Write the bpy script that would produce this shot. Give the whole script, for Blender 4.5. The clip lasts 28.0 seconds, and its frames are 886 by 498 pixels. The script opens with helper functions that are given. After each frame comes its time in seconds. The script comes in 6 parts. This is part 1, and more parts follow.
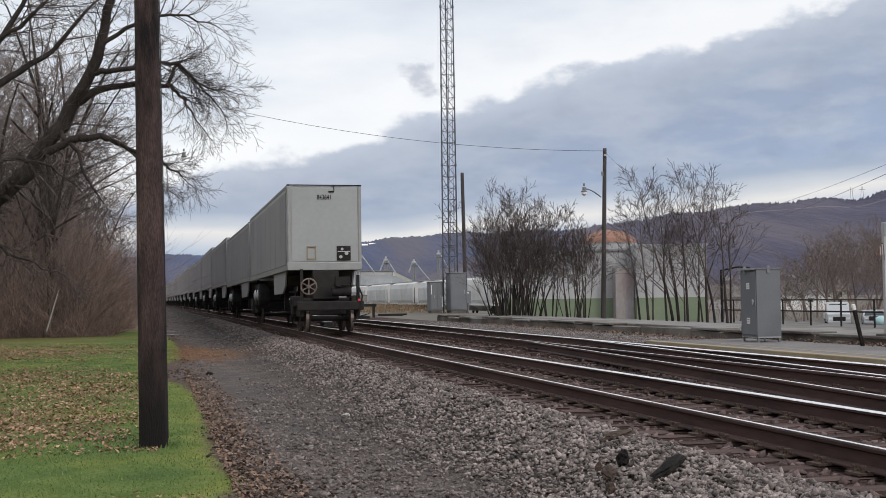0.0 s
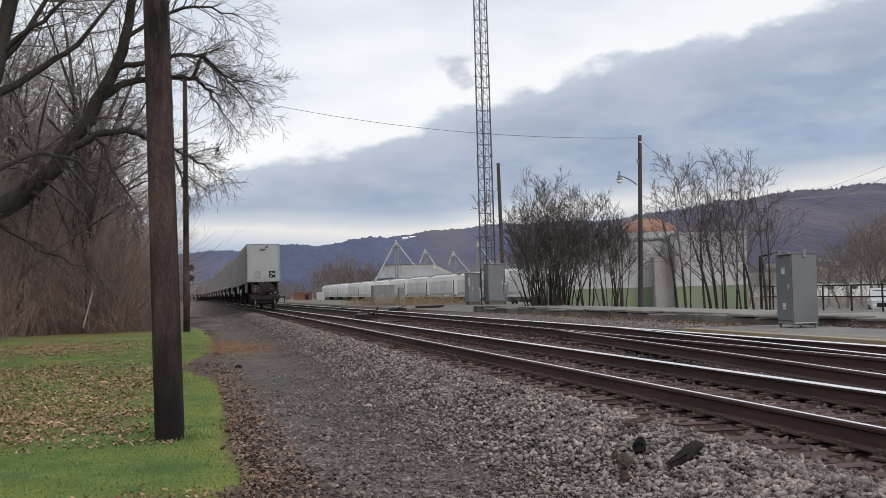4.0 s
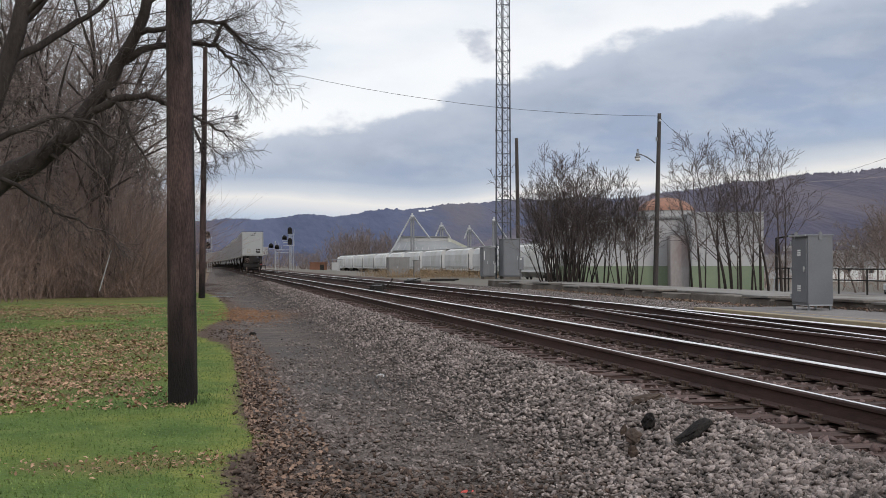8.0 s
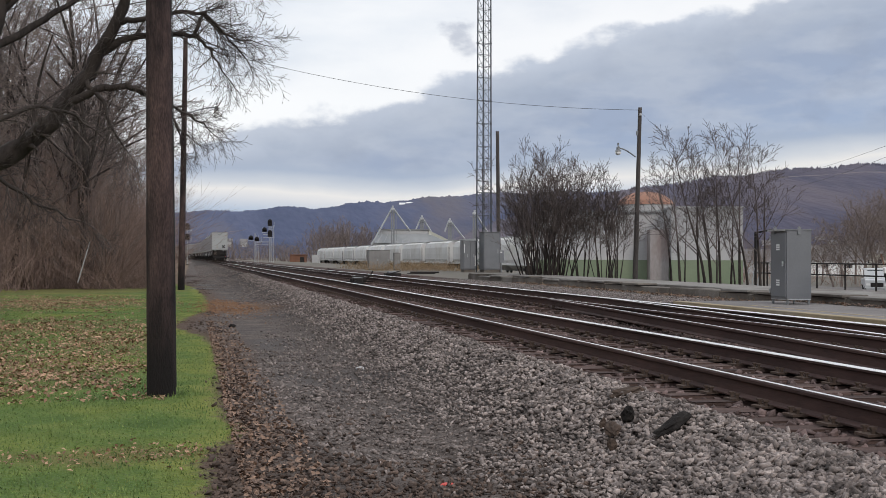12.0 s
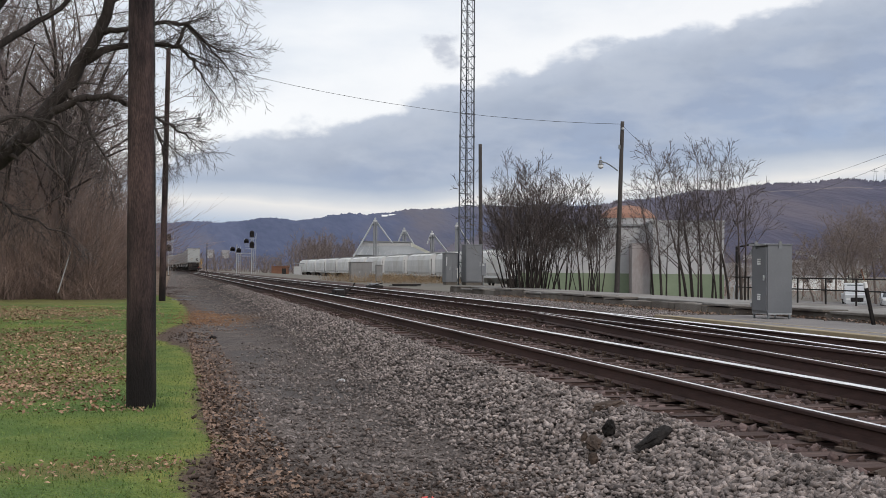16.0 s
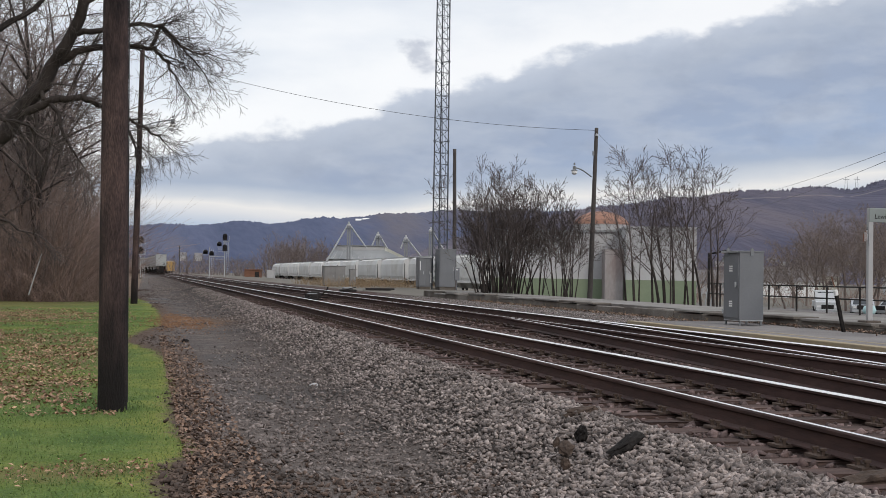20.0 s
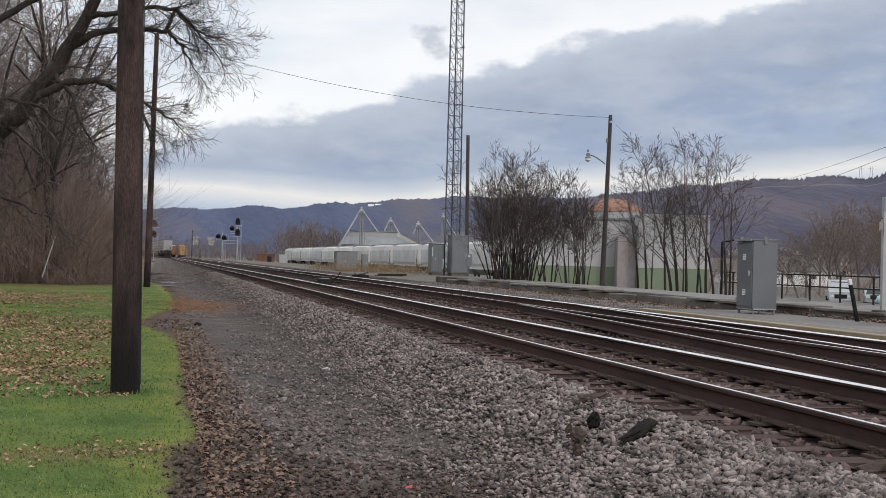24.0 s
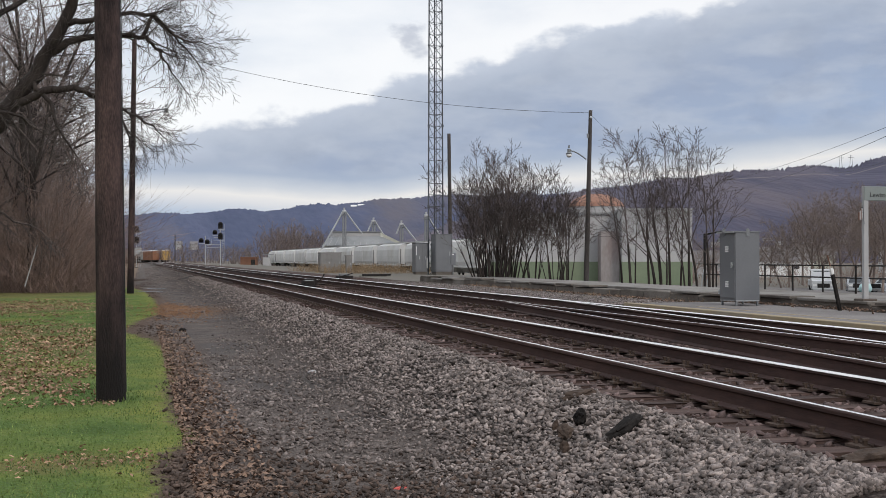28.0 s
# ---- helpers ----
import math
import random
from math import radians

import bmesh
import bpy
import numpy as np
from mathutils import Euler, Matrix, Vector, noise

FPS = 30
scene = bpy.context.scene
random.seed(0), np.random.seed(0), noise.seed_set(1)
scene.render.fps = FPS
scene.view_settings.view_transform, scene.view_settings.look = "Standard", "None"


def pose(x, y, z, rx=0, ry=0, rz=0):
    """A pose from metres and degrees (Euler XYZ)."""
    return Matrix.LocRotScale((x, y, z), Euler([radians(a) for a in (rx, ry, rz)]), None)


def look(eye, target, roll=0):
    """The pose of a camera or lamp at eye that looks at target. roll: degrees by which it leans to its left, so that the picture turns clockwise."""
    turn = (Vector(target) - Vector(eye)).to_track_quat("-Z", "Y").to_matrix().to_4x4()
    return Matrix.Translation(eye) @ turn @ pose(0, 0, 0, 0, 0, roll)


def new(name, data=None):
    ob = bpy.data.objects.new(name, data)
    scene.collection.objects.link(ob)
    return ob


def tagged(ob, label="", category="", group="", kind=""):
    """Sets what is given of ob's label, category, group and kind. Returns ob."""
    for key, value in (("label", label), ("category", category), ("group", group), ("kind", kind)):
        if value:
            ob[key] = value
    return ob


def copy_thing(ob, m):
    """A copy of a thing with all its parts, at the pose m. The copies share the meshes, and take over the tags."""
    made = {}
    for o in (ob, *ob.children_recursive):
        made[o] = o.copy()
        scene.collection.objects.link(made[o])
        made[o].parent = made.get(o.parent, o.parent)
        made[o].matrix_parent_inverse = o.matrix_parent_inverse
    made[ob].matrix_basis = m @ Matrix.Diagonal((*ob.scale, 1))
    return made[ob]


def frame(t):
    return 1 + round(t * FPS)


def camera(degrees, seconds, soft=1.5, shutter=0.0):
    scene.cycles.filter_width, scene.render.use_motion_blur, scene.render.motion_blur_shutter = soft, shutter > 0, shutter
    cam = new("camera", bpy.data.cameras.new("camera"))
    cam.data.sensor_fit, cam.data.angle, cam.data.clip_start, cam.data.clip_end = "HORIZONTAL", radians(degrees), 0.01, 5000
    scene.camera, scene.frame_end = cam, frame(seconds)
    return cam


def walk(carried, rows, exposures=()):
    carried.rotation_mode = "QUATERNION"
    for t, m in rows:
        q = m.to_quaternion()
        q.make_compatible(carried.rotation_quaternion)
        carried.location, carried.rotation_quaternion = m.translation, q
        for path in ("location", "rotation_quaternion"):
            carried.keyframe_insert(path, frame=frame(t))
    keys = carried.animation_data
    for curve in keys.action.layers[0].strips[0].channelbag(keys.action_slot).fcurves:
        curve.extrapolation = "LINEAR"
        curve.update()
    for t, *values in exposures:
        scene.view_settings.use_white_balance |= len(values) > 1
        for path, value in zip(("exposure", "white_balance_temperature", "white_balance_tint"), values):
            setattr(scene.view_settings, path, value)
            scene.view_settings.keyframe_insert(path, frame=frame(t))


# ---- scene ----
cam = camera(40.0, 28.0, 0.85)
PATH = [
    (0, (-0.306, -0.197, 1.716), (0.158, 1.746, 1.795), -0.8),
    (0.5, (-0.298, -0.195, 1.714), (0.157, 1.751, 1.798), -0.9),
    (1, (-0.3, -0.211, 1.712), (0.141, 1.738, 1.796), -0.8),
    (1.5, (-0.298, -0.218, 1.705), (0.127, 1.735, 1.772), -1.1),
    (2, (-0.287, -0.077, 1.677), (0.146, 1.876, 1.708), -0.6),
    (2.5, (-0.243, -0.014, 1.657), (0.226, 1.929, 1.713), -0.0),
    (3, (-0.129, 0.001, 1.647), (0.315, 1.951, 1.687), -0.2),
    (3.5, (0.001, 0.044, 1.638), (0.414, 2.0, 1.677), -0.4),
    (4, (0.034, 0.06, 1.646), (0.433, 2.019, 1.714), -1.6),
    (4.5, (0.031, 0.033, 1.64), (0.407, 1.996, 1.716), -0.7),
    (6.5, (0.04, 0.028, 1.636), (0.418, 1.991, 1.693), 0.1),
    (7, (0.027, -0.001, 1.636), (0.402, 1.963, 1.686), 0.0),
    (7.5, (0.031, 0.002, 1.631), (0.404, 1.966, 1.662), 0.0),
    (8, (0.033, 0.017, 1.629), (0.406, 1.982, 1.654), -0.1),
    (8.5, (0.036, 0.018, 1.625), (0.416, 1.981, 1.648), -0.0),
    (9, (0.03, 0.011, 1.629), (0.422, 1.972, 1.652), 0.1),
    (9.5, (0.03, 0.017, 1.628), (0.425, 1.978, 1.651), 0.2),
    (10, (0.032, 0.017, 1.629), (0.43, 1.977, 1.652), 0.3),
    (10.5, (0.03, 0.02, 1.629), (0.43, 1.98, 1.652), 0.4),
    (11, (0.034, 0.016, 1.628), (0.435, 1.976, 1.649), 0.3),
    (11.5, (0.034, 0.027, 1.626), (0.437, 1.986, 1.643), 0.2),
    (13.5, (0.03, 0.03, 1.627), (0.443, 1.987, 1.636), 0.3),
    (14, (0.036, 0.047, 1.629), (0.457, 2.002, 1.646), 0.4),
    (14.5, (0.036, 0.051, 1.624), (0.461, 2.005, 1.655), 0.4),
    (15, (0.037, 0.035, 1.63), (0.464, 1.989, 1.662), 0.4),
    (15.5, (0.035, 0.035, 1.625), (0.466, 1.988, 1.66), 0.4),
    (16, (0.038, 0.044, 1.628), (0.471, 1.996, 1.662), 0.5),
    (16.5, (0.036, 0.042, 1.629), (0.473, 1.993, 1.663), 0.6),
    (17, (0.042, 0.046, 1.632), (0.479, 1.998, 1.668), 0.4),
    (17.5, (0.033, 0.033, 1.637), (0.468, 1.984, 1.679), 0.4),
    (18, (0.043, 0.051, 1.632), (0.49, 2.0, 1.674), 0.4),
    (18.5, (0.047, 0.066, 1.625), (0.505, 2.013, 1.669), 0.7),
    (19, (0.044, 0.053, 1.629), (0.527, 1.993, 1.673), 0.9),
    (19.5, (0.045, 0.051, 1.628), (0.529, 1.991, 1.67), 0.8),
    (20, (0.029, 0.027, 1.633), (0.504, 1.969, 1.675), 0.9),
    (20.5, (0.034, 0.038, 1.627), (0.506, 1.981, 1.665), 0.9),
    (21, (0.03, 0.03, 1.63), (0.504, 1.973, 1.665), 0.8),
    (21.5, (0.038, 0.043, 1.628), (0.511, 1.986, 1.663), 0.1),
    (23.5, (0.016, 0.02, 1.63), (0.47, 1.968, 1.657), 1.3),
    (24, (0.022, 0.051, 1.622), (0.478, 1.998, 1.641), 1.4),
    (24.5, (0.032, 0.043, 1.628), (0.491, 1.989, 1.647), 0.7),
    (25, (0.041, 0.075, 1.623), (0.51, 2.019, 1.641), 0.6),
    (25.5, (0.039, 0.057, 1.624), (0.517, 1.999, 1.642), 0.6),
    (26, (0.034, 0.052, 1.626), (0.517, 1.992, 1.641), 0.7),
    (26.5, (0.036, 0.056, 1.627), (0.52, 1.997, 1.641), 0.4),
    (27, (0.039, 0.063, 1.628), (0.526, 2.002, 1.642), -0.1),
    (27.5, (0.027, 0.035, 1.634), (0.516, 1.975, 1.649), 0.1),
    (28, (0.025, 0.025, 1.638), (0.507, 1.966, 1.655), 0.0),
]
walk(cam, [(t, look(eye, target, roll)) for t, eye, target, roll in PATH])

# ---------------------------------------------------------------- light
SKY = scene.world = bpy.data.worlds.new("sky")
SKY.use_nodes = True


def node(tree, kind, inputs=(), **settings):
    n = tree.nodes.new(kind)
    if "operation" in settings:
        n.operation = settings["operation"]
    if "use_clamp" in settings:
        n.use_clamp = settings["use_clamp"]
    if "data_type" in settings:
        n.data_type, n.blend_type = settings["data_type"], settings["blend_type"]
    if "interpolation_type" in settings:
        n.interpolation_type = settings["interpolation_type"]
    if "sky_type" in settings:
        n.sky_type, n.sun_disc = settings["sky_type"], settings["sun_disc"]
        n.sun_elevation, n.sun_rotation = settings["sun_elevation"], settings["sun_rotation"]
    for key, value in dict(inputs).items():
        if isinstance(value, bpy.types.NodeSocket):
            tree.links.new(value, n.inputs[key])
        else:
            n.inputs[key].default_value = value
    return n


def calc(tree, op, a, b=0.0, c=0.0, clamp=False):
    return node(tree, "ShaderNodeMath", {0: a, 1: b, 2: c}, operation=op, use_clamp=clamp).outputs[0]


def ramp(tree, fac, stops, mode="LINEAR"):
    n = node(tree, "ShaderNodeValToRGB", {"Fac": fac})
    n.color_ramp.interpolation = mode
    while len(n.color_ramp.elements) < len(stops):
        n.color_ramp.elements.new(0.5)
    for e, (at, col) in zip(n.color_ramp.elements, stops):
        e.position, e.color = at, (*col, 1)
    return n.outputs["Color"]


def blend(tree, fac, a, b, mode="MIX"):
    n = node(tree, "ShaderNodeMix", {0: fac, 6: a, 7: b}, data_type="RGBA", blend_type=mode)
    return n.outputs[2]


def grey(v, tint=(1, 1, 1)):
    return tuple(v * t for t in tint)


SUN_EL, SUN_AZ = 34.0, 160.0


def build_sky():
    t = SKY.node_tree
    back = t.nodes["Background"]
    way = node(t, "ShaderNodeTexCoord").outputs["Generated"]
    axes = node(t, "ShaderNodeSeparateXYZ", {0: way}).outputs
    high = calc(t, "MULTIPLY", axes[2], 57.3)
    flat = node(t, "ShaderNodeVectorMath", {0: way, 1: (1, 1, 3.2)}, operation="MULTIPLY").outputs[0]
    tall = node(t, "ShaderNodeVectorMath", {0: way, 1: (1, 1, 1.7)}, operation="MULTIPLY").outputs[0]
    big = node(t, "ShaderNodeTexNoise", {"Vector": flat, "Scale": 5.5, "Detail": 6, "Roughness": 0.5}).outputs[0]
    puff = node(t, "ShaderNodeTexNoise", {"Vector": tall, "Scale": 21.0, "Detail": 7, "Roughness": 0.55}).outputs[0]
    fine = node(t, "ShaderNodeTexNoise", {"Vector": flat, "Scale": 17.0, "Detail": 6, "Roughness": 0.5}).outputs[0]
    # upper edge of the cloud bank, climbing to the east
    edge = calc(t, "MULTIPLY_ADD", axes[0], 15.2, 5.4)
    rough = calc(t, "ADD", calc(t, "MULTIPLY_ADD", big, 1.8, -0.9), calc(t, "MULTIPLY_ADD", puff, 2.6, -1.3))
    below = calc(t, "SUBTRACT", calc(t, "ADD", edge, rough), high)
    bank = node(t, "ShaderNodeMapRange", {0: below, 1: -0.12, 2: 0.55}, interpolation_type="SMOOTHSTEP").outputs[0]
    deep = node(t, "ShaderNodeMapRange", {0: below, 1: 0.0, 2: 7.0}).outputs[0]
    dark = ramp(t, deep, [(0.0, (0.61, 0.665, 0.765)), (0.22, (0.43, 0.49, 0.60)), (0.55, (0.35, 0.42, 0.56)), (1.0, (0.365, 0.455, 0.62))])
    dark = blend(t, node(t, "ShaderNodeMapRange", {0: fine, 1: 0.44, 2: 0.66, 3: 0.0, 4: 0.5}).outputs[0], dark, (0.53, 0.58, 0.67, 1))
    dark = blend(t, node(t, "ShaderNodeMapRange", {0: puff, 1: 0.50, 2: 0.30, 3: 0.0, 4: 0.35}).outputs[0], dark, (0.28, 0.335, 0.45, 1))
    low = calc(t, "ADD", calc(t, "SUBTRACT", high, calc(t, "MULTIPLY", calc(t, "MAXIMUM", calc(t, "SUBTRACT", axes[0], 0.2), 0.0), 5.5)), calc(t, "MULTIPLY_ADD", big, 1.6, -0.8))
    strip = ramp(t, calc(t, "DIVIDE", low, 6.0), [(0.0, (0.44, 0.53, 0.66)), (0.34, (0.50, 0.58, 0.70)), (0.43, (0.72, 0.735, 0.77)), (0.49, (0.83, 0.82, 0.81)), (0.55, (0.62, 0.66, 0.72)), (0.64, (0.42, 0.49, 0.61)), (1.0, (0.34, 0.41, 0.54))])
    near_strip = node(t, "ShaderNodeMapRange", {0: low, 1: 4.5, 2: 3.6}, interpolation_type="SMOOTHSTEP").outputs[0]
    dark = blend(t, near_strip, dark, strip)
    veil = ramp(t, node(t, "ShaderNodeMapRange", {0: big, 1: 0.3, 2: 0.7}).outputs[0], [(0.0, (0.74, 0.79, 0.88)), (0.55, (0.90, 0.935, 0.99)), (1.0, (1.03, 1.04, 1.06))])
    glow = node(t, "ShaderNodeMapRange", {0: calc(t, "ABSOLUTE", below), 1: 3.2, 2: 0.3}, interpolation_type="SMOOTHSTEP").outputs[0]
    veil = blend(t, calc(t, "MULTIPLY", glow, 0.85), veil, (1.06, 1.06, 1.07, 1))
    # one small stray cloud above the bank
    stray = node(t, "ShaderNodeVectorMath", {0: way, 1: (0.2085, 0.9616, 0.1775)}, operation="DISTANCE").outputs["Value"]
    stray = node(t, "ShaderNodeMapRange", {0: calc(t, "MULTIPLY_ADD", puff, 0.075, stray), 1: 0.0520, 2: 0.0390, 3: 0.0, 4: 0.75}, interpolation_type="SMOOTHSTEP").outputs[0]
    veil = blend(t, stray, veil, (0.52, 0.55, 0.64, 1))
    clear = node(t, "ShaderNodeTexSky", sky_type="NISHITA", sun_disc=False, sun_elevation=radians(SUN_EL), sun_rotation=radians(SUN_AZ)).outputs[0]
    clear = blend(t, 1.0, clear, (0.08, 0.08, 0.08, 1), "MULTIPLY")
    veil = blend(t, 0.12, veil, clear)
    cloud = blend(t, bank, veil, dark)
    # overcast brightens towards the zenith
    top = node(t, "ShaderNodeMapRange", {0: axes[2], 1: 0.25, 2: 0.85, 3: 1.0, 4: 1.35}).outputs[0]
    cloud = node(t, "ShaderNodeVectorMath", {0: cloud, 3: top}, operation="SCALE").outputs[0]
    t.links.new(cloud, back.inputs["Color"])
    back.inputs["Strength"].default_value = 1.0


build_sky()
sun = new("sun", bpy.data.lights.new("sun", "SUN"))
sun.data.energy, sun.data.angle, sun.data.color = 1.15, radians(12), (1.0, 0.91, 0.82)
sun.matrix_world = look((0, 0, 50), (-math.sin(radians(SUN_AZ)) * 50, -math.cos(radians(SUN_AZ)) * 50, 50 - 50 * math.tan(radians(SUN_EL))))
scene.view_settings.exposure = 0.0


# ---------------------------------------------------------------- materials
def material(name, a, b, scale=3.0, rough=0.8, metal=0.0, bump=0.2, fine=40.0, stain=None, stain_at=0.6, vary=0.0, world=False, stretch=(1, 1, 1), dist=0.02, island=False):
    """Two colours mixed by coarse and fine noise, with stains and relief."""
    m = bpy.data.materials.new(name)
    m.use_nodes = True
    t = m.node_tree
    bsdf = t.nodes["Principled BSDF"]
    where = node(t, "ShaderNodeNewGeometry").outputs["Position"] if world else node(t, "ShaderNodeTexCoord").outputs["Object"]
    if stretch != (1, 1, 1):
        where = node(t, "ShaderNodeVectorMath", {0: where, 1: stretch}, operation="MULTIPLY").outputs[0]
    n1 = node(t, "ShaderNodeTexNoise", {"Vector": where, "Scale": scale, "Detail": 5}).outputs[0]
    n2 = node(t, "ShaderNodeTexNoise", {"Vector": where, "Scale": fine, "Detail": 3}).outputs[0]
    mix = calc(t, "ADD", calc(t, "MULTIPLY_ADD", n1, 1.6, -0.6), calc(t, "MULTIPLY_ADD", n2, 1.0, -0.3), clamp=True)
    mix = calc(t, "MULTIPLY", mix, 0.9)
    col = blend(t, mix, (*a, 1), (*b, 1))
    if stain:
        n3 = node(t, "ShaderNodeTexNoise", {"Vector": where, "Scale": scale * 0.37, "Detail": 6, "Roughness": 0.65}).outputs[0]
        col = blend(t, node(t, "ShaderNodeMapRange", {0: n3, 1: stain_at - 0.08, 2: stain_at + 0.08}).outputs[0], col, (*stain, 1))
    if vary:
        rnd = node(t, "ShaderNodeNewGeometry").outputs["Random Per Island"] if island else node(t, "ShaderNodeObjectInfo").outputs["Random"]
        col = blend(t, 1.0, col, node(t, "ShaderNodeCombineColor", {k: calc(t, "MULTIPLY_ADD", rnd, 2 * vary, 1 - vary) for k in range(3)}).outputs[0], "MULTIPLY")
    t.links.new(col, bsdf.inputs["Base Color"])
    t.links.new(calc(t, "MULTIPLY_ADD", n2, 0.25, rough - 0.12), bsdf.inputs["Roughness"])
    bsdf.inputs["Metallic"].default_value = metal
    bsdf.inputs["Specular IOR Level"].default_value = 0.25 if rough > 0.7 else 0.5
    if bump:
        t.links.new(node(t, "ShaderNodeBump", {"Strength": bump, "Distance": dist, "Height": n2}).outputs[0], bsdf.inputs["Normal"])
    return m


def glowing(name, col, power):
    m = bpy.data.materials.new(name)
    m.use_nodes = True
    b = m.node_tree.nodes["Principled BSDF"]
    b.inputs["Base Color"].default_value = (*col, 1)
    b.inputs["Emission Color"].default_value = (*col, 1)
    b.inputs["Emission Strength"].default_value = power
    return m


BLADE = material("blade", (0.052, 0.110, 0.023), (0.215, 0.270, 0.068), 0.55, 0.7, bump=0, fine=9, stain=(0.27, 0.275, 0.070), stain_at=0.62, vary=0.4, world=True, island=True)
LEAF = material("dry_leaf", (0.17, 0.088, 0.050), (0.53, 0.36, 0.245), 2.0, 0.8, bump=0, vary=0.5, world=True, island=True)
LEAF_WET = material("wet_leaf", (0.095, 0.057, 0.040), (0.32, 0.205, 0.14), 2.0, 0.7, bump=0, vary=0.4, world=True, island=True)
DARK_TWIG = material("dark_twig", (0.055, 0.045, 0.042), (0.125, 0.105, 0.096), 0.6, 0.95, bump=0, fine=5, vary=0.2, world=True, island=True)
RUSTY = material("rusty_dirt", (0.16, 0.085, 0.045), (0.33, 0.19, 0.11), 2.0, 0.9, bump=0, vary=0.3, world=True, island=True)
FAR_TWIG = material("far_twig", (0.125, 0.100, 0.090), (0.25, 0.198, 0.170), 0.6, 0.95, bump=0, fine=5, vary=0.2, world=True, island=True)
MULCH = material("wet_mulch", (0.040, 0.029, 0.024), (0.165, 0.118, 0.096), 3.0, 0.85, bump=0, fine=60, vary=0.55, world=True, island=True)
STONE = material("ballast_stone", (0.078, 0.065, 0.061), (0.415, 0.352, 0.325), 4.0, 0.9, bump=0.3, fine=60, vary=0.62, world=True, island=True)
CHIP = material("gravel_chip", (0.090, 0.075, 0.069), (0.285, 0.242, 0.225), 3.0, 0.9, bump=0, fine=60, vary=0.55, world=True, island=True)
LITTER = material("leaf_litter", (0.13, 0.092, 0.065), (0.26, 0.19, 0.135), 0.4, 0.95, bump=0.8, fine=9, stain=(0.10, 0.085, 0.045), stain_at=0.6, world=True, dist=0.1)
ASPHALT = material("old_asphalt", (0.125, 0.115, 0.111), (0.27, 0.25, 0.24), 0.5, 0.92, bump=0.5, fine=30, stain=(0.10, 0.093, 0.09), stain_at=0.57, world=True)
FIELD = material("valley_ground", (0.10, 0.092, 0.078), (0.19, 0.172, 0.142), 0.02, 0.95, bump=0, fine=0.3, world=True)
# nearer hill: bluish-purple distance haze is put into the wood colours
HAZED_WOODS = material("hill_woods", (0.044, 0.044, 0.074), (0.113, 0.106, 0.146), 0.014, 0.95, bump=0.4, fine=0.13, dist=5.0, stretch=(1, 0.05, 1.3), stain=(0.118, 0.101, 0.120), stain_at=0.56, world=True)
# far ridge: a stronger blue haze painted into its wood colours
HAZED_FAR_WOODS = material("far_hill_woods", (0.043, 0.058, 0.110), (0.106, 0.118, 0.190), 0.008, 0.95, bump=0.4, fine=0.07, dist=6.0, stretch=(1, 0.05, 1.3), stain=(0.108, 0.102, 0.128), stain_at=0.57, world=True)
BARK = material("bark", (0.022, 0.018, 0.017), (0.078, 0.064, 0.057), 3.0, 0.95, bump=0.8, fine=18, stretch=(1, 1, 0.35), world=True)
TWIG = material("twig", (0.128, 0.103, 0.095), (0.275, 0.223, 0.203), 0.6, 0.95, bump=0, fine=5, vary=0.25, world=True, island=True)
SHRUB = material("shrub_twig", (0.070, 0.057, 0.055), (0.16, 0.132, 0.124), 0.6, 0.95, bump=0, fine=5, vary=0.3, world=True, island=True)
BRUSH = material("brush_stem", (0.165, 0.115, 0.098), (0.36, 0.262, 0.218), 0.3, 0.95, bump=0, fine=3, vary=0.4, world=True, island=True)
WEED = material("dry_weed", (0.20, 0.14, 0.085), (0.36, 0.27, 0.175), 1.0, 0.95, bump=0, vary=0.3, world=True, island=True)
POLE = material("creosote_wood", (0.020, 0.014, 0.0145), (0.172, 0.112, 0.101), 2.6, 0.9, bump=1.0, fine=34, stain=(0.015, 0.011, 0.012), stain_at=0.52, stretch=(2.0, 2.0, 0.5))
POLE_OLD = material("grey_weathered_pole", (0.040, 0.036, 0.035), (0.118, 0.104, 0.097), 2.0, 0.9, bump=0.7, fine=22, stretch=(1.6, 1.6, 0.22))
RAIL = material("rail_rust", (0.034, 0.020, 0.0185), (0.108, 0.062, 0.053), 2.0, 0.75, bump=0.3, fine=30, stretch=(1, 0.15, 1), world=True)
SHINE = material("rail_head", (0.95, 0.925, 0.89), (0.97, 0.95, 0.92), 2.0, 0.3, metal=1.0, bump=0, stretch=(1, 0.05, 1), world=True)
TIE = material("tie_wood", (0.034, 0.023, 0.021), (0.135, 0.090, 0.078), 2.0, 0.95, bump=0.9, fine=14, stretch=(0.25, 2.0, 2.0), vary=0.3)
PLATE = material("tie_plate", (0.055, 0.038, 0.03), (0.14, 0.10, 0.08), 8.0, 0.8, bump=0.3)
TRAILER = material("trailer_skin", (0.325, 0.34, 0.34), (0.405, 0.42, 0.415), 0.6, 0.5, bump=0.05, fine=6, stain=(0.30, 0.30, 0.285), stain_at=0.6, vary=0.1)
# duller side sheet, darkened further so its colour carries the side's shade
TRAILER_SHADED_SIDE = material("trailer_side", (0.215, 0.21, 0.22), (0.30, 0.293, 0.302), 0.5, 0.6, bump=0.05, fine=5, stain=(0.25, 0.24, 0.245), stain_at=0.6, vary=0.16, stretch=(1, 1, 0.4))
TRIM = material("trailer_trim", (0.27, 0.275, 0.27), (0.36, 0.365, 0.36), 3.0, 0.5, metal=0.2, bump=0.1)
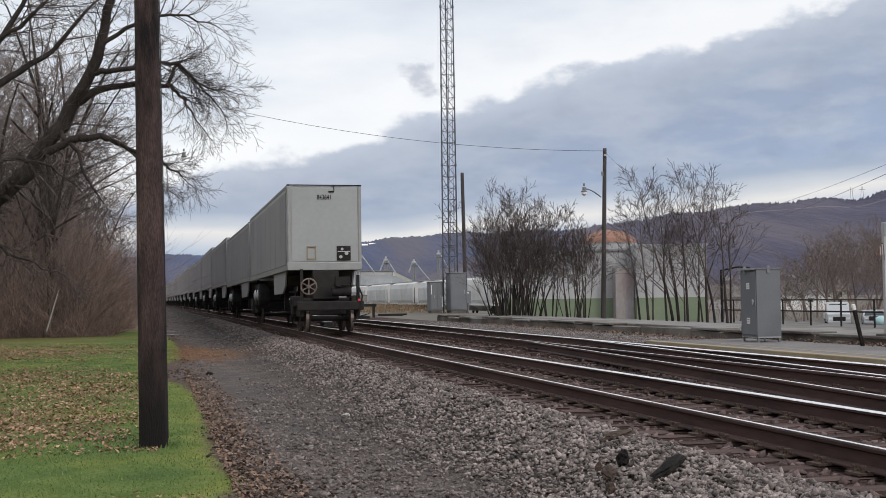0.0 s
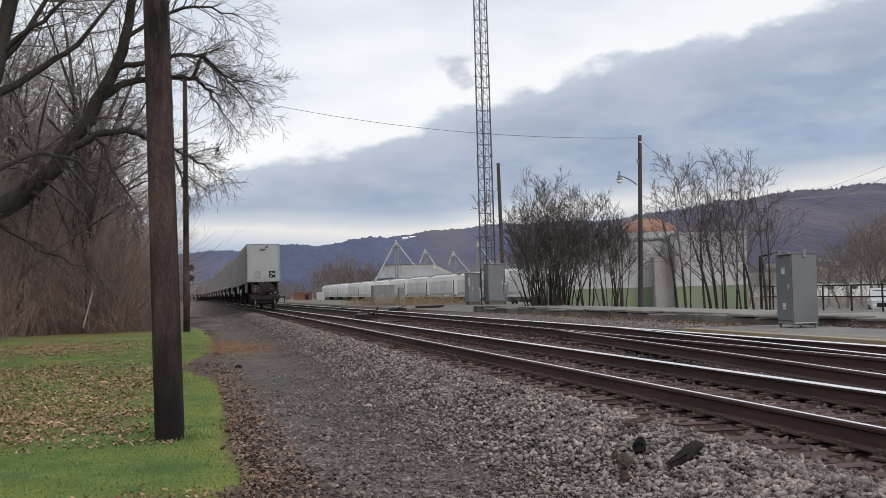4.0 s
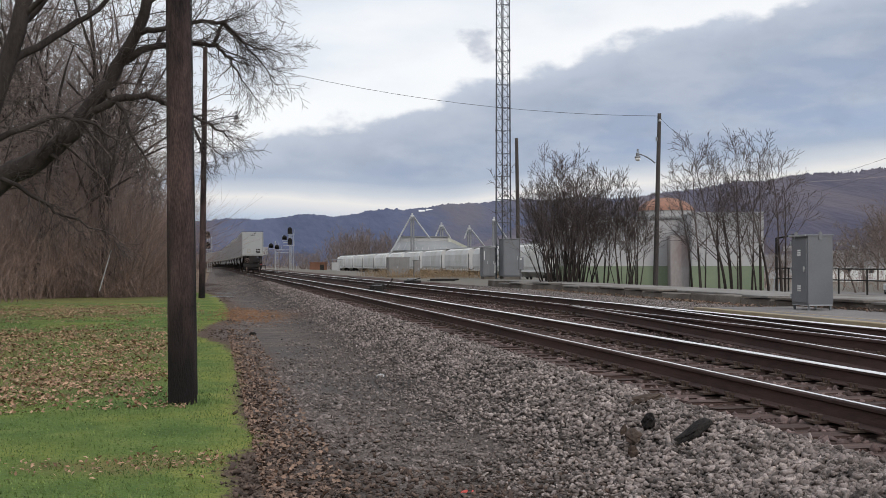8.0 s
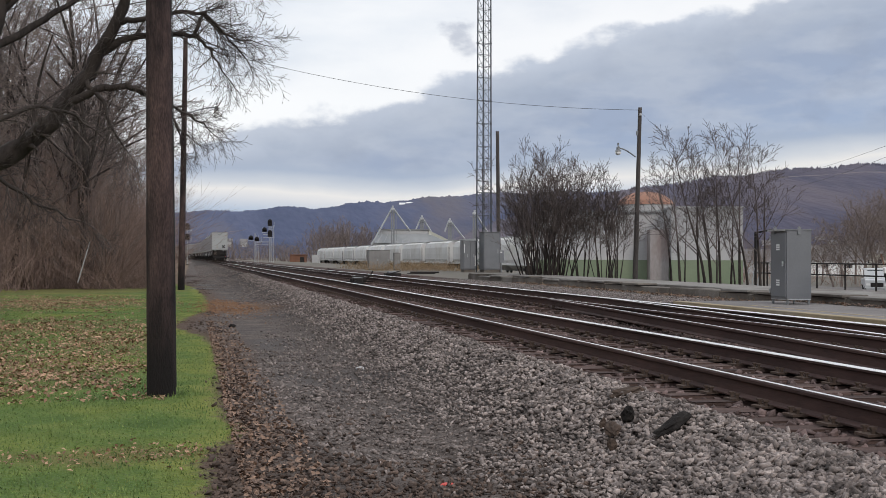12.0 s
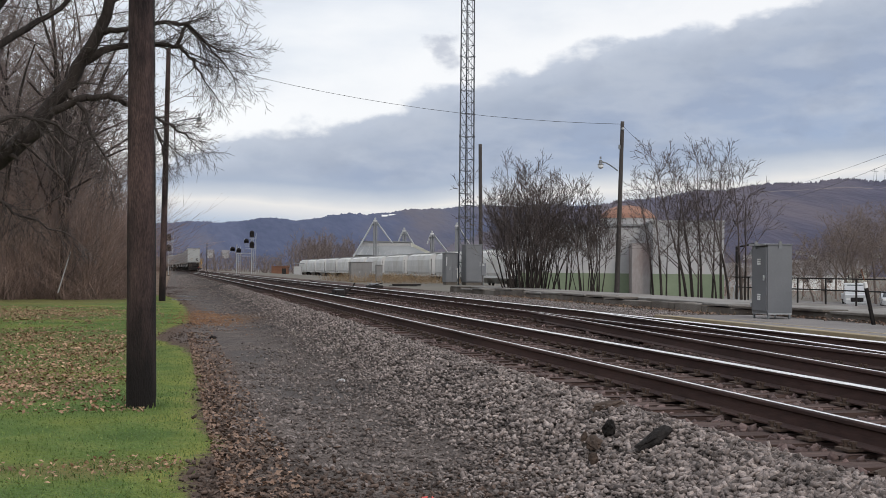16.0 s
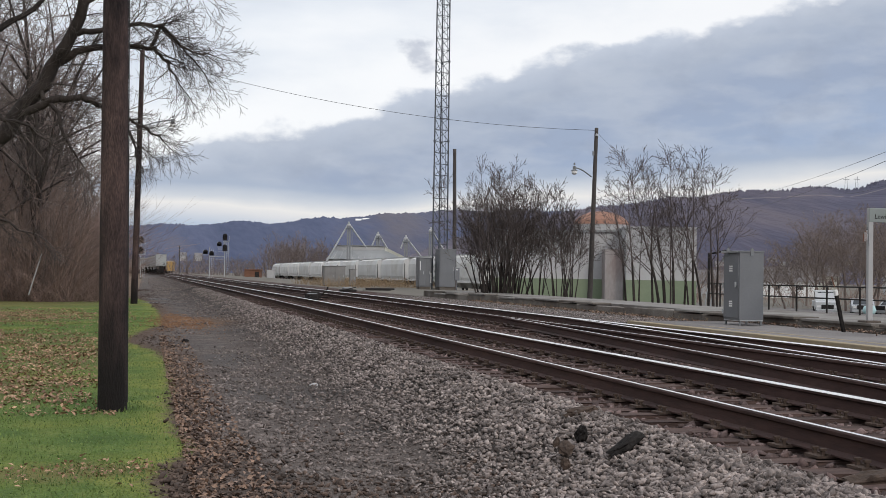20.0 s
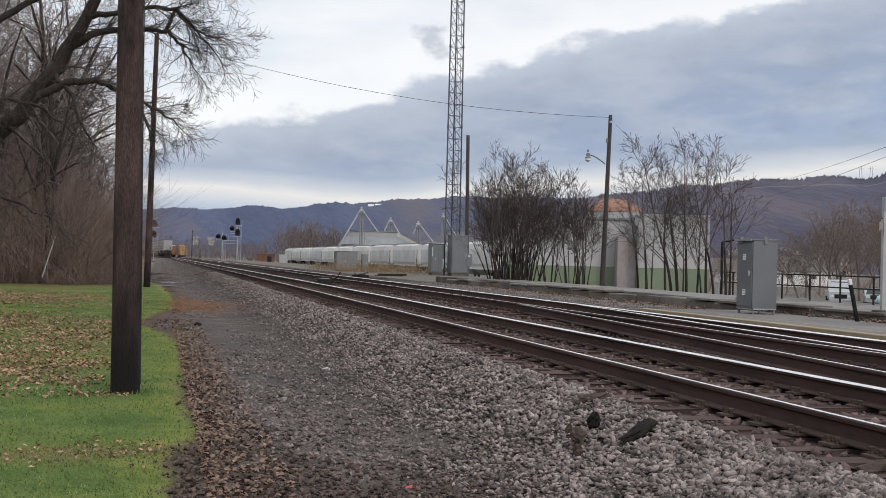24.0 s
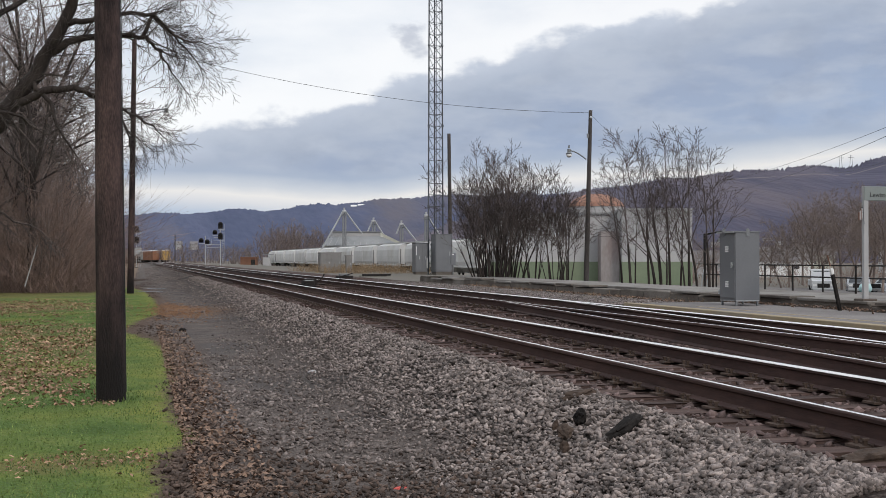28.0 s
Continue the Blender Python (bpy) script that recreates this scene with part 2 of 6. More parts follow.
BLACK = material("dirty_black_steel", (0.012, 0.011, 0.011), (0.040, 0.034, 0.032), 3.0, 0.75, bump=0.3)
RUBBER = material("rubber", (0.015, 0.014, 0.014), (0.032, 0.03, 0.028), 5.0, 0.85, bump=0.3)
WHEEL = material("worn_wheel_steel", (0.12, 0.09, 0.075), (0.25, 0.20, 0.18), 4.0, 0.5, metal=0.6, bump=0.2)
CABINET = material("grey_cabinet_paint", (0.135, 0.141, 0.152), (0.175, 0.183, 0.195), 1.5, 0.5, bump=0.05, fine=20, stain=(0.14, 0.145, 0.155), stain_at=0.62)
CASE = material("pale_case_paint", (0.20, 0.195, 0.19), (0.27, 0.262, 0.255), 1.5, 0.6, bump=0.05, fine=20, stain=(0.17, 0.16, 0.155), stain_at=0.6)
STEEL = material("galvanised_steel", (0.36, 0.37, 0.38), (0.52, 0.53, 0.54), 6.0, 0.5, metal=0.5, bump=0.1)
DULL = material("dull_steel", (0.17, 0.18, 0.19), (0.28, 0.29, 0.30), 4.0, 0.6, metal=0.4, bump=0.1)
MAST = material("dark_mast_steel", (0.075, 0.08, 0.095), (0.14, 0.15, 0.165), 4.0, 0.6, metal=0.3, bump=0.1)
CONCRETE = material("old_concrete", (0.12, 0.105, 0.092), (0.25, 0.23, 0.205), 1.2, 0.92, bump=0.6, fine=25, stain=(0.10, 0.082, 0.07), stain_at=0.54, world=True)
WALLTOP = material("wall_cap", (0.17, 0.16, 0.15), (0.29, 0.275, 0.255), 1.5, 0.9, bump=0.4, fine=12, stain=(0.13, 0.115, 0.10), stain_at=0.55, world=True)
YELLOW = material("worn_yellow_edge", (0.27, 0.215, 0.135), (0.37, 0.305, 0.205), 1.3, 0.9, bump=0.2, fine=18, stain=(0.27, 0.235, 0.185), stain_at=0.56, world=True)
HOPPER = material("hopper_grey", (0.50, 0.50, 0.49), (0.64, 0.64, 0.63), 0.4, 0.6, bump=0.05, fine=4, stain=(0.47, 0.46, 0.43), stain_at=0.6, vary=0.1)
SIDING = material("pale_siding", (0.34, 0.34, 0.345), (0.45, 0.445, 0.445), 0.3, 0.7, bump=0.1, fine=5, stain=(0.46, 0.45, 0.43), stain_at=0.62)
CREAM = material("cream_siding", (0.40, 0.40, 0.34), (0.48, 0.48, 0.42), 0.3, 0.7, bump=0.1, fine=5)
GREEN = material("green_band", (0.14, 0.185, 0.115), (0.20, 0.24, 0.155), 0.3, 0.7, bump=0.1, fine=5)
ROOF = material("roof_metal", (0.20, 0.21, 0.215), (0.30, 0.31, 0.315), 0.5, 0.6, bump=0.1)
ORANGE = material("orange_roof", (0.27, 0.145, 0.105), (0.35, 0.20, 0.15), 0.4, 0.85, bump=0.1)
MAROON = material("brown_boxcar", (0.24, 0.115, 0.07), (0.32, 0.165, 0.105), 0.4, 0.85, bump=0.1)
AMBER = material("yellow_boxcar", (0.40, 0.25, 0.085), (0.48, 0.31, 0.13), 0.4, 0.8, bump=0.1)
RUST = material("rusty_steel", (0.15, 0.075, 0.05), (0.25, 0.13, 0.085), 1.0, 0.9, bump=0.3)
WHITE = material("white_paint", (0.70, 0.70, 0.69), (0.80, 0.80, 0.79), 1.5, 0.5, bump=0.03)
RED = material("red_paint", (0.45, 0.05, 0.04), (0.55, 0.08, 0.06), 2.0, 0.5, bump=0)
TEAL = material("pale_teal_tank", (0.36, 0.55, 0.56), (0.45, 0.63, 0.63), 1.0, 0.4, bump=0)
CAR_WHITE = material("white_truck_paint", (0.46, 0.47, 0.48), (0.56, 0.57, 0.58), 1.0, 0.35, bump=0)
CAR_RED = material("dark_red_car", (0.22, 0.03, 0.03), (0.30, 0.05, 0.05), 1.0, 0.3, bump=0)
CAR_GREY = material("silver_car", (0.35, 0.36, 0.38), (0.45, 0.46, 0.48), 1.0, 0.3, metal=0.5, bump=0)
GLASS = material("dark_glass", (0.02, 0.025, 0.03), (0.04, 0.045, 0.05), 1.0, 0.12, bump=0)
WIRE = material("wire", (0.02, 0.02, 0.02), (0.05, 0.05, 0.05), 1.0, 0.7, bump=0)
LENS = glowing("red_marker_light", (0.5, 0.04, 0.04), 0.35)
HILL_CUT = material("bare_cut", (0.13, 0.112, 0.118), (0.20, 0.175, 0.178), 0.02, 0.95, bump=0, fine=0.1, world=True)
INK = material("black_lettering", (0.02, 0.02, 0.02), (0.035, 0.035, 0.035), 2.0, 0.8, bump=0)
SIGNWHITE = material("sign_face", (0.20, 0.225, 0.22), (0.25, 0.28, 0.27), 2.0, 0.5, bump=0)
CHAR = material("black_scrap", (0.012, 0.011, 0.011), (0.04, 0.036, 0.034), 8.0, 0.8, bump=0.8, fine=20)

CHAR.node_tree.nodes["Principled BSDF"].inputs["Specular IOR Level"].default_value = 0.05


def soak(m, low, high, col):
    """Creosote soaked into the foot of a pole, with a ragged upper limit."""
    t = m.node_tree
    bsdf = t.nodes["Principled BSDF"]
    old = bsdf.inputs["Base Color"].links[0].from_socket
    where = node(t, "ShaderNodeTexCoord").outputs["Object"]
    z = node(t, "ShaderNodeSeparateXYZ", {0: where}).outputs[2]
    streak = node(t, "ShaderNodeVectorMath", {0: where, 1: (9, 9, 0.7)}, operation="MULTIPLY").outputs[0]
    n = node(t, "ShaderNodeTexNoise", {"Vector": streak, "Scale": 1.0, "Detail": 4}).outputs[0]
    f = node(t, "ShaderNodeMapRange", {0: calc(t, "MULTIPLY_ADD", n, 1.6, z), 1: high, 2: low, 4: 0.93}).outputs[0]
    t.links.new(blend(t, f, old, (*col, 1)), bsdf.inputs["Base Color"])


soak(POLE, 1.1, 2.7, (0.012, 0.010, 0.010))

# ---------------------------------------------------------------- mesh helpers
class Shape:
    """Collects faces, to be linked as one mesh."""

    def __init__(self):
        self.v, self.f, self.k = [], [], []

    def add(self, verts, faces, k=0):
        n = len(self.v)
        self.v += [tuple(p) for p in verts]
        self.f += [tuple(i + n for i in f) for f in faces]
        self.k += [k] * len(faces)
        return self

    def box(self, x0, x1, y0, y1, z0, z1, k=0, bevel=0.0, turn=None):
        """A box, with its edges bevelled where bevel is given."""
        if bevel <= 0:
            v = [(x, y, z) for x in (x0, x1) for y in (y0, y1) for z in (z0, z1)]
            f = [(0, 1, 3, 2), (4, 6, 7, 5), (0, 4, 5, 1), (2, 3, 7, 6), (0, 2, 6, 4), (1, 5, 7, 3)]
        else:
            bm = bmesh.new()
            bmesh.ops.create_cube(bm, size=1)
            for p in bm.verts:
                p.co = Vector(((x0 + x1) / 2 + p.co.x * (x1 - x0), (y0 + y1) / 2 + p.co.y * (y1 - y0), (z0 + z1) / 2 + p.co.z * (z1 - z0)))
            bmesh.ops.bevel(bm, geom=bm.edges[:], offset=bevel, segments=2, profile=0.5, affect="EDGES")
            bm.verts.index_update()
            v, f = [p.co.copy() for p in bm.verts], [tuple(q.index for q in g.verts) for g in bm.faces]
            bm.free()
        if turn is not None:
            v = [turn @ Vector(p) for p in v]
        return self.add(v, f, k)

    def tube(self, p0, p1, r0, r1=None, n=8, k=0, caps=True):
        p0, p1 = Vector(p0), Vector(p1)
        r1 = r0 if r1 is None else r1
        d = (p1 - p0).normalized()
        a = d.orthogonal().normalized()
        b = d.cross(a)
        v = []
        for p, r in ((p0, r0), (p1, r1)):
            v += [p + (a * math.cos(2 * math.pi * i / n) + b * math.sin(2 * math.pi * i / n)) * r for i in range(n)]
        f = [(i, (i + 1) % n, n + (i + 1) % n, n + i) for i in range(n)]
        if caps:
            f += [tuple(reversed(range(n))), tuple(range(n, 2 * n))]
        return self.add(v, f, k)

    def pipe(self, pts, r, n=6, k=0):
        """One bent tube through points."""
        pts = [Vector(p) for p in pts]
        v = []
        for i, p in enumerate(pts):
            d = (pts[min(i + 1, len(pts) - 1)] - pts[max(i - 1, 0)]).normalized()
            a = d.cross(Vector((0.31, 0.95, 0.05))).normalized()
            b = d.cross(a)
            v += [p + (a * math.cos(2 * math.pi * j / n) + b * math.sin(2 * math.pi * j / n)) * r for j in range(n)]
        f = [(i * n + j, i * n + (j + 1) % n, (i + 1) * n + (j + 1) % n, (i + 1) * n + j) for i in range(len(pts) - 1) for j in range(n)]
        f += [tuple(reversed(range(n))), tuple(range((len(pts) - 1) * n, len(pts) * n))]
        return self.add(v, f, k)

    def lathe(self, profile, axis=((0, 0, 0), (0, 0, 1)), n=16, k=0, caps=True):
        """Turns (radius, height) pairs about an axis."""
        p0, d = Vector(axis[0]), Vector(axis[1]).normalized()
        a = d.orthogonal().normalized()
        b = d.cross(a)
        v = [p0 + d * h + (a * math.cos(2 * math.pi * i / n) + b * math.sin(2 * math.pi * i / n)) * r for r, h in profile for i in range(n)]
        f = [(j * n + i, j * n + (i + 1) % n, (j + 1) * n + (i + 1) % n, (j + 1) * n + i) for j in range(len(profile) - 1) for i in range(n)]
        if caps:
            f += [tuple(reversed(range(n))), tuple(range((len(profile) - 1) * n, len(profile) * n))]
        return self.add(v, f, k)

    def prism(self, outline, y0, y1, k=0):
        """An outline in x and z, drawn out along y."""
        n = len(outline)
        v = [(x, y, z) for y in (y0, y1) for x, z in outline]
        f = [(i, (i + 1) % n, n + (i + 1) % n, n + i) for i in range(n)] + [tuple(reversed(range(n))), tuple(range(n, 2 * n))]
        return self.add(v, f, k)

    def mesh(self, name, mats, smooth=False):
        m = bpy.data.meshes.new(name)
        m.from_pydata(self.v, [], self.f)
        for one in mats if isinstance(mats, (list, tuple)) else [mats]:
            m.materials.append(one)
        m.polygons.foreach_set("material_index", self.k)
        if smooth:
            m.polygons.foreach_set("use_smooth", [True] * len(self.f))
        m.update()
        return m


def part(name, shape, mats, parent=None, label="", smooth=False):
    ob = new(name, shape.mesh(name, mats, smooth) if isinstance(shape, Shape) else shape)
    if parent is not None:
        ob.parent = parent
    return tagged(ob, label) if label else ob


def thing(name, m, label, category, group="", kind=""):
    ob = new(name)
    ob.matrix_basis = m
    ob.empty_display_size = 0.2
    return tagged(ob, label, category, group, kind)


def spread(base, tris, places, mats, name):
    """One joined mesh of many copies of a small piece: base (n, 3), tris (m, 3 or 4), places (k, 4, 4)."""
    k, n = len(places), len(base)
    hom = np.c_[base, np.ones(n)]
    v = np.einsum("kij,nj->kni", places, hom)[:, :, :3].reshape(-1, 3)
    f = (np.array(tris)[None] + (np.arange(k) * n)[:, None, None]).reshape(-1, len(tris[0]))
    return quick(name, v, f, mats)


def quick(name, v, f, mats, smooth=False):
    m = bpy.data.meshes.new(name)
    f = np.asarray(f)
    m.vertices.add(len(v))
    m.vertices.foreach_set("co", np.asarray(v, np.float32).ravel())
    m.loops.add(f.size)
    m.loops.foreach_set("vertex_index", f.astype(np.int32).ravel())
    m.polygons.add(len(f))
    m.polygons.foreach_set("loop_start", np.arange(0, f.size, f.shape[1], dtype=np.int32))
    if smooth:
        m.polygons.foreach_set("use_smooth", np.ones(len(f), bool))
    m.materials.append(mats)
    m.update(calc_edges=True)
    return m


rng = np.random.default_rng(7)


# ---------------------------------------------------------------- the plan: y runs along the tracks, x across them, z = 0 is the cinder road
TRACK_1, TRACK_2, HEAD_1, HEAD_2 = 5.48, 8.84, 0.60, 0.69
GAUGE = 0.7525
CURVE_AT, CURVE_R, SKEW = 330.0, 1000.0, 0.0058


def bend(y):
    """How far the main line has curved to the west at y."""
    return -SKEW * max(0.0, y - 55.0) - max(0.0, y - CURVE_AT) ** 2 / (2 * CURVE_R)


def smooth(a, b, v):
    u = np.clip((v - a) / (b - a), 0, 1)
    return u * u * (3 - 2 * u)


LINE_X = (-3000, -60, -3, 0.3, 2.2, 3.0, 3.9, 4.15, 6.65, 7.3, 7.6, 10.2, 10.9, 11.5, 15.0, 25.0, 29.0, 45.0, 60.0, 3000)
LINE_Z = (0, 0, 0.0, 0, 0.0, 0.10, 0.36, 0.372, 0.372, 0.41, 0.455, 0.455, 0.42, 0.50, 0.47, 0.45, -0.4, -0.5, -1.4, -1.4)


def lift(x, y):
    """Height of the ground."""
    x, y = np.asarray(x, float), np.asarray(y, float)
    z = np.interp(x + (SKEW * np.clip(y - 55.0, 0, 600) + np.clip(y - CURVE_AT, 0, 400) ** 2 / (2 * CURVE_R)) * (y < 900), LINE_X, LINE_Z)
    foot = -1.4 - 15 * (1 - smooth(58, 74, y)) - 0.010 * np.clip(y - 80, 0, 500)
    up = np.clip(foot - x, 0, 90)
    z = z + np.where(up > 0, 0.42 * up * smooth(0, 12, up) + 0.6 * np.sin(x * 0.31 + y * 0.13) * smooth(0, 8, up), 0) * (1 - smooth(500, 900, y))
    return z + 0.02 * np.sin(x * 2.1 + 1.3 * np.sin(y * 0.9)) * np.sin(y * 1.3) * (x < 2.5) * (1 - smooth(92, 106, y))


def build_ground():
    xs = np.unique(np.concatenate([[-3200, -1200, -500, -250, -160, -120, -100], np.arange(-90, -20, 4), np.arange(-20, -4, 1.0), np.arange(-4, 12, 0.25), np.arange(12, 40, 2), [50, 70, 100, 150, 250, 500, 1200, 3200]]))
    ys = np.unique(np.concatenate([[-900, -300, -120, -60, -30, -15], np.arange(-8, 112, 0.75), np.arange(112, 220, 4), np.arange(220, 600, 20), [700, 900, 1300, 2000, 3000, 4600]]))
    gx, gy = np.meshgrid(xs, ys)
    gz = lift(gx, gy)
    v = np.c_[gx.ravel(), gy.ravel(), gz.ravel()]
    n, m = len(xs), len(ys)
    i = (np.arange(m - 1)[:, None] * n + np.arange(n - 1)).ravel()
    f = np.c_[i, i + 1, i + n + 1, i + n]
    mesh = quick("ground", v, f, GROUND, smooth=True)
    for one in (LITTER, ASPHALT, FIELD):
        mesh.materials.append(one)
    c = v[f].mean(1)
    k = np.zeros(len(f), int)
    foot = -1.4 - 15 * (1 - smooth(58, 74, c[:, 1]))
    k[(c[:, 0] < foot + 0.8)] = 1
    k[(c[:, 0] > 11) & (c[:, 0] < 15.5) & (c[:, 1] < 62)] = 2
    k[((c[:, 0] > 15.5) & (c[:, 1] < 75)) | ((c[:, 0] > 13) & (c[:, 1] > 62))] = 3
    k[(c[:, 0] > 24) & (c[:, 0] < 80) & (c[:, 1] > 20) & (c[:, 1] < 110)] = 2
    mesh.polygons.foreach_set("material_index", k.astype(np.int32))
    tagged(new("ground", mesh), "lawn, cinder road, stone ballast and brown valley floor", "ground", kind="structure")


def ground_material():
    """Lawn west of the road, cinders on it, ballast under the tracks, with ragged borders."""
    m = bpy.data.materials.new("trackside_ground")
    m.use_nodes = True
    t = m.node_tree
    bsdf = t.nodes["Principled BSDF"]
    pos = node(t, "ShaderNodeNewGeometry").outputs["Position"]
    axes = node(t, "ShaderNodeSeparateXYZ", {0: pos}).outputs

    def fuzz(scale, detail=4, rough=0.5):
        return node(t, "ShaderNodeTexNoise", {"Vector": pos, "Scale": scale, "Detail": detail, "Roughness": rough}).outputs[0]

    wide, mid, small, grit = fuzz(0.35), fuzz(1.6), fuzz(9.0), fuzz(38.0, 2)
    cells = node(t, "ShaderNodeTexVoronoi", {"Vector": pos, "Scale": 22.0}).outputs
    grass = ramp(t, calc(t, "MULTIPLY_ADD", mid, 0.8, calc(t, "MULTIPLY_ADD", grit, 0.6, -0.2)), [(0.2, (0.045, 0.085, 0.020)), (0.5, (0.092, 0.148, 0.034)), (0.8, (0.18, 0.21, 0.06))])
    grass = blend(t, node(t, "ShaderNodeMapRange", {0: wide, 1: 0.48, 2: 0.66, 4: 0.55}).outputs[0], grass, (0.215, 0.225, 0.045, 1))
    leafy = None
    for px, py, rx, ry in PATCHES:
        d = node(t, "ShaderNodeVectorMath", {0: node(t, "ShaderNodeVectorMath", {0: pos, 1: (px, py, 0)}, operation="SUBTRACT").outputs[0], 1: (1 / rx, 1 / ry, 0)}, operation="MULTIPLY").outputs[0]
        d = node(t, "ShaderNodeVectorMath", {0: d}, operation="LENGTH").outputs["Value"]
        leafy = d if leafy is None else calc(t, "MINIMUM", leafy, d)
    leafy = calc(t, "ADD", leafy, calc(t, "ADD", calc(t, "MULTIPLY_ADD", mid, 1.8, -0.9), calc(t, "MULTIPLY_ADD", small, 1.0, -0.5)))
    leafy = node(t, "ShaderNodeMapRange", {0: leafy, 1: 1.4, 2: 0.45, 4: 0.5}).outputs[0]
    grass = blend(t, leafy, grass, (0.18, 0.12, 0.062, 1))
    cinder = ramp(t, calc(t, "MULTIPLY_ADD", grit, 0.9, calc(t, "MULTIPLY_ADD", mid, 0.5, -0.2)), [(0.25, (0.045, 0.036, 0.032)), (0.5, (0.112, 0.092, 0.083)), (0.8, (0.25, 0.21, 0.19))])
    cinder = blend(t, node(t, "ShaderNodeMapRange", {0: wide, 1: 0.46, 2: 0.60, 4: 0.75}).outputs[0], cinder, (0.088, 0.080, 0.077, 1))
    rusty = node(t, "ShaderNodeVectorMath", {0: pos, 1: (1.2, 39.5, 0.0)}, operation="DISTANCE").outputs["Value"]
    rusty = node(t, "ShaderNodeMapRange", {0: calc(t, "MULTIPLY_ADD", mid, 4.0, rusty), 1: 6.5, 2: 3.0, 4: 0.7}).outputs[0]
    cinder = blend(t, rusty, cinder, (0.24, 0.135, 0.075, 1))
    # ballast bed: cell edges coloured near black as the shade between stones
    stone = ramp(t, calc(t, "MULTIPLY_ADD", cells["Distance"], 1.1, calc(t, "MULTIPLY", small, 0.4)), [(0.1, (0.17, 0.145, 0.13)), (0.4, (0.08, 0.067, 0.06)), (0.85, (0.022, 0.018, 0.016))])
    rail_dirt = node(t, "ShaderNodeMapRange", {0: axes[0], 1: 3.7, 2: 4.5, 4: 0.6}).outputs[0]
    stone = blend(t, rail_dirt, stone, (0.10, 0.064, 0.055, 1))
    wave = ramp(t, calc(t, "DIVIDE", axes[1], 100.0), [(y / 100, (x * 0.4 + 0.5,) * 3) for y, x in EDGE])
    wave = calc(t, "MULTIPLY_ADD", wave, 2.5, -1.25)
    line = calc(t, "ADD", calc(t, "SUBTRACT", axes[0], wave), calc(t, "ADD", calc(t, "MULTIPLY_ADD", mid, 0.4, -0.2), calc(t, "MULTIPLY_ADD", small, 0.4, -0.2)))
    dry = node(t, "ShaderNodeMapRange", {0: calc(t, "MULTIPLY_ADD", mid, 0.8, line), 1: -0.1, 2: 0.5, 4: 0.5}).outputs[0]
    grass = blend(t, dry, grass, (0.27, 0.26, 0.06, 1))
    border = node(t, "ShaderNodeMapRange", {0: line, 1: -0.08, 2: 0.10}).outputs[0]
    litter = node(t, "ShaderNodeMapRange", {0: line, 1: 0.85, 2: 0.2, 4: 0.8}).outputs[0]
    cinder = blend(t, litter, cinder, (0.105, 0.068, 0.048, 1))
    mulch = node(t, "ShaderNodeMapRange", {0: calc(t, "MULTIPLY_ADD", mid, 7.0, axes[1]), 1: 14.5, 2: 10.5, 4: 0.7}).outputs[0]
    cinder = blend(t, mulch, cinder, (0.058, 0.043, 0.036, 1))
    bed = node(t, "ShaderNodeMapRange", {0: calc(t, "MULTIPLY_ADD", wide, 1.6, axes[0]), 1: 2.4, 2: 4.4}).outputs[0]
    col = blend(t, border, grass, blend(t, bed, cinder, stone))
    t.links.new(col, bsdf.inputs["Base Color"])
    bsdf.inputs["Roughness"].default_value = 0.95
    bsdf.inputs["Specular IOR Level"].default_value = 0.2
    hgt = calc(t, "ADD", grit, calc(t, "MULTIPLY", cells["Distance"], -0.8))
    t.links.new(node(t, "ShaderNodeBump", {"Strength": 0.9, "Distance": 0.04, "Height": hgt}).outputs[0], bsdf.inputs["Normal"])
    return m


# where the lawn meets the road: (y, x)
EDGE = [(5.0, 0.10), (8.6, 0.12), (10.0, 0.10), (11.4, 0.48), (12.4, 0.36), (14.0, 0.30), (17.8, 0.38), (22.5, 0.42), (25.5, 0.20), (28.5, -0.42), (33.0, -0.1), (37.0, 0.45), (43.0, 0.55), (52.0, 0.5), (64.0, 0.2), (80.0, -1.0)]
# leaf-strewn patches of the lawn: centre and half widths
PATCHES = [(-2.3, 18.5, 1.5, 3.0), (-1.5, 24.0, 1.0, 3.6), (-3.6, 29.0, 2.2, 3.0), (-0.55, 10.3, 0.8, 0.45), (-5.0, 44.0, 3.2, 5.0), (-6.0, 60.0, 5.0, 7.0), (-4.6, 23.0, 1.8, 5.0)]
GROUND = ground_material()
build_ground()


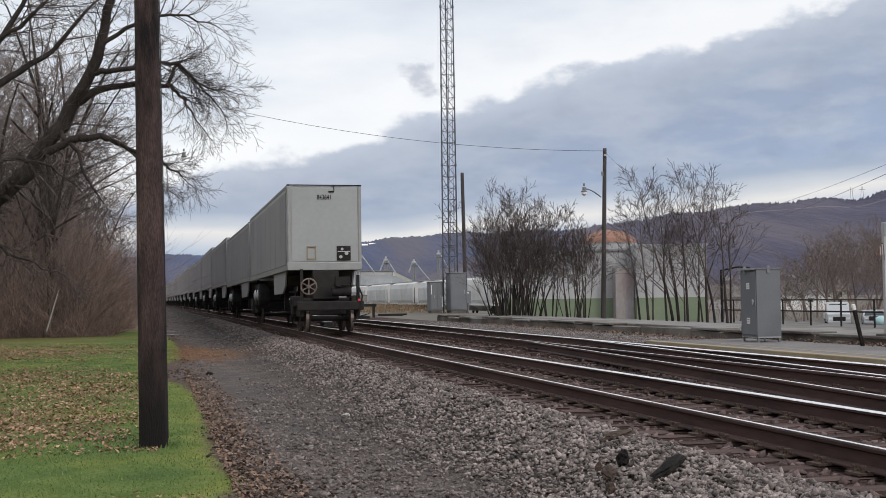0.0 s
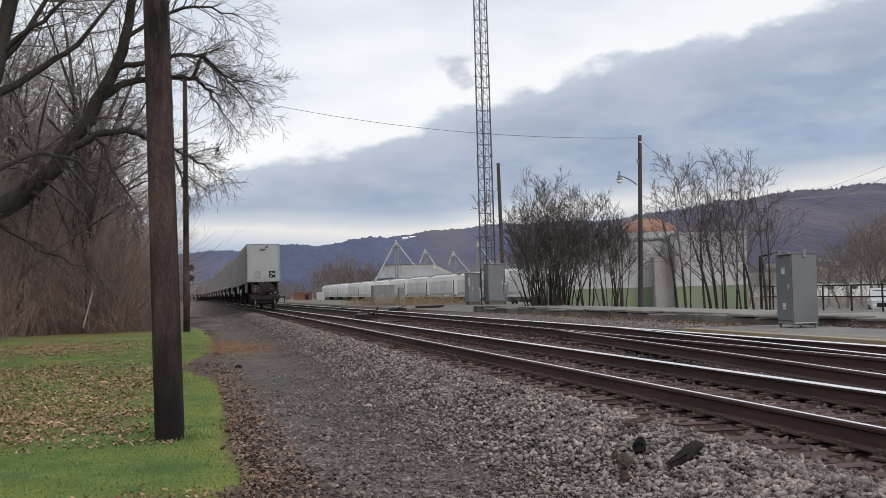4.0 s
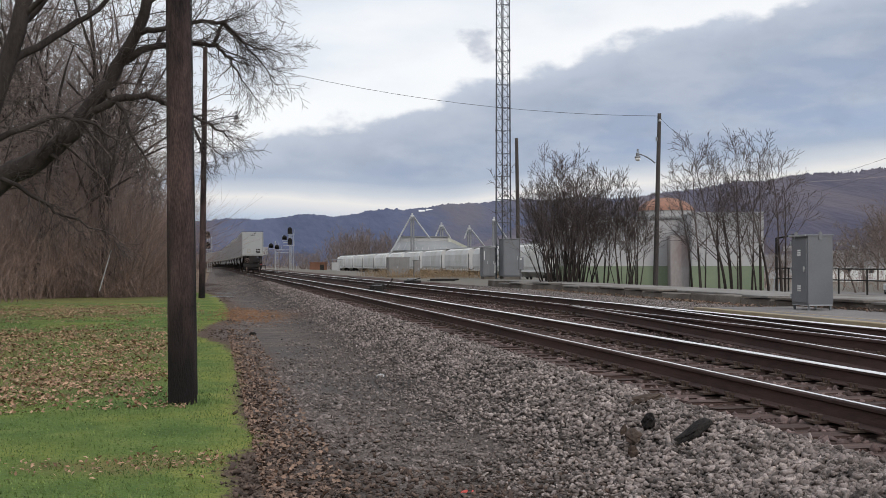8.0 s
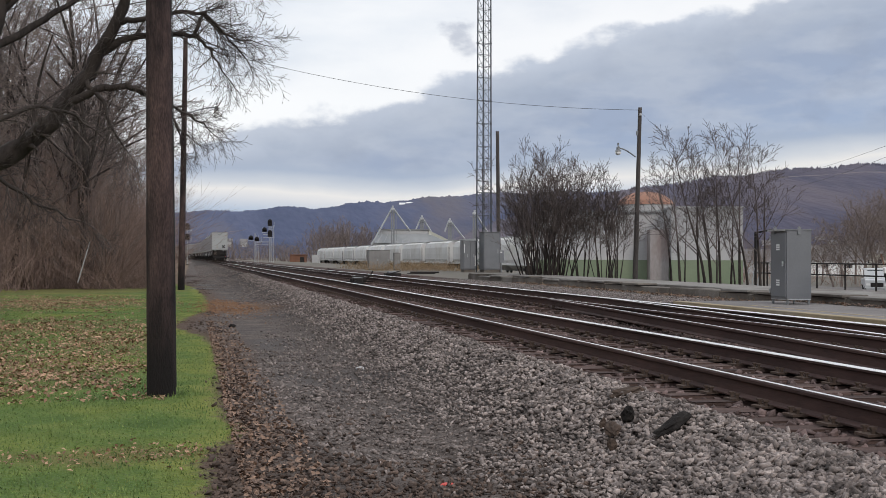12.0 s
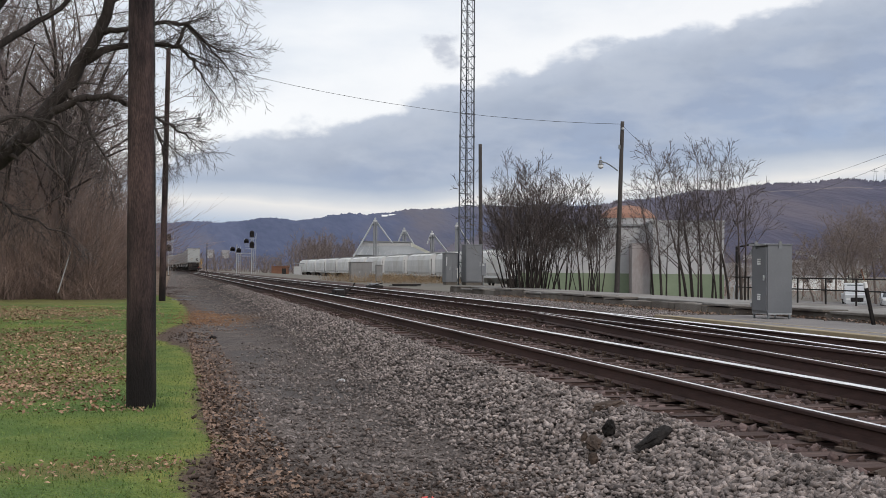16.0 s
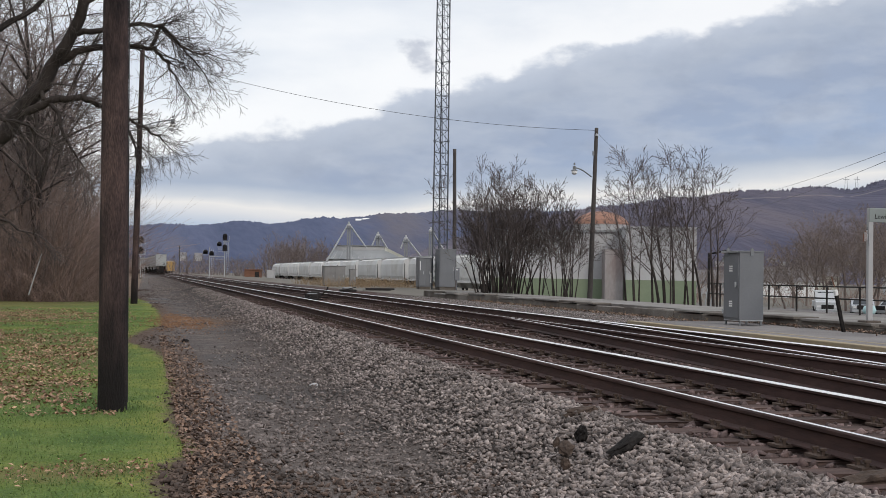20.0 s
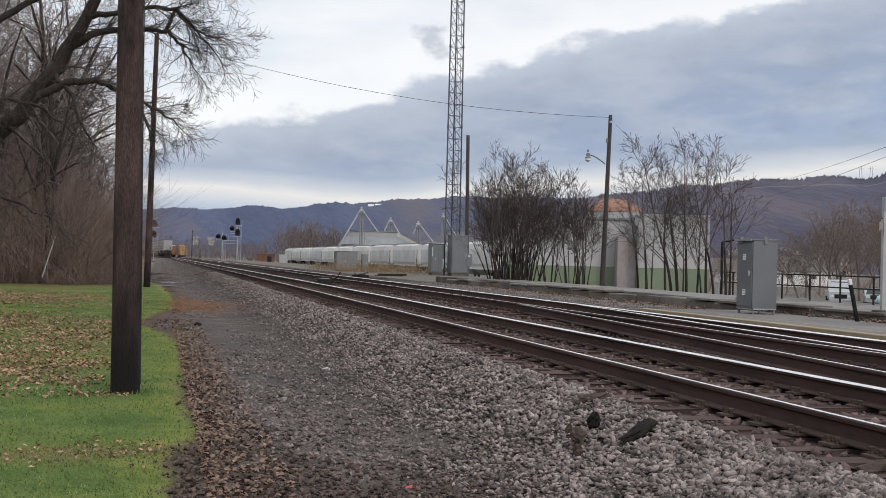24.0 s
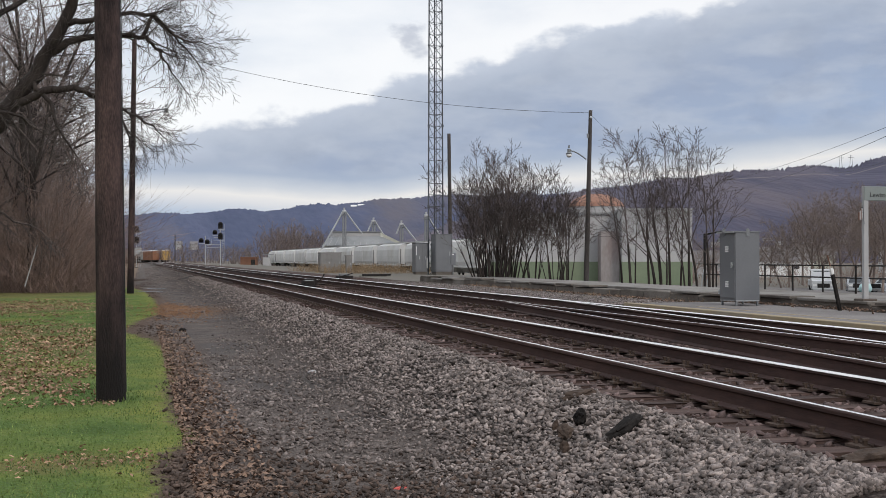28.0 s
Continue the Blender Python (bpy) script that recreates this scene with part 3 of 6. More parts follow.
# ---------------------------------------------------------------- distant ridges
def build_ridge(name, label, stops, base, far, rough, seed, band=None, wood=HAZED_WOODS):
    """A long wooded hill: stops of (bearing, elevation of the crest) in degrees, seen from the road."""
    bear = np.linspace(stops[0][0], stops[-1][0], 2200)
    crest = np.interp(bear, [s[0] for s in stops], [s[1] for s in stops])
    crest = np.convolve(np.pad(crest, 25, mode="edge"), np.ones(51) / 51, "valid")
    r = np.random.default_rng(seed)
    bumps = np.convolve(r.normal(0, 1, len(bear) + 4), np.ones(5) / 5, "valid") * rough * 0.75 + r.normal(0, 1, len(bear)) * rough * 0.4
    rows = np.sort(np.append(np.linspace(0, 1, 20), 0.854))
    v = []
    for u in rows:
        dist = base + (far - base) * u
        top = np.tan(np.radians(crest)) * far * u ** 0.8
        z = top + (np.tan(np.radians(bumps)) * far if u == 1 else 0) + far * 0.0010 * np.sin(bear * 1.9 + 3 * u) * np.sin(4 * u) * u - 3 * (u == 0)
        v.append(np.c_[dist * np.sin(np.radians(bear)), dist * np.cos(np.radians(bear)), z])
    v.append(v[-1] + np.array([0, far * 0.15, -400]))
    v = np.concatenate(v)
    n = len(bear)
    i = (np.arange(len(rows))[:, None] * n + np.arange(n - 1)).ravel()
    mesh = quick(name, v, np.c_[i, i + 1, i + n + 1, i + n], wood, smooth=True)
    if band:
        mesh.materials.append(HILL_CUT)
        k = np.zeros((len(rows), n - 1), np.int32)
        k[band[0], :] = (bear[:-1] > band[1]) & (np.sin(bear[:-1] * 2.3) > -0.95)
        mesh.polygons.foreach_set("material_index", k.ravel())
    tagged(new(name, mesh), label, "hill", kind="structure")


build_ridge("far_ridge", "long low wooded ridge across the valley, blue-grey", [(-40, 2.6), (-10, 2.1), (0, 2.10), (2, 2.15), (4, 2.3), (5.2, 2.4), (6.2, 2.25), (7.5, 2.62), (9.5, 2.65), (11.5, 2.9), (14, 3.05), (18, 3.1), (24, 3.2), (60, 3.0)], 2450, 3000, 0.05, 3, None, HAZED_FAR_WOODS)
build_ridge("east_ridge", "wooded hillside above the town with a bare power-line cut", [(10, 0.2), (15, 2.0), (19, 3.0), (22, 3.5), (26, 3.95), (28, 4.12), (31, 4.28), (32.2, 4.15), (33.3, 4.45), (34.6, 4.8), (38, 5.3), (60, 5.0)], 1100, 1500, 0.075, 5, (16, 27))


# ---------------------------------------------------------------- tracks
RAIL_PROFILE = [(-0.076, 0), (0.076, 0), (0.076, 0.012), (0.012, 0.032), (0.009, 0.125), (0.036, 0.140), (0.037, 0.162), (0.032, 0.171), (0.022, 0.176), (-0.022, 0.176), (-0.032, 0.171), (-0.037, 0.162), (-0.036, 0.140), (-0.009, 0.125), (-0.012, 0.032), (-0.076, 0.012)]


def rail(centre, head, ys, parent, worn=(8, 9, 10)):
    """One rail along centre(y): rusty web, bright worn running faces."""
    n = len(RAIL_PROFILE)
    s = Shape()
    for y in ys:
        s.v += [(centre(y) + x, y, head - 0.176 + z) for x, z in RAIL_PROFILE]
    for j in range(len(ys) - 1):
        for i in range(n):
            s.f.append((j * n + i, j * n + (i + 1) % n, (j + 1) * n + (i + 1) % n, (j + 1) * n + i))
            s.k.append(1 if i in worn else 0)
    return part("rail", s, [RAIL, SHINE], parent)


def tie_mesh(seed, length=2.6):
    s = Shape().box(-length / 2, length / 2, -0.112, 0.112, -0.17, 0, bevel=0.012)
    r = random.Random(seed)
    s.v = [(x + r.uniform(-0.012, 0.012), y + r.uniform(-0.012, 0.012), z + r.uniform(-0.008, 0.004)) for x, y, z in s.v]
    return s.mesh("tie", TIE)


def plate_mesh():
    s = Shape().box(-0.18, 0.18, -0.09, 0.09, 0, 0.018).box(-0.10, -0.082, -0.09, 0.09, 0.018, 0.03).box(0.082, 0.10, -0.09, 0.09, 0.018, 0.03)
    for x in (-0.12, 0.12):
        for y in (-0.05, 0.055):
            s.box(x - 0.012, x + 0.012, y - 0.012, y + 0.012, 0.018, 0.05).box(x - 0.022, x + 0.022, y - 0.018, y + 0.018, 0.05, 0.066)
    return s.mesh("tie_plate", PLATE)


TIES, TIE_PLATE = [tie_mesh(i) for i in range(5)], plate_mesh()
FAR_TIE = Shape().box(-1.3, 1.3, -0.11, 0.11, -0.17, 0)


def build_track(name, label, x0, head, first, last, near, spacing=0.53):
    track = thing(name, pose(0, 0, 0), label, "railway track", kind="structure")
    ys = np.concatenate([np.arange(first, 55, 10), np.arange(55, CURVE_AT, 15), np.arange(CURVE_AT, last + 1, 8)])
    for side in (-GAUGE, GAUGE):
        rail(lambda y: x0 + side + bend(y), head, ys, track, (8, 9, 10) if side > 0 else (7, 8))
    r = random.Random(x0)
    top = head - 0.176 - 0.02
    for n in range(near):
        y = 5.0 + n * spacing
        tie = part("tie", r.choice(TIES), None, track)
        tie.matrix_basis = pose(x0 + r.uniform(-0.05, 0.05), y + r.uniform(-0.03, 0.03), top + r.uniform(-0.012, 0.004), 0, r.uniform(-0.4, 0.4), r.uniform(-1.2, 1.2))
        for side in (-GAUGE, GAUGE):
            plate = part("tie_plate", TIE_PLATE, None, tie)
            plate.matrix_basis = tie.matrix_basis.inverted() @ pose(x0 + side, y, top + 0.003)
    rest = np.concatenate([np.arange(-12, 4.8, spacing), np.arange(5 + near * spacing, 260, spacing)])
    places = np.array([pose(x0 + bend(y), y, top) for y in rest])
    tagged(part("far_ties", spread(np.array(FAR_TIE.v), FAR_TIE.f, places, TIE, "far_ties"), None, track), kind="stuff")
    return track


main_1 = build_track("track_near", "main line of worn steel rails on wooden ties", TRACK_1, HEAD_1, -40, 700, 110)
main_2 = build_track("track_far", "second main line beside the station platform", TRACK_2, HEAD_2, -40, 700, 100)

# crossover rails leaving the second line, and the yard lead beyond
cross = thing("crossover", pose(0, 0, 0), "pair of crossover rails inside the second line", "railway track", kind="structure")
for side in (-GAUGE, GAUGE):
    rail(lambda y: TRACK_2 + side - 0.074 * max(0.0, 27.5 - y) - 0.0005 * max(0.0, 27.5 - y) ** 2 + 0.05, HEAD_2 - 0.012, np.concatenate([np.arange(-20, 26, 3.0), [27.5, 33.0]]), cross, (7, 8) if side < 0 else (8, 9))
lead = thing("yard_lead", pose(0, 0, 0), "yard track curving away from the second line", "railway track", kind="structure")
for side in (-GAUGE, GAUGE):
    rail(lambda y: TRACK_2 + side + 0.0009 * (y - 58) ** 2 if y < 120 else TRACK_2 + side + 3.46 + 0.1116 * (y - 120), HEAD_2 - 0.02, np.arange(58, 112, 6.0), lead, ())


# ---------------------------------------------------------------- the train
S0, SPEED, PITCH = 41.6, 13.63, 16.9


def trailer_parts():
    """A road trailer on rail bogies; y = 0 is its trailing face, z = 0 the rail head."""
    t = thing("trailer", pose(0, 0, 0), "pale grey box trailer riding on black rail bogies", "trailer", "trailers of the train")
    w, l, z0, z1 = 1.295, 16.15, 2.11, 5.05
    part("body", Shape().box(-w + 0.02, w - 0.02, 0.02, l, z0 + 0.12, z1 - 0.03, bevel=0.015), TRAILER, t)
    body = t.children[0]
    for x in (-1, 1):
        part("side_panel", Shape().box(min(x * w * 0.985, x * (w + 0.004)), max(x * w * 0.985, x * (w + 0.004)), 0.42, l - 0.3, z0 + 0.20, z1 - 0.24, bevel=0.004), TRAILER_SHADED_SIDE, t, "duller grey side sheet")
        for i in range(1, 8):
            part("side_seam", Shape().box(min(x * (w + 0.003), x * (w + 0.009)), max(x * (w + 0.003), x * (w + 0.009)), i * 2.0 - 0.012, i * 2.0 + 0.012, z0 + 0.21, z1 - 0.25), TRAILER_SHADED_SIDE, body)
    part("front_panel", Shape().box(-w + 0.16, w - 0.16, 0.0, 0.02, z0 + 0.3, z1 - 0.12), TRAILER, t)
    for x in (-1, 1):
        part("corner_post", Shape().box(min(x * w, x * (w - 0.14)), max(x * w, x * (w - 0.14)), -0.012, 0.16, z0 + 0.02, z1 - 0.02, bevel=0.055), TRIM, t)
        part("bottom_rail", Shape().box(min(x * w, x * (w - 0.06)), max(x * w, x * (w - 0.06)), 0, l, z0, z0 + 0.16, bevel=0.01), TRIM, t)
        part("top_rail", Shape().box(min(x * w, x * (w - 0.05)), max(x * w, x * (w - 0.05)), 0, l, z1 - 0.1, z1, bevel=0.01), TRIM, t)
    part("roof_edge", Shape().box(-w - 0.005, w + 0.005, -0.02, 0.05, z1 - 0.02, z1 + 0.015), BLACK, t)
    part("bottom_sill", Shape().box(-w, w, -0.02, 0.1, z0, z0 + 0.26, bevel=0.012), TRIM, t)
    hatch = part("hatch", Shape().box(0.42, 0.90, -0.035, 0.02, z0 + 0.33, z0 + 0.83, bevel=0.008), BLACK, t, "black service hatch with fittings")
    part("fittings", Shape().tube((0.55, -0.06, z0 + 0.45), (0.55, -0.03, z0 + 0.45), 0.06).tube((0.75, -0.06, z0 + 0.58), (0.75, -0.03, z0 + 0.58), 0.07).tube((0.6, -0.06, z0 + 0.72), (0.6, -0.03, z0 + 0.72), 0.05).box(0.44, 0.88, -0.045, -0.03, z0 + 0.62, z0 + 0.65), STEEL, hatch)
    f = Shape()
    for a in ((-0.62, -0.30, 0.36, 0.40), (-0.62, -0.30, 0.78, 0.82), (-0.62, -0.58, 0.36, 0.82), (-0.34, -0.30, 0.36, 0.82)):
        f.box(a[0], a[1], -0.03, 0.02, z0 + a[2], z0 + a[3])
    part("card_frame", f, YELLOW, t, "pale yellow document frame")
    part("top_light", Shape().box(0.15, 0.35, -0.03, 0.02, z1 - 0.25, z1 - 0.20).box(0.33, 0.35, -0.02, 0.0, z1 - 0.2, z1 - 0.03), BLACK, t)
    text = bpy.data.curves.new("unit_number", "FONT")
    text.body, text.size, text.align_x, text.extrude = "843641", 0.21, "CENTER", 0.003
    text.materials.append(INK)
    number = new("unit_number", text)
    number.parent, number.matrix_basis = t, pose(0.0, -0.024, z1 - 0.50, 90, 0, 0) @ Matrix.Diagonal((0.82, 1.15, 1, 1))
    # running gear
    gear = part("underframe", Shape().box(-0.5, 0.5, 0.3, l - 0.3, z0 - 0.32, z0 - 0.02), BLACK, t)
    for x in (-1, 1):
        part("side_skirt", Shape().add([(x * q, a, b) for q in (1.16, 1.22) for a, b in ((1.2, z0), (1.5, 1.62), (2.3, 1.34), (5.4, 1.34), (5.7, z0))], [(4, 3, 2, 1, 0), (5, 6, 7, 8, 9)] + [(i, (i + 1) % 5, 5 + (i + 1) % 5, 5 + i) for i in range(5)]), TRAILER_SHADED_SIDE, t, "grey side skirt")
        part("landing_leg", Shape().box(x * 0.95 - 0.07, x * 0.95 + 0.07, 3.6, 3.8, 0.75, z0).box(x * 0.95 - 0.14, x * 0.95 + 0.14, 3.55, 3.85, 0.70, 0.76), BLACK, t)
    for y in (12.6, 13.9):
        for x in (-1, 1):
            tyre = part("road_wheel", Shape().lathe([(0.22, -0.26), (0.46, -0.24), (0.50, -0.18), (0.50, 0.18), (0.46, 0.24), (0.22, 0.26)], ((x * 0.98, y, 1.42), (1, 0, 0)), 18), RUBBER, t)
            part("hub", Shape().lathe([(0.05, 0), (0.24, 0.02), (0.22, 0.06), (0.08, 0.10)], ((x * 1.22, y, 1.42), (x, 0, 0)), 14), STEEL, tyre)
    for x in (-0.96, 0.96):
        part("mud_flap", Shape().box(x - 0.26, x + 0.26, 14.75, 14.78, 0.9, 1.6), RUBBER, t)
    bogie = part("bogie", Shape().box(-1.02, -0.86, -1.15, 1.55, 0.50, 0.86, bevel=0.05).box(0.86, 1.02, -1.15, 1.55, 0.50, 0.86, bevel=0.05)
                 .box(-1.15, 1.15, -0.05, 0.45, 0.55, 1.15, bevel=0.05).box(-1.12, 1.12, -1.35, -1.18, 0.72, 1.02, bevel=0.03).box(-0.45, 0.45, -0.2, 0.7, 1.1, z0 - 0.02, bevel=0.03)
                 .box(-1.15, -0.85, -0.35, 0.75, 0.86, 1.22, bevel=0.04).box(0.85, 1.15, -0.35, 0.75, 0.86, 1.22, bevel=0.04)
                 .box(-1.0, -0.9, -1.2, -1.1, 0.9, z0).box(0.9, 1.0, -1.2, -1.1, 0.9, 1.9).box(1.0, 1.55, -1.3, -1.2, 0.82, 0.92).box(1.42, 1.5, -1.3, -1.22, 0.45, 0.92), BLACK, t)
    for y in (-0.72, 1.12):
        part("axle", Shape().tube((-0.95, y, 0.44), (0.95, y, 0.44), 0.085, n=10), BLACK, bogie)
        for x in (-1, 1):
            part("rail_wheel", Shape().lathe([(0.10, -0.06), (0.40, -0.05), (0.45, -0.05), (0.44, 0.055), (0.475, 0.06), (0.475, 0.088), (0.10, 0.07)], ((x * GAUGE, y, 0.442), (-x, 0, 0)), 24), BLACK, bogie)
            part("tread", Shape().lathe([(0.452, -0.052), (0.446, 0.05), (0.40, 0.05), (0.40, -0.052), (0.452, -0.052)], ((x * GAUGE, y, 0.442), (-x, 0, 0)), 24, caps=False), WHEEL, bogie)
    wheel = Shape().lathe([(0.27, -0.02), (0.29, 0.0), (0.27, 0.02), (0.24, 0.02), (0.24, -0.02), (0.27, -0.02)], ((-0.72, -1.24, 1.52), (0, 1, 0)), 20, caps=False)
    brake = part("brake_wheel", wheel, WHEEL, t, "rust-brown spoked hand brake wheel")
    for a in range(6):
        part("spoke", Shape().box(-0.02, 0.02, -0.012, 0.012, 0, 0.25, turn=pose(-0.72, -1.24, 1.52, 0, a * 60, 0)), WHEEL, brake)
    part("hub", Shape().tube((-0.72, -1.3, 1.52), (-0.72, -1.1, 1.52), 0.07), WHEEL, brake)
    part("brake_cylinder", Shape().tube((0.1, -0.9, 1.35), (0.75, -0.9, 1.35), 0.16, n=14).tube((0.3, -1.15, 1.6), (0.3, -0.7, 1.6), 0.1).box(0.2, 0.7, -1.1, -0.9, 1.55, 1.85), BLACK, t)
    part("air_hose", Shape().pipe([(0.95, -1.3, 1.5), (1.05, -1.42, 1.2), (1.0, -1.45, 0.8), (0.85, -1.45, 0.45), (0.72, -1.4, 0.3)], 0.03), RUBBER, t)
    return t


def train_rows(offset):
    rows = []
    for n in range(15):
        t = 2.0 * n
        y = S0 + SPEED * t + offset
        yaw = math.degrees(math.atan((bend(y) - bend(y + 16)) / 16))
        rows.append((t, pose(TRACK_1 + bend(y), y, HEAD_1, -0.45, 0, yaw)))
    return rows


TRAIN = [trailer_parts()]
for n in range(1, 26):
    TRAIN.append(copy_thing(TRAIN[0], Matrix.Diagonal((1, 1, 1 - 0.022 * (n * 5 % 3), 1))))
marker = part("marker_light", Shape().lathe([(0.03, 0), (0.045, 0.01), (0.045, 0.04), (0.02, 0.05)], ((0.95, -1.36, 1.05), (0, -1, 0)), 12), LENS, TRAIN[0], "red end-of-train marker light")


def motions():
    for n, one in enumerate(TRAIN):
        walk(one, train_rows(n * PITCH))


# ---------------------------------------------------------------- poles, wires, tower
def pole_thing(name, label, x, y, z, high, r0, r1, mat, lean=(0, 0), seed=1):
    p = thing(name, pose(x, y, z), label, "utility pole")
    s, r, n, rows = Shape(), random.Random(seed), 20, 40
    for j in range(rows + 1):
        u = j / rows
        rad = r0 + (r1 - r0) * u
        for i in range(n):
            a = 2 * math.pi * i / n
            k = rad * (1 + 0.018 * math.sin(3 * a + 2.1 * u + seed) + r.uniform(-0.012, 0.012))
            s.v.append((k * math.cos(a) + lean[0] * u, k * math.sin(a) + lean[1] * u, -0.3 + (high + 0.3) * u))
    for j in range(rows):
        for i in range(n):
            s.f.append((j * n + i, j * n + (i + 1) % n, (j + 1) * n + (i + 1) % n, (j + 1) * n + i))
    s.f.append(tuple(range(rows * n, (rows + 1) * n)))
    s.k = [0] * len(s.f)
    part("shaft", s, mat, p, smooth=True)
    return p


def lamp_arm(p, x, z, reach, rise, side):
    """A curved arm and a cylindrical street lamp on a pole."""
    pts = [(x + side * (0.1 + reach * u), 0, z + rise * math.sin(u * math.pi * 0.5)) for u in (0, 0.2, 0.45, 0.7, 0.9, 1.0)]
    part("arm", Shape().pipe(pts, 0.03), DULL, p)
    ex, ez = pts[-1][0], pts[-1][2]
    lamp = part("lamp", Shape().lathe([(0.04, 0.20), (0.08, 0.18), (0.085, 0.04), (0.14, 0.0), (0.15, -0.03)], ((ex, 0, ez - 0.12), (0, 0, 1)), 14), DULL, p, "grey cylindrical street lamp")
    part("lens", Shape().lathe([(0.135, 0.0), (0.13, -0.09), (0.06, -0.15), (0.02, -0.16)], ((ex, 0, ez - 0.17), (0, 0, 1)), 14), WHITE, lamp)
    part("photocell", Shape().tube((ex, 0, ez + 0.12), (ex, 0, ez + 0.24), 0.045), DULL, lamp)


near_pole = pole_thing("utility_pole", "dark creosoted wooden utility pole standing in the grass", -0.30, 14.62, 0, 10.5, 0.168, 0.118, POLE, (-0.12, 0), 3)
part("ground_wire", Shape().pipe([(0.165 - 0.005 * i - 0.012 * i, -0.02, 0.1 + i * 1.1) for i in range(9)], 0.006), WIRE, near_pole)
pole_2 = pole_thing("utility_pole", "tall dark wooden pole with a street lamp at the road edge", -0.45, 60.4, 0, 12.25, 0.165, 0.105, POLE, (0.16, 0), 5)
lamp_arm(pole_2, 0.1, 8.55, 1.45, 0.35, 1)
pole_r = pole_thing("utility_pole", "leaning wooden pole with a street lamp behind the wall", 20.26, 53.74, 0.42, 8.2, 0.125, 0.085, POLE_OLD, (0.2, -0.1), 7)
lamp_arm(pole_r, 0.12, 5.9, 0.85, 0.40, -1)
part("insulator", Shape().lathe([(0.03, 0), (0.07, 0.02), (0.06, 0.1), (0.02, 0.13)], ((0.19, -0.17, 7.8), (0, 0, 1)), 10), STEEL, pole_r)
part("wire_hook", Shape().box(0.03, 0.11, -0.14, -0.05, 6.9, 7.1), DULL, pole_r)
pole_t = pole_thing("utility_pole", "grey weathered pole beside the lattice tower", 23.39, 91.6, 0.4, 11.0, 0.16, 0.13, POLE_OLD, (-0.15, 0), 9)


def wire(name, label, a, b, sag, r=0.012):
    a, b = Vector(a), Vector(b)
    pts = [a.lerp(b, u) - Vector((0, 0, sag * 4 * u * (1 - u))) for u in np.linspace(0, 1, 15)]
    tagged(new(name, Shape().pipe(pts, r, 4).mesh(name, WIRE)), label, "wire")


wire("overhead_wire", "thin black overhead wire between two wooden poles", (-0.29, 60.4, 12.0), (20.44, 53.64, 8.5), 0.74, 0.009)
wire("overhead_wire", "thin black wire sloping from the pole to the trees", (20.44, 53.64, 8.45), (30.5, 62.0, 4.4), 0.3, 0.006)
wire("power_line", "sagging black power line high over the town", (67, 96.7, 13.5), (137, 272, 18.0), 1.2, 0.026)
wire("power_line", "sagging black power line high over the town", (70, 101, 14.8), (136, 280, 20.5), 1.2, 0.022)
wire("power_line", "thin power line along the hillside", (121.8, 175.8, 19), (177, 296, 25.5), 1.5, 0.03)

tower = thing("lattice_tower", pose(22.45, 93.0, 0.4), "slim triangular steel lattice radio mast", "radio mast")
H, LEG = 36.0, [(-0.58, -0.30), (0.56, -0.34), (0.14, 0.62)]


def leg_at(k, z):
    w = 1.04 - 0.0065 * z
    return Vector((LEG[k][0] * w, LEG[k][1] * w, z))


for k in range(3):
    part("leg", Shape().tube(leg_at(k, 0), leg_at(k, H), 0.062, 0.05, 8), MAST, tower)
z, n = 0.0, 0
while z < H - 0.9:
    for k in range(3):
        a, b, c = leg_at(k, z), leg_at((k + 1) % 3, z + 0.9), leg_at((k + 1) % 3, z)
        part("brace", Shape().tube(a, b, 0.024, n=4, caps=False).tube(a, c, 0.024, n=4, caps=False), MAST, tower)
    if n % 7 == 6:
        for k in range(3):
            p = leg_at(k, z)
            part("flange", Shape().tube(p - Vector((0, 0, 0.06)), p + Vector((0, 0, 0.06)), 0.10, n=8), MAST, tower)
    z, n = z + 0.9, n + 1
part("ladder", Shape().box(0.30, 0.33, -0.40, -0.37, 0.5, H).box(0.02, 0.05, -0.40, -0.37, 0.5, H), MAST, tower)


# ---------------------------------------------------------------- trackside equipment
def bungalow(x, y, z, w, d, h, label, doors=1, paint=CABINET):
    b = thing("equipment_case", pose(x, y, z), label, "equipment case")
    part("body", Shape().box(0, w, 0, d, 0.12, h - 0.06, bevel=0.015), paint, b)
    part("roof", Shape().box(-0.05, w + 0.05, -0.05, d + 0.05, h - 0.06, h, bevel=0.015), paint, b)
    part("plinth", Shape().box(0.05, w - 0.05, 0.05, d - 0.05, -0.4, 0.12), CONCRETE, b)
    for i in range(doors):
        a, e = w * i / doors + 0.06, w * (i + 1) / doors - 0.06
        door = part("door", Shape().box(a, e, -0.025, 0, 0.2, h - 0.14, bevel=0.008), paint, b)
        part("handle", Shape().box(e - 0.12, e - 0.08, -0.06, -0.02, h * 0.45, h * 0.55), STEEL, door)
    return b


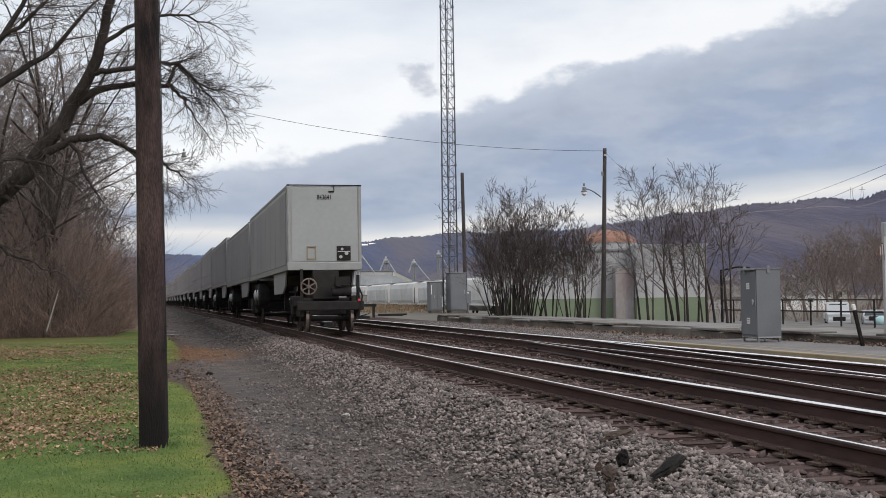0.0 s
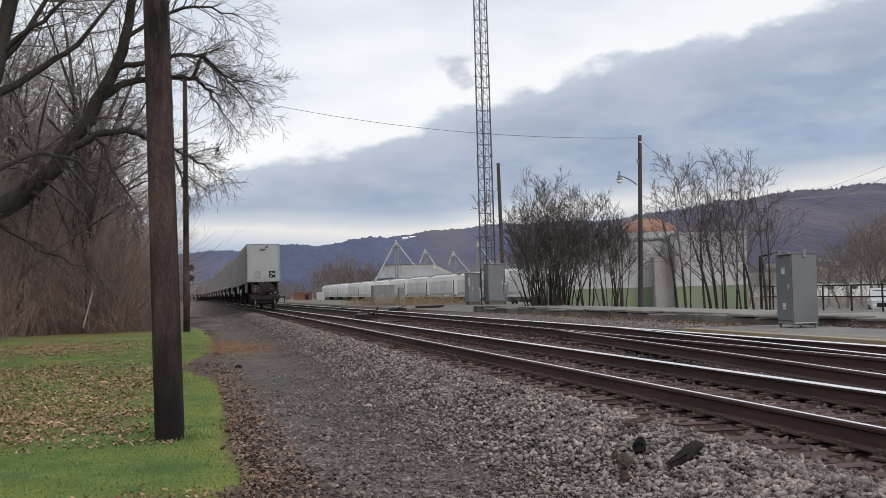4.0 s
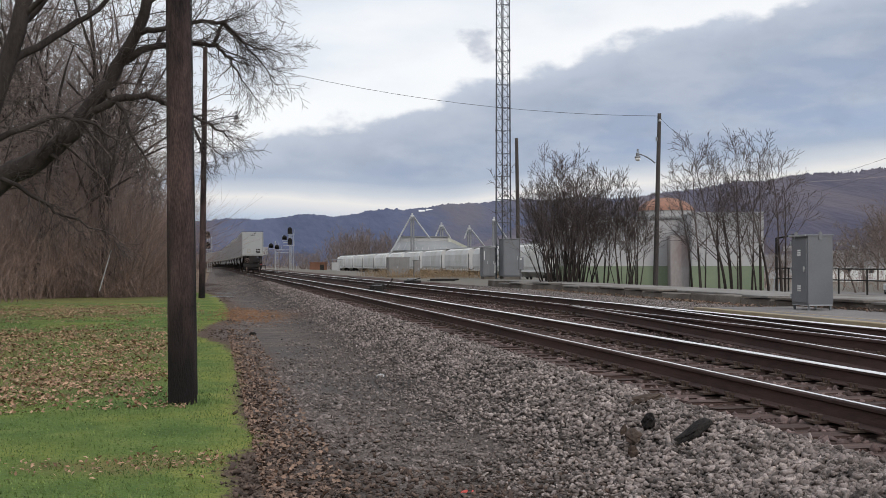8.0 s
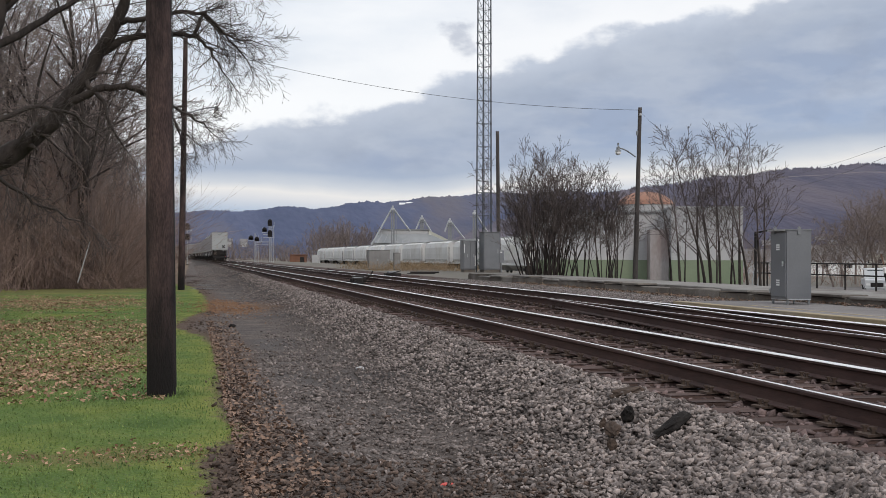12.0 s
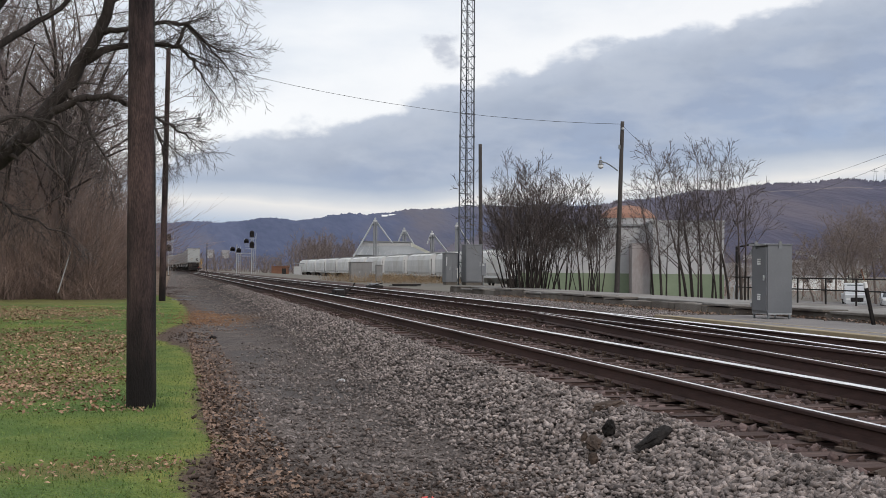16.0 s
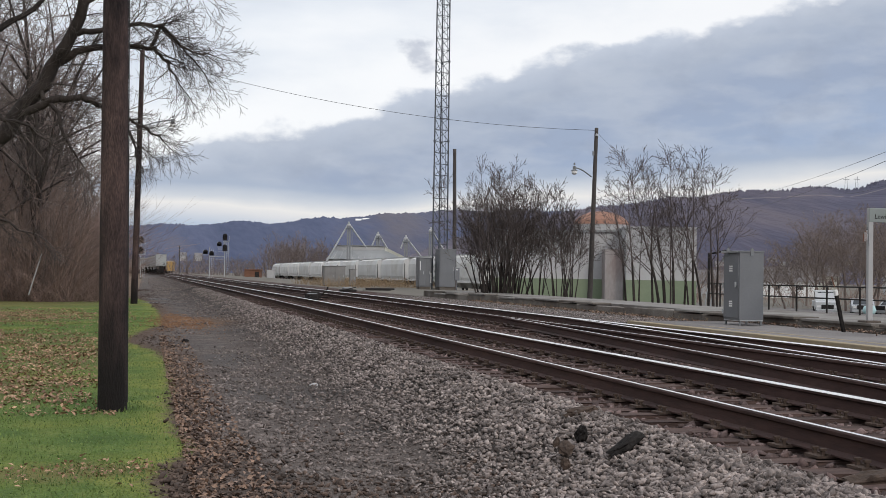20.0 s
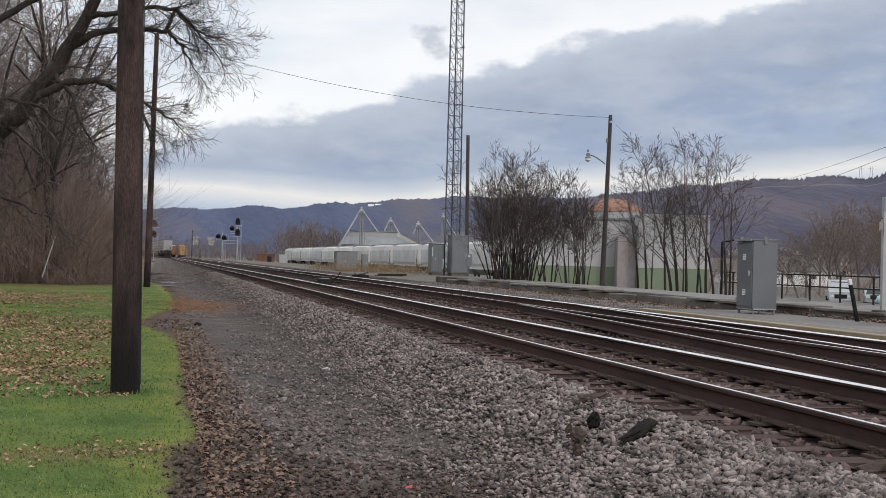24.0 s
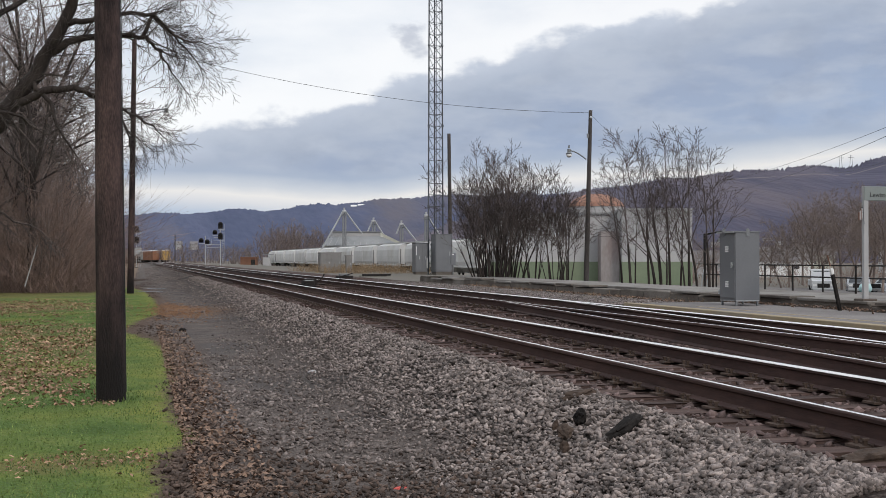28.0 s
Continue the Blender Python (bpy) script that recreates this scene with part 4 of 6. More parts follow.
case_a = bungalow(20.75, 92.4, 0.55, 0.98, 1.2, 2.4, "low grey steel equipment case beside the mast", 2)
part("white_strip", Shape().box(0.05, 0.10, -0.05, -0.02, 1.4, 2.1), WHITE, case_a)
part("white_strip", Shape().box(0.90, 0.96, -0.05, -0.02, 0.4, 1.2), WHITE, case_a)
bungalow(22.1, 91.3, 0.55, 1.28, 1.5, 3.06, "tall blue-grey steel equipment case under the mast")
jb = thing("junction_box", pose(22.75, 88.9, 0.47), "small dark junction box on a post", "junction box")
part("post", Shape().tube((0.15, 0.1, -0.1), (0.15, 0.1, 0.9), 0.04), DULL, jb)
part("box", Shape().box(-0.02, 0.34, 0, 0.22, 0.75, 1.68, bevel=0.015), CABINET, jb)
part("label_plate", Shape().box(0.06, 0.2, -0.012, 0, 1.5, 1.58), WHITE, jb)
bungalow(15.7, 108.8, 0.42, 1.9, 1.4, 1.85, "squat grey control case on dry grass by the yard", 2, CASE)
bungalow(17.95, 108.5, 0.42, 0.58, 0.5, 1.6, "narrow grey control case by the yard", 1, CASE)

cab = thing("signal_cabinet", pose(13.07, 25.13, 0.585), "tall grey steel signal cabinet on short legs beside the platform", "cabinet")
CW, CD = 0.60, 0.76
part("body", Shape().box(0, CW, 0, CD, 0.12, 1.66, bevel=0.008), CABINET, cab)
lid = part("roof", Shape().box(-0.05, CW + 0.02, -0.015, CD + 0.05, 1.66, 1.695, bevel=0.006), CABINET, cab, "overhanging grey lid")
part("rim", Shape().box(-0.062, -0.05, -0.015, CD + 0.05, 1.652, 1.69), STEEL, lid)
for a in ((0.3, -0.012), (-0.03, 0.5)):
    part("lifting_eye", Shape().box(a[0] - 0.04, a[0] + 0.04, a[1] - 0.01, a[1] + 0.01, 1.58, 1.74).box(a[0] - 0.015, a[0] + 0.015, a[1] - 0.012, a[1] + 0.012, 1.74, 1.76), DULL, cab)
door = part("door", Shape().box(-0.02, 0, 0.03, CD - 0.03, 0.17, 1.62, bevel=0.006), CABINET, cab, "grey door with two white vents")
for zz in (0.42, 1.22):
    for i in range(3):
        for j in range(3):
            part("vent", Shape().box(-0.028, -0.019, 0.30 + i * 0.055, 0.34 + i * 0.055, zz + j * 0.05, zz + 0.036 + j * 0.05), WHITE, door)
part("handle", Shape().box(-0.06, -0.02, 0.10, 0.13, 0.86, 0.98, bevel=0.006).tube((-0.05, 0.115, 0.92), (-0.02, 0.115, 0.92), 0.03), STEEL, door)
for zz in (0.3, 0.9, 1.5):
    part("hinge", Shape().tube((-0.03, CD - 0.01, zz - 0.05), (-0.03, CD - 0.01, zz + 0.05), 0.018), STEEL, cab)
part("skirt", Shape().box(0.005, CW - 0.005, 0.0, 0.02, 0.10, 0.13).box(0.005, 0.02, 0.0, CD, 0.10, 0.13), STEEL, cab)
for x in (0.02, CW - 0.06):
    for y in (0.02, CD - 0.06):
        part("leg", Shape().box(x, x + 0.04, y, y + 0.04, 0, 0.12), DULL, cab)


def signal(x, y, z, high, label, heads, arm=0.0):
    """A lattice-ladder signal mast; heads are (x, z, lamps)."""
    s = thing("railway_signal", pose(x, y, z), label, "railway signal", "signals over the line")
    part("mast", Shape().tube((0, 0, 0), (0, 0, high), 0.10, 0.085, 10), STEEL, s)
    lad = part("ladder", Shape().box(0.30, 0.35, 0.1, 0.14, 0.1, high - 0.4).box(0.66, 0.71, 0.1, 0.14, 0.1, high - 0.4), STEEL, s)
    for i in range(int((high - 0.8) / 0.35)):
        part("rung", Shape().box(0.32, 0.70, 0.1, 0.13, 0.3 + i * 0.35, 0.34 + i * 0.35), STEEL, lad)
    part("base", Shape().box(-0.3, 0.3, -0.3, 0.3, -0.5, 0.15), CONCRETE, s)
    for hx, hz, lamps in heads:
        tall = 0.42 * lamps
        board = part("signal_head", Shape().lathe([(0.02, 0.0), (0.42, 0.0), (0.42, 0.05), (0.02, 0.05)], ((hx, -0.12, hz), (0, -1, 0)), 20).box(hx - 0.42, hx + 0.42, -0.17, -0.12, hz - tall, hz), BLACK, s, "black round-topped signal backboard")
        for k in range(lamps):
            part("hood", Shape().tube((hx, -0.17, hz + 0.08 - 0.38 * k), (hx, -0.45, hz + 0.06 - 0.38 * k), 0.15, n=10), BLACK, board)
        stage = part("platform", Shape().box(hx - 0.35, hx + 0.85, -0.1, 0.65, hz - tall - 0.18, hz - tall - 0.12), STEEL, s)
        for px in (hx - 0.33, hx + 0.83):
            part("guard_rail", Shape().tube((px, 0.6, hz - tall - 0.12), (px, 0.6, hz - tall + 0.85), 0.025, n=6), STEEL, stage)
    if arm:
        part("crossarm", Shape().box(min(0, arm), max(0, arm), -0.06, 0.06, high * 0.70, high * 0.70 + 0.10).box(min(0, arm), max(0, arm), -0.04, 0.04, high * 0.70 - 0.5, high * 0.70 - 0.44), STEEL, s)
    return s


signal(-0.75, 231.9, 0.1, 7.2, "steel mast signal with two black heads beside the line", [(0.0, 7.35, 2), (0.0, 5.35, 2)])
signal(14.3, 228.2, 0.4, 7.5, "steel mast signal with a ladder and three black heads", [(0.0, 7.75, 2), (0.0, 5.75, 2), (-1.0, 6.25, 1)], -1.2)
signal(11.6, 229.0, 0.4, 5.6, "short bracket signal with a small black head", [(-0.75, 4.75, 1), (0.35, 4.5, 1)], 2.6)

# switch machines and scrap between the tracks
sw = thing("switch_machine", pose(7.25, 53.5, 0.46), "low dark switch machine between the tracks", "switch machine")
part("housing", Shape().box(-0.32, 0.12, -0.75, 0.35, 0.02, 0.24, bevel=0.03), BLACK, sw)
part("gear_box", Shape().box(-0.20, 0.30, 0.05, 0.55, 0.02, 0.33, bevel=0.04), BLACK, sw)
part("motor", Shape().tube((0.16, -0.62, 0.17), (0.16, 0.02, 0.17), 0.11, n=12), BLACK, sw)
part("lid", Shape().box(-0.30, 0.08, -0.70, -0.12, 0.24, 0.265, bevel=0.008), DULL, sw)
part("throw_rod", Shape().tube((-1.0, 0.3, 0.08), (0.95, 0.3, 0.08), 0.028), BLACK, sw)
part("detector_rod", Shape().tube((-1.0, 0.48, 0.07), (0.2, 0.48, 0.07), 0.02), RUST, sw)
part("hand_lever", Shape().tube((0.34, 0.2, 0.12), (0.62, 0.1, 0.42), 0.02).tube((0.62, 0.1, 0.42), (0.66, 0.08, 0.54), 0.03), BLACK, sw)
part("cable", Shape().pipe([(-0.2, -0.75, 0.12), (-0.35, -0.95, 0.06), (-0.2, -1.2, 0.03), (0.25, -1.3, 0.02)], 0.025), RUBBER, sw)
sw2 = thing("switch_machine", pose(11.6, 70.0, 0.47), "low dark switch machine beyond the second line", "switch machine")
part("housing", Shape().box(-0.55, 0.35, -0.4, 0.4, 0.02, 0.22, bevel=0.03), BLACK, sw2)
part("cover", Shape().box(-0.40, 0.15, -0.3, 0.3, 0.22, 0.33, bevel=0.03), DULL, sw2)
part("hand_lever", Shape().tube((-0.5, -0.42, 0.15), (0.3, -0.46, 0.36), 0.025), BLACK, sw2)
part("tie", Shape().box(-1.6, 1.4, -0.6, -0.36, -0.08, 0.06, bevel=0.01), TIE, sw2)
part("tie", Shape().box(-1.6, 1.4, 0.36, 0.6, -0.08, 0.06, bevel=0.01), TIE, sw2)
pile = thing("tie_pile", pose(15.4, 82.0, 0.40) @ Matrix.Diagonal((0.7, 1, 0.6, 1)), "low pile of old black railway ties", "timber pile")
for i in range(5):
    part("old_tie", Shape().box(-1.3 + 0.1 * i, 1.3 + 0.15 * i, -0.12 + 0.27 * (i % 3), 0.12 + 0.27 * (i % 3), 0.2 * (i // 3), 0.19 + 0.2 * (i // 3), bevel=0.015), BLACK, pile)


# ---------------------------------------------------------------- platform, wall, fence
plat = thing("platform", pose(0, 0, 0), "worn asphalt station platform with a faded yellow edge", "platform", kind="structure")
part("deck", Shape().box(11.60, 14.2, -30, 27.6, 0.2, 0.585, bevel=0.02), ASPHALT, plat)
part("edge_strip", Shape().box(11.38, 11.60, -30, 27.6, 0.25, 0.592, bevel=0.015), YELLOW, plat)
part("edge_line", Shape().box(12.05, 12.15, -30, 25.0, 0.5, 0.589), YELLOW, plat)
wall = thing("retaining_wall", pose(0, 0, 0), "low broken concrete wall behind the platform", "wall", kind="structure")
r = random.Random(4)
y = -4.0
while y < 62:
    l = r.choice((1.8, 2.4, 2.4, 3.0))
    top = 0.80 + r.uniform(-0.05, 0.02)
    s = Shape().box(14.32, 14.75, y, y + l - 0.015, 0.3, top - 0.07, bevel=0.025)
    s.v = [(a + r.uniform(-0.02, 0.02), b, c + r.uniform(-0.012, 0.012)) for a, b, c in s.v]
    part("block", s, CONCRETE, wall)
    if not 31.2 < y < 35.4 and r.random() < 0.9:
        part("cap", Shape().box(14.26 + r.uniform(-0.03, 0.03), 14.9, y + r.uniform(0, 0.12), y + l - r.uniform(0.01, 0.25), top - 0.065, top, bevel=0.015, turn=pose(0, 0, 0, r.uniform(-0.05, 0.05), r.uniform(-0.1, 0.1), 0)), r.choice((WALLTOP, CONCRETE)), wall)
    y += l
walk_way = tagged(new("sidewalk", Shape().box(14.9, 17.2, -4, 62, 0.4, 0.775, bevel=0.02).mesh("sidewalk", WALLTOP)), "pale concrete sidewalk on top of the wall", "sidewalk", kind="structure")

fence = thing("pipe_fence", pose(24.0, 0, 0.44), "black two-rail pipe fence round the parking lot", "fence")
for i in range(10):
    part("post", Shape().tube((0, 29 + i * 2.1, 0), (0, 29 + i * 2.1, 1.0), 0.036), BLACK, fence)
for zz in (0.98, 0.55):
    part("fence_rail", Shape().tube((0, 28, zz), (0, 49, zz), 0.026), BLACK, fence)
part("tall_post", Shape().tube((0, 49, 0), (0, 49, 2.3), 0.06), BLACK, fence)
part("top_bar", Shape().pipe([(0, 49, 2.28), (0.2, 47.9, 2.4), (0.3, 47.0, 2.35)], 0.04), BLACK, fence)
stair = thing("stair_rail", pose(22.6, 47.0, 0.0), "pale sloping handrail of a stair", "handrail")
for i in range(3):
    part("bar", Shape().tube((i * 0.25, 0, 0.42), (0.9 + i * 0.25, 1.6, 1.2), 0.018), DULL, stair)

sign = thing("station_sign", pose(14.5, 22.25, 0.5), "grey station name sign on a square white post", "sign")
part("footing", Shape().box(-0.17, 0.17, -0.17, 0.17, 0.2, 0.33, bevel=0.02).box(-0.12, 0.12, -0.12, 0.12, -0.05, 0.2), CONCRETE, sign)
part("post", Shape().box(-0.055, 0.055, -0.043, 0.043, 0.30, 2.64, bevel=0.01), SIDING, sign)
board = part("board", Shape().box(-0.05, 1.75, -0.052, 0.03, 2.35, 2.64, bevel=0.01), SIGNWHITE, sign, "grey name board with dark letters")
text = bpy.data.curves.new("station_name", "FONT")
text.body, text.size, text.extrude = "Lewistown", 0.14, 0.002
text.materials.append(INK)
letters = new("station_name", text)
letters.parent, letters.matrix_basis = board, pose(0.07, -0.055, 2.42, 90, 0, 0)
flag = thing("small_flag", pose(14.36, 22.12, 2.44) @ Matrix.Diagonal((0.45, 1, 0.55, 1)), "small faded red and white striped flag hanging from the post", "flag")
part("staff", Shape().tube((0.08, 0, -0.15), (-0.02, -0.02, 0.55), 0.01), DULL, flag)
for i in range(4):
    part("stripe", Shape().box(-0.22 + i * 0.05, -0.17 + i * 0.05, -0.01 - 0.006 * (i % 2), 0.0 - 0.006 * (i % 2), 0.0 + 0.02 * i, 0.30 + 0.05 * i), RUST if i % 2 == 0 else SIDING, flag)
part("canton", Shape().box(-0.06, 0.0, -0.015, -0.004, 0.28, 0.48), GLASS, flag)
post = thing("leaning_post", pose(13.95, 22.3, 0.57), "leaning black post with a worn white and red tip", "post")
part("shaft", Shape().box(-0.032, 0.032, -0.032, 0.032, -0.05, 0.78, bevel=0.006, turn=pose(0, 0, 0, 0, -13, 0)), CHAR, post)
part("tip", Shape().box(-0.034, 0.034, -0.034, 0.034, 0.78, 0.90, bevel=0.01, turn=pose(0, 0, 0, 0, -13, 0)), WHITE, post, "white cap")
part("rod", Shape().tube((-0.22, 0, 0.93), (-0.29, 0, 1.15), 0.012), RUST, post, "thin reddish rod")


# ---------------------------------------------------------------- yard: hopper cars, elevator, warehouse
def hopper_parts():
    h = thing("hopper_car", pose(0, 0, 0), "pale grey covered hopper car standing on the yard track", "hopper car", "hopper cars in the yard")
    L, W = 18.6, 1.6
    out = [(-W * 0.82, 1.15), (-W * 0.98, 1.6), (-W, 2.4), (-W * 0.97, 3.3), (-W * 0.82, 3.95), (-0.5, 4.25), (0.5, 4.25), (W * 0.82, 3.95), (W * 0.97, 3.3), (W, 2.4), (W * 0.98, 1.6), (W * 0.82, 1.15)]
    body = part("body", Shape().prism(out, 1.0, L - 1.0), HOPPER, h)
    for i in range(1, 4):
        big = [(x * 1.02, 2.7 + (z - 2.7) * 1.02) for x, z in out]
        part("rib", Shape().prism(big, 1 + i * 4.15 - 0.06, 1 + i * 4.15 + 0.06), HOPPER, body)
    for i in range(3):
        a = 2.6 + i * 4.6
        part("chute", Shape().add([(-1.2, a, 1.2), (1.2, a, 1.2), (1.2, a + 4.0, 1.2), (-1.2, a + 4.0, 1.2), (-0.4, a + 1.5, 0.35), (0.4, a + 1.5, 0.35), (0.4, a + 2.5, 0.35), (-0.4, a + 2.5, 0.35)], [(0, 1, 5, 4), (1, 2, 6, 5), (2, 3, 7, 6), (3, 0, 4, 7), (4, 5, 6, 7)]), HOPPER, h)
    part("side_sill", Shape().box(-W, W, 0.5, L - 0.5, 1.0, 1.2), HOPPER, h)
    part("walkway", Shape().box(-0.6, 0.6, 0.6, L - 0.6, 4.27, 4.36), STEEL, h)
    for a, b in ((0.5, 0.62), (L - 0.62, L - 0.5)):
        part("end_frame", Shape().box(-W + 0.2, -W + 0.28, a, b, 1.2, 3.4).box(W - 0.28, W - 0.2, a, b, 1.2, 3.4).box(-W + 0.2, W - 0.2, a, b, 1.1, 1.25), BLACK, h)
    for c in (2.2, L - 2.2):
        truck = part("truck", Shape().box(-1.1, -0.9, c - 1.3, c + 1.3, 0.35, 0.7, bevel=0.05).box(0.9, 1.1, c - 1.3, c + 1.3, 0.35, 0.7, bevel=0.05).box(-1.1, 1.1, c - 0.2, c + 0.2, 0.4, 0.95), BLACK, h)
        for y in (c - 0.88, c + 0.88):
            for x in (-GAUGE, GAUGE):
                part("wheel", Shape().tube((x - 0.06, y, 0.42), (x + 0.06, y, 0.42), 0.42, n=14), BLACK, truck)
    return h


YARD_X = 37.0
first = hopper_parts()
first.matrix_basis = pose(YARD_X, 126.4, -0.28)
hoppers = [first]
for i in range(1, 11):
    hoppers.append(copy_thing(first, pose(YARD_X, 126.4 + 20.6 * i, -0.28)))
yard = thing("track_yard", pose(0, 0, 0), "yard track under the hopper cars", "railway track", kind="structure")
for side in (-GAUGE, GAUGE):
    rail(lambda y: YARD_X + side, -0.28, [100, 240, 380], yard)

elev = thing("feed_mill", pose(46.8, 294.0, -0.4), "pale metal mill building with a low gable roof", "mill building")
part("wall", Shape().box(-2.2, 15.4, 0.6, 9, 0, 5.5), SIDING, elev)
part("roof", Shape().add([(-2.8, 0, 5.4), (15.8, 0, 5.4), (15.8, 9.6, 5.4), (-2.8, 9.6, 5.4), (-1.0, 2.6, 7.6), (10.8, 2.6, 7.9), (10.8, 7.0, 7.9), (-1.0, 7.0, 7.6)], [(0, 1, 5, 4), (1, 2, 6, 5), (2, 3, 7, 6), (3, 0, 4, 7), (4, 5, 6, 7)]), ROOF, elev, "grey metal roof")
part("monitor", Shape().box(-1.0, 10.8, 2.7, 7.0, 7.4, 8.75), SIDING, elev, "raised pale monitor along the ridge")
part("monitor_roof", Shape().box(-1.3, 11.0, 2.4, 7.3, 8.75, 8.95), DULL, elev)
part("gable", Shape().add([(10.85, 2.5, 8.7), (15.7, 0.55, 6.2), (15.7, 0.55, 0), (10.85, 0.55, 0), (10.85, 2.9, 8.7), (15.7, 0.8, 6.2), (15.7, 0.8, 0), (10.85, 0.8, 0)], [(0, 3, 2, 1), (4, 5, 6, 7), (0, 1, 5, 4), (1, 2, 6, 5)]), CREAM, elev, "pale cream gable end")
for i in range(9):
    part("roof_seam", Shape().tube((-2.4 + i * 1.55, 0.0, 5.46), (-0.8 + i * 1.4, 2.55, 7.62), 0.05, n=4), SIDING, elev)


def mill_leg(x, y, high, spouts, label):
    g = thing("bucket_elevator", pose(x, y, -0.4), label, "grain elevator", "elevator legs of the mill")
    part("leg", Shape().box(-0.42, -0.10, -0.25, 0.25, 0, high).box(0.10, 0.42, -0.25, 0.25, 0, high), DULL, g)
    part("ladder", Shape().box(0.5, 0.56, -0.3, -0.24, 0, high).box(0.85, 0.91, -0.3, -0.24, 0, high), DULL, g)
    part("head", Shape().box(-0.5, 0.5, -0.3, 0.3, high - 0.25, high + 0.3, bevel=0.14).box(-0.2, 0.2, -0.2, 0.2, high + 0.35, high + 0.85, bevel=0.06), STEEL, g)
    part("platform", Shape().box(-0.9, 0.9, -0.6, 0.6, high - 0.75, high - 0.66), DULL, g)
    for dx, dz in spouts:
        part("spout", Shape().tube((0.3 * (1 if dx > 0 else -1), 0, high), (dx, 0, high + dz), 0.2, n=10), STEEL, g)
    return g


mill_leg(47.7, 291.0, 13.6, [(-5.6, -9.4), (4.4, -5.4)], "tall galvanised grain elevator leg with two long spouts")
mill_leg(56.4, 299.0, 11.6, [(-1.9, -3.6), (2.4, -3.2)], "grain elevator head with two short spouts on the roof")
mill_leg(61.4, 289.0, 10.6, [(4.6, -5.2), (-1.2, -2.4)], "galvanised grain elevator leg with a slanting spout")
mill_leg(67.1, 287.0, 12.6, [(3.2, -4.4)], "galvanised grain elevator leg with one spout")
conv = thing("conveyor", pose(66.0, 270, -0.4), "long dark covered conveyor climbing behind the mast", "conveyor")
part("gallery", Shape().tube((-1.5, 0, 5.9), (6.0, 0, 6.4), 0.35, n=6), DULL, conv)
part("incline", Shape().tube((8.0, 0, 6.8), (24.0, 0, 10.2), 0.55, n=6), DULL, conv)
for i in range(6):
    part("trestle", Shape().tube((2 + i * 4.0, 0, 0), (2 + i * 4.0, 0, 5.9 + 0.75 * i), 0.12, n=6), DULL, conv)
for x, y, rad, hh in ((78, 262, 4.0, 9.0), (88, 258, 4.0, 9.0)):
    bin_ = thing("grain_bin", pose(x, y, -0.4), "round corrugated grey grain bin", "grain bin", "grain bins")
    part("shell", Shape().lathe([(rad * (1 + 0.006 * (i % 2)), i * hh / 24) for i in range(25)], n=28), STEEL, bin_)
    part("roof", Shape().lathe([(rad * 1.03, hh), (0.6, hh + 2.2), (0.4, hh + 2.5)], n=28), ROOF, bin_)

STUCCO = material("stained_render", (0.25, 0.225, 0.22), (0.40, 0.375, 0.37), 0.8, 0.9, bump=0.2, fine=6, stain=(0.21, 0.16, 0.15), stain_at=0.54, stretch=(1, 1, 0.4))
ware = thing("warehouse", pose(32.4, 89.9, -0.45, 0, 0, -14.3), "pale metal warehouse with a green band along its foot", "warehouse")
part("wall", Shape().box(4.2, 9.7, 0, 12, 1.9, 5.95), SIDING, ware)
part("green_band", Shape().box(4.2, 9.7, -0.03, 12, 0, 1.9), GREEN, ware, "green painted lower wall")
for i in range(18):
    part("rib", Shape().box(4.3 + i * 0.29, 4.34 + i * 0.29, -0.008, 0, 1.92, 5.9), SIDING, ware)
part("roof_edge", Shape().box(4.1, 9.8, -0.1, 12.1, 5.95, 6.08), SIDING, ware)
part("annex_wall", Shape().box(-6, 4.2, 3, 12, 1.9, 5.7), SIDING, ware)
part("annex_band", Shape().box(-6, 4.2, 2.97, 12, 0, 1.9), GREEN, ware)
part("annex_roof", Shape().box(-6.2, 4.2, 2.8, 12.2, 5.7, 5.85), ROOF, ware)
part("column", Shape().box(2.7, 4.15, 1.0, 3.2, 0, 4.3), STUCCO, ware, "stained pale rendered bay")
silo = thing("domed_store", pose(56.4, 146, -0.4), "broad pale store with an orange domed roof", "store")
part("shell", Shape().lathe([(3.5, 0), (3.5, 8.7)], n=32), SIDING, silo)
part("dome", Shape().lathe([(3.6, 8.7), (3.3, 9.25), (2.6, 9.8), (1.5, 10.25), (0.35, 10.4)], n=32), ORANGE, silo, "orange domed roof")

# cars standing far down the line
def box_car(x, y, yaw, l, h, mat, label):
    c = thing("freight_car", pose(x, y, 0.3, 0, 0, yaw), label, "freight car", "cars standing down the line")
    body = part("body", Shape().box(-1.5, 1.5, 0, l, 1.0, h, bevel=0.04), mat, c)
    part("roof", Shape().prism([(-1.55, h), (1.55, h), (0, h + 0.3)], 0, l), WHITE, c)
    for i in range(6):
        part("rib", Shape().box(-1.56, 1.56, 0.6 + i * l / 6.2, 0.72 + i * l / 6.2, 1.1, h - 0.1), mat, body)
    part("frame", Shape().box(-1.3, 1.3, -0.3, l + 0.3, 0.75, 1.0), BLACK, c)
    for cy in (2, l - 2):
        part("truck", Shape().box(-1.1, 1.1, cy - 1.2, cy + 1.2, 0.05, 0.75), BLACK, c)
    return c


